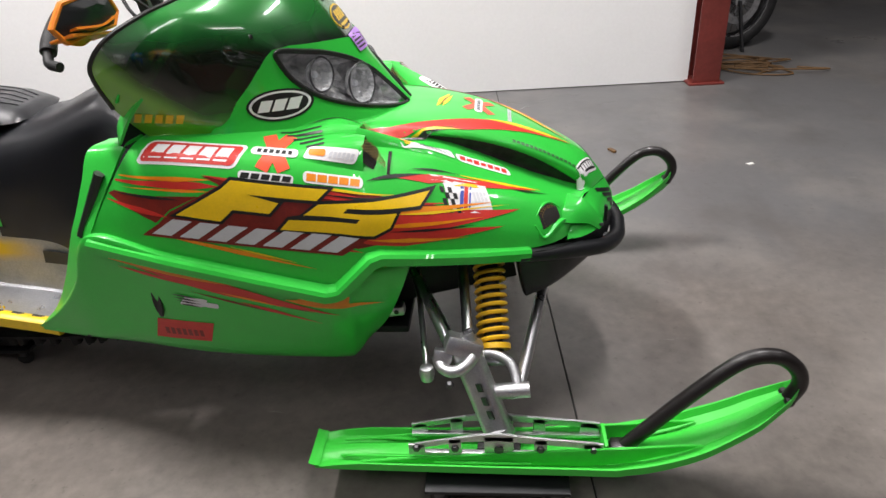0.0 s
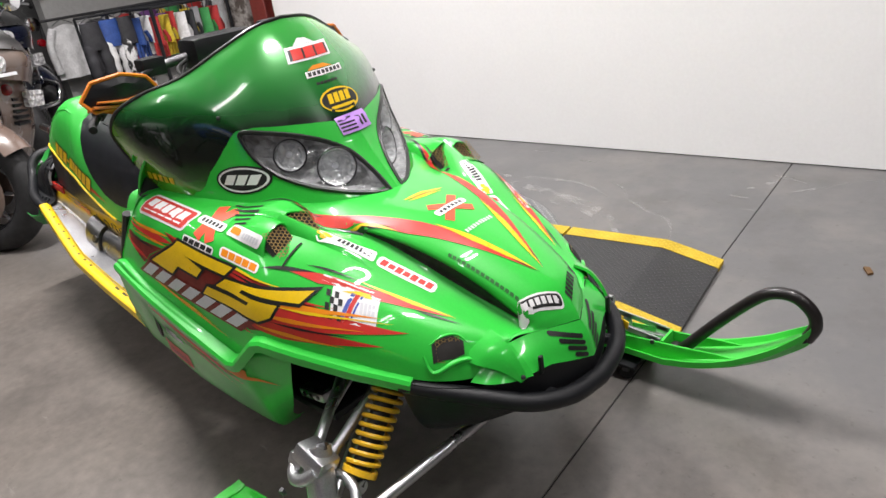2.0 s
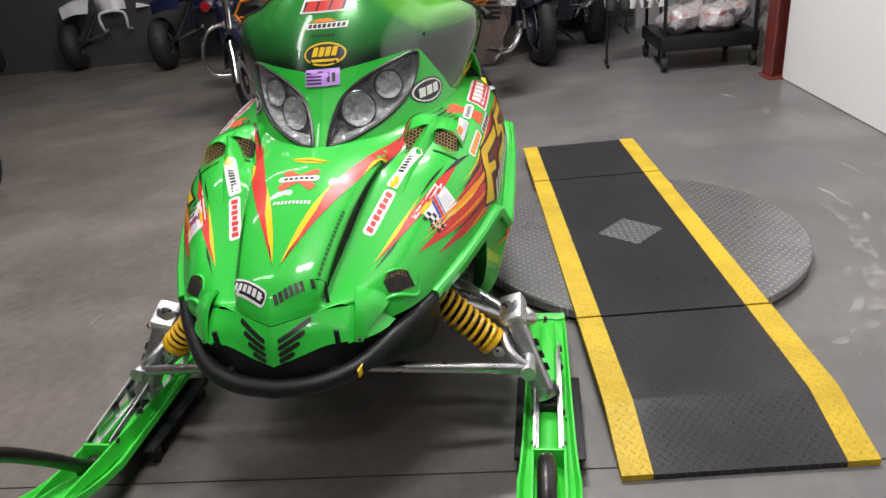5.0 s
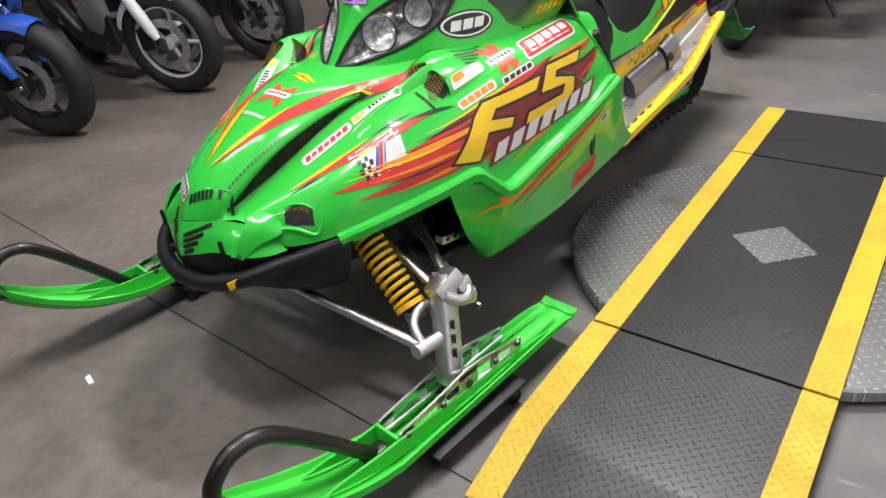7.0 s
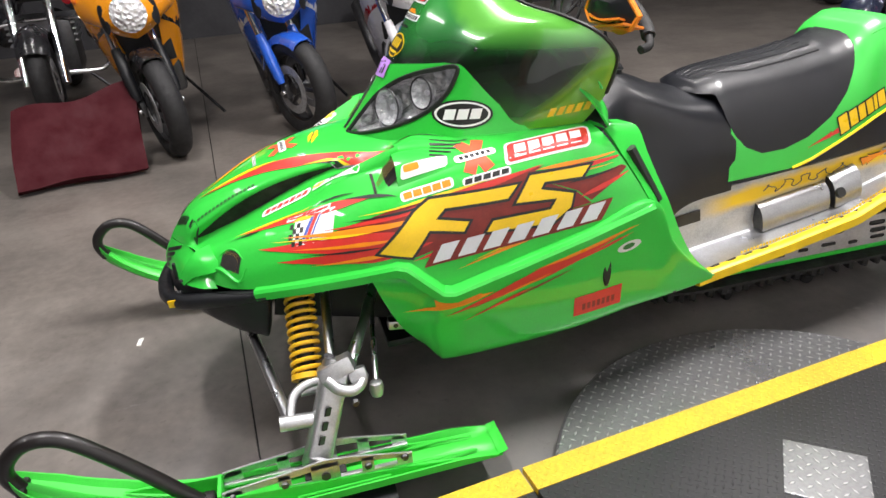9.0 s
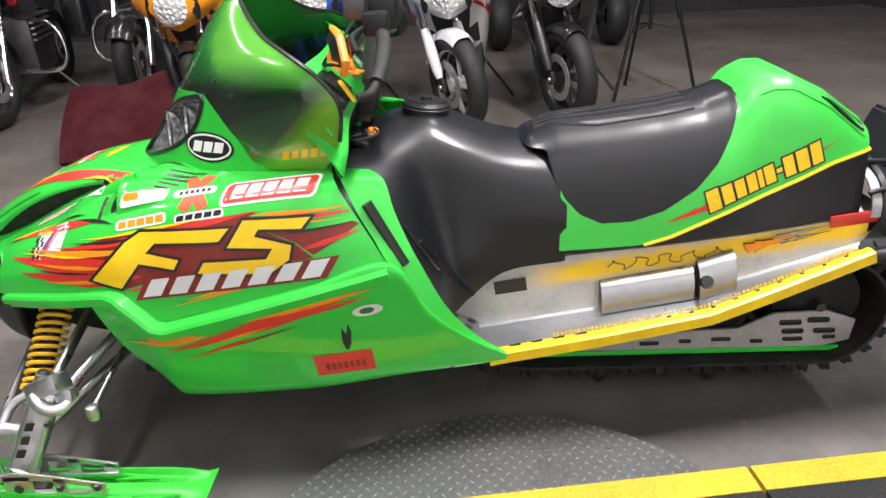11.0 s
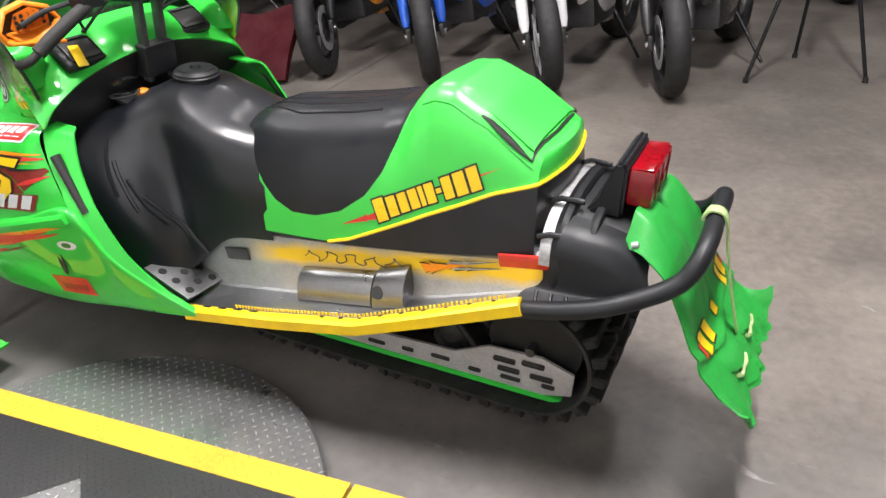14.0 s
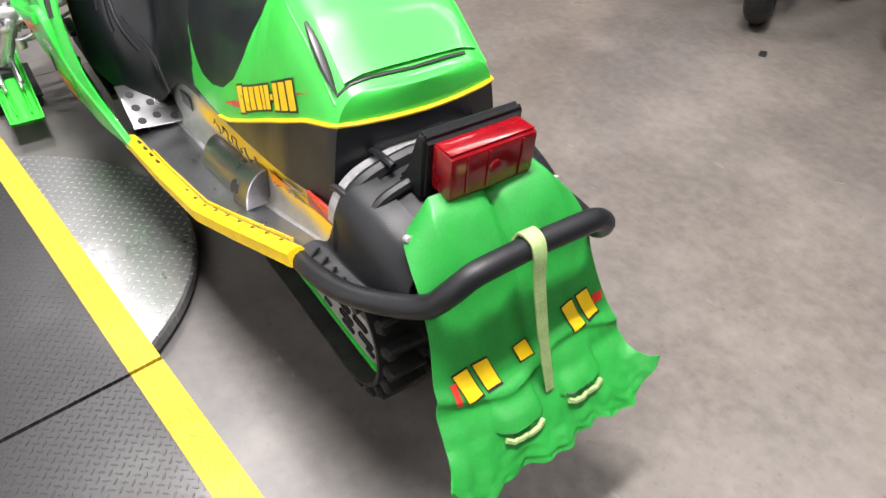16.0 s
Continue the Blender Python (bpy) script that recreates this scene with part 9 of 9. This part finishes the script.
# maroon cover leaning by the bikes
M["cloth"] = stuff("maroon_vinyl", (0.055, 0.003, 0.007), 0.70, vary=0.25, scale=9, fine=300, bump=0.2, spec=0.2)
rows = []
for i in range(15):
    row = []
    for j in range(17):
        u, v = j / 16, i / 14
        x = 0.50 + 0.60 * u
        y = -2.14 + 0.13 * u - 0.30 * v + 0.02 * math.sin(u * 7 + v * 4)
        z = 0.012 + 0.40 * v * (1 - 0.20 * u) + 0.015 * math.sin(u * 9) * v
        row.append(Vector((x, y, z)))
    rows.append(row)
pad = thing("seat_cover_pad", "dark maroon vinyl pad leaning on a motorcycle", "pad")
part("pad", surface(rows, 0.05), M["cloth"], pad)
part("pad_seam", tube([r[8] + Vector((0, 0.004, 0.004)) for r in rows], 0.004, 6), M["cloth"], pad)

tri = thing("tripod", "black camera tripod standing on the concrete", "tripod", (-2.45, -3.18, 0))
for x, y in ((0.27, 0.25), (-0.33, 0.08), (0.05, -0.36)):
    part("leg", rod((x, y, 0.02), (x * 0.12, y * 0.12, 1.05), 0.011), M["black"], tri, "thin black leg")
    part("leg_upper", rod((x * 0.55, y * 0.55, 0.53), (x * 0.10, y * 0.10, 1.08), 0.015), M["black"], tri)
    part("foot", turned([(0, 0), (0.016, 0.002), (0.014, 0.03), (0.0, 0.035)], 12, Matrix.Translation((x, y, 0))), M["rubber"], tri)
    part("spreader", rod((x * 0.6, y * 0.6, 0.46), (0, 0, 0.50), 0.006), M["black"], tri)
part("column", rod((0, 0, 0.46), (0, 0, 1.35), 0.014), M["black"], tri)
part("head", block((0, 0, 1.36), (0.09, 0.07, 0.09), 0.015), M["black"], tri)

# gear cart by the wall's end
cart = thing("gear_cart", "low black wheeled wire cart with clear bags and hanging riding gear", "cart", (-4.32, 1.72, 0), ROOM)
for sx in (-0.42, 0.20):
    for sy in (-0.34, 0.29):
        part("upright", rod((sx, sy, 0.10), (sx, sy, 1.00), 0.013), M["black"], cart, "black upright")
        part("caster", turned([(0.01, -0.015), (0.045, -0.015), (0.05, 0), (0.045, 0.015), (0.01, 0.015)], 18, Matrix.Translation((sx, sy, 0.05)) @ pose(0, 0, 0, 90, 0, 0)), M["rubber"], cart)
        part("caster_fork", block((sx, sy, 0.085), (0.04, 0.05, 0.04), 0.005), M["steel"], cart)
part("shelf", block((-0.11, -0.025, 0.20), (0.68, 0.69, 0.10), 0.01), M["black"], cart, "black deep lower shelf")
for y in (-0.34, 0.29):
    part("top_rail", rod((-0.42, y, 0.99), (0.2, y, 0.99), 0.012), M["black"], cart)
for x in (-0.42, -0.10, 0.2):
    part("top_rail", rod((x, -0.34, 0.99), (x, 0.29, 0.99), 0.012), M["black"], cart)
M["bag"] = stuff("clear_bag", (0.42, 0.39, 0.40), 0.25, vary=0.5, scale=12, fine=60, bump=0.6, col2=(0.36, 0.17, 0.15), amount=0.62, spread=0.06, coat=0.5)
random.seed(3)


def lump(name, at, size, mat, label, cat, seed, group=""):
    bm = bmesh.new()
    bmesh.ops.create_icosphere(bm, subdivisions=3, radius=1)
    for v in bm.verts:
        n = noise.noise(v.co * 2.1 + Vector((seed, 0, 0))) * 0.28 + noise.noise(v.co * 5 + Vector((0, seed, 0))) * 0.10
        v.co = Vector((v.co.x * size[0], v.co.y * size[1], v.co.z * size[2])) * (1 + n)
    ob = part(name, bm, mat)
    ob.location = at
    return tagged(ob, label, cat, group)


for k in range(4):
    lump("plastic_bag", (-4.28 - 0.10 * (k % 2), 1.52 + 0.13 * k, 0.34 + 0.03 * (k % 2)), (0.17, 0.14, 0.11), M["bag"], "clear plastic bag of parts on the cart", "bag", k, "bags on the cart")
GEAR = [("white", (0.75, 0.75, 0.75)), ("red", (0.45, 0.03, 0.03)), ("yellow", (0.6, 0.45, 0.03)), ("black", (0.03, 0.03, 0.035)), ("green", (0.05, 0.3, 0.08)), ("grey", (0.3, 0.3, 0.32)), ("blue", (0.03, 0.08, 0.3)), ("purple", (0.16, 0.05, 0.22))]
GM = {n: stuff("gear_" + n, c, 0.6, vary=0.3, scale=14, fine=120, bump=0.2) for n, c in GEAR}


def glove(at, turn, mat, label):
    """A hanging glove: cuff, palm and four fingers."""
    ob = thing("riding_glove", label, "glove", at, turn, "gear hanging on the cart")
    bm = bmesh.new()
    sweep(bm, [(0, 0, 0), (0, 0, -0.09), (0, 0, -0.16), (0, 0, -0.19)], ring(0.055, 12, 0.025), scale=[0.9, 0.85, 1.0, 0.9])
    part("palm", bm, mat, ob)
    for k in range(4):
        part("finger", tube([(-0.036 + 0.024 * k, 0, -0.17), (-0.04 + 0.027 * k, 0.005, -0.24), (-0.04 + 0.027 * k, 0.01, -0.275)], 0.012, 8), mat, ob)
    part("thumb", tube([(0.05, 0, -0.10), (0.075, 0.005, -0.15), (0.075, 0.01, -0.18)], 0.014, 8), mat, ob)
    part("hook", rod((0, 0, -0.01), (0, 0, 0.06), 0.004), M["steel"], ob)
    return ob


for k in range(12):
    n = ("red", "yellow", "white", "black", "green", "red", "blue", "white", "purple", "red", "yellow", "grey")[k]
    glove((-4.14 - 0.05 * (k % 2) - 0.28 * (k // 6), 1.42 + 0.10 * (k % 6), 0.93), 90 + 8 * (k % 3), GM[n], n + " riding glove hanging on a hook")


M["camo"] = stuff("black_white_fabric", (0.70, 0.70, 0.70), 0.7, vary=0.2, scale=16, fine=120, bump=0.2, col2=(0.02, 0.02, 0.022), amount=0.5, spread=0.03)


def riding_pants(at, turn, waist, mat, label):
    """Short riding trousers that hang from a clip: a waist and two legs."""
    ob = thing("riding_pants", label, "trousers", at, turn, "trousers hanging by the cart")
    bm = bmesh.new()
    sweep(bm, cr([(0, 0, 0.95), (0, 0, 0.90), (0.004, 0, 0.82), (0, 0, 0.77)], 8), ring(0.040, 16, 0.082), up=(0, 1, 0), scale=[0.80 + 0.03 * k for k in range(9)])
    part("waist", bm, waist, ob)
    for s in (1, -1):
        bm = bmesh.new()
        sweep(bm, cr([(0, s * 0.040, 0.80), (0.014, s * 0.050, 0.66), (0.0, s * 0.046, 0.54), (0.016, s * 0.054, 0.42)], 16), ring(0.034, 12, 0.044), up=(0, 1, 0), scale=[1.0 + 0.10 * math.sin(1.9 * k) - 0.012 * k for k in range(17)])
        part("trouser_leg", bm, mat, ob)
    part("hanger", tube([(0, -0.07, 0.95), (0, 0, 0.985), (0, 0.07, 0.95)], 0.005, 6), M["steel"], ob)
    return ob


for k, (y, w, m, lb) in enumerate(((1.10, "black", GM["black"], "black riding trousers on a hanger"), (1.25, "blue", GM["white"], "white riding trousers with a blue waist on a hanger"), (1.37, "black", M["camo"], "black and white patterned riding trousers on a hanger"))):
    riding_pants((-4.46 - 0.03 * (k % 2), y, 0.0), 4 * k, GM[w], m, lb)
trouser_rail = thing("trouser_rail", "low black rail that carries the riding trousers", "clothes rail", (-4.47, 1.22, 0))
part("bar", rod((0, -0.20, 0.99), (0, 0.20, 0.99), 0.010), M["black"], trouser_rail)
for y in (-0.20, 0.20):
    part("leg", rod((0, y, 0.0), (0, y, 0.99), 0.010), M["black"], trouser_rail)
    part("foot", rod((-0.15, y, 0.012), (0.12, y, 0.012), 0.011), M["black"], trouser_rail)


def riding_jersey(at, mat, sleeve, label, seed):
    """A limp jersey on a hanger: folded front and two drooping sleeves."""
    ob = thing("riding_jersey", label, "jersey", at, 0, "jerseys hanging on the rail")
    rows = []
    for i in range(15):
        v = i / 14
        half = 0.10 + 0.055 * min(1, v * 3) + 0.02 * v
        rows.append([Vector((0.045 * math.cos(u * 1.5) + 0.016 * math.sin(u * 7 + seed + 2 * v) * v, half * u, 0.90 - 0.46 * v - 0.03 * u * u * (1 - v))) for u in np.linspace(-1, 1, 19)])
    part("front", surface(rows, 0.012), mat, ob)
    for s in (1, -1):
        part("sleeve", tube([(0.01, s * 0.10, 0.87), (0.03, s * 0.165, 0.74), (0.04, s * 0.17, 0.60), (0.035, s * (0.16 + 0.01 * seed), 0.50)], 0.034, 10, 14), sleeve, ob)
    part("hanger", tube([(0, -0.09, 0.90), (0, 0, 0.945), (0, 0.09, 0.90)], 0.005, 6), M["steel"], ob)
    return ob


for k, (y, a, b) in enumerate(((1.52, "white", "white"), (1.82, "black", "grey"), (2.08, "red", "white"), (2.34, "purple", "black"), (2.58, "green", "yellow"), (2.84, "red", "white"), (3.10, "white", "black"), (3.36, "red", "black"))):
    riding_jersey((-6.06 - 0.03 * (k % 2), y, 0.0), GM[a], GM[b], a + " riding jersey with " + (b if b != a else "plain") + " sleeves on a rail", k % 3)
railob = thing("clothes_rail", "long low steel clothes rail on legs", "clothes rail", (-6.07, 2.44, 0))
part("bar", rod((0, -1.12, 0.95), (0, 1.08, 0.95), 0.012), M["steel"], railob)
for y in (-1.1, 1.06):
    part("leg", rod((0, y, 0.0), (0, y, 0.95), 0.012), M["steel"], railob)
    part("foot", rod((-0.11, y, 0.012), (0.2, y, 0.012), 0.012), M["steel"], railob)
M["scuffed"] = stuff("dirty_jamb_paint", (0.30, 0.28, 0.26), 0.7, vary=0.4, scale=9, fine=60, bump=0.2, col2=(0.07, 0.055, 0.045), amount=0.5, spread=0.05)
jamb = part("door_jamb", block(room(-0.42, 0.05, 1.6), (0.26, 0.10, 3.2), 0.006, pose(0, 0, 0, 0, 0, ROOM)), M["scuffed"])
tagged(jamb, "scuffed dirty grey jamb beside the red column", "door jamb", kind="structure")

# floor litter
M["paper"] = stuff("white_scrap", (0.75, 0.74, 0.70), 0.8)
random.seed(12)
for n_, x, y, w, h, mt, lb in (("paper_scrap", 0.33, -0.35, 0.045, 0.015, "paper", "small white paper scrap on the floor"), ("bolt_piece", -1.41, -2.17, 0.05, 0.03, "steel", "small dark metal piece on the floor"), ("leaf", 0.35, 1.38, 0.05, 0.02, "straw", "dry brown leaf on the floor"), ("paper_scrap", 0.9, 1.2, 0.03, 0.02, "paper", "small white paper scrap on the floor")):
    bm = plate([(-w / 2, -h / 2), (w / 2, -h * 0.4), (w * 0.45, h / 2), (-w * 0.4, h * 0.4)], 0.003 if mt == "paper" else 0.008)
    bmesh.ops.transform(bm, matrix=Matrix.Translation((x, y, 0.002 if mt == "paper" else 0.005)) @ pose(0, 0, 0, 90, 0, random.uniform(0, 180)), verts=bm.verts)
    tagged(part(n_, bm, M[mt]), lb, "litter")

# pale dusty scuffs on the concrete: arcs round the turntable and strokes by the wall
def dust():
    m = bpy.data.materials.new("pale_dust")
    m.use_nodes = True
    nt = m.node_tree
    b = nt.nodes["Principled BSDF"]
    b.inputs["Base Color"].default_value, b.inputs["Roughness"].default_value = (0.55, 0.54, 0.52, 1), 0.8
    tc, n, r = (nt.nodes.new("ShaderNode" + k) for k in ("TexCoord", "TexNoise", "MapRange"))
    n.inputs["Scale"].default_value, n.inputs["Detail"].default_value, n.inputs["Roughness"].default_value = 14, 9, 0.7
    r.inputs["From Min"].default_value, r.inputs["From Max"].default_value = 0.48, 0.72
    r.inputs["To Max"].default_value = 0.6
    nt.links.new(tc.outputs["Object"], n.inputs["Vector"])
    nt.links.new(n.outputs["Fac"], r.inputs["Value"])
    nt.links.new(r.outputs[0], b.inputs["Alpha"])
    return m


M["dust"] = dust()
scuffs = thing("floor_scuffs", "pale dusty scuff marks on the concrete floor", "scuffs", kind="structure")
random.seed(21)
for r0, w, a0, a1 in ((0.80, 0.035, 25, 120), (0.74, 0.02, 40, 88), (0.92, 0.02, 60, 130), (0.70, 0.03, 130, 175), (1.02, 0.015, 30, 70)):
    rows = []
    for k in range(25):
        a = radians(a0 + (a1 - a0) * k / 24)
        rr, ww = r0 + 0.03 * math.sin(k * 0.35), w * math.sin(math.pi * (k + 0.3) / 24.6)
        rows.append([Vector((-1.22 + (rr + q * ww) * math.cos(a), 0.845 + (rr + q * ww) * math.sin(a), 0.0012)) for q in (-1, 1)])
    part("scuff", surface(rows), M["dust"], scuffs)
for k in range(16):
    c = room(random.uniform(0.2, 4.4), -0.08 - abs(random.gauss(0, 0.28)))
    a, ln, ww = random.gauss(radians(ROOM), 0.35), random.uniform(0.08, 0.35), random.uniform(0.008, 0.022)
    d, n_ = Vector((math.cos(a), math.sin(a), 0)), Vector((-math.sin(a), math.cos(a), 0))
    rows = [[c + d * ln * (q / 8 - 0.5) + n_ * ww * math.sin(math.pi * (q + 0.2) / 8.4) * e + Vector((0, 0, 0.0015)) for e in (-1, 1)] for q in range(9)]
    part("scuff", surface(rows), M["dust"], scuffs)
for k in range(26):
    c = Vector((random.uniform(-4.2, 1.6), random.uniform(-2.0, -0.55), 0.0013)) if k % 2 else Vector((random.uniform(-5.0, -2.4), random.uniform(-2.0, 1.4), 0.0013))
    a, ln, ww = random.uniform(0, 3.14), random.uniform(0.04, 0.30), random.uniform(0.004, 0.020)
    d, n_ = Vector((math.cos(a), math.sin(a), 0)), Vector((-math.sin(a), math.cos(a), 0))
    rows = [[c + d * ln * (q / 8 - 0.5) + n_ * (ww * math.sin(math.pi * (q + 0.2) / 8.4) * e + 0.02 * math.sin(q * 0.5 + k)) for e in (-1, 1)] for q in range(9)]
    part("scuff", surface(rows), M["dust"], scuffs)
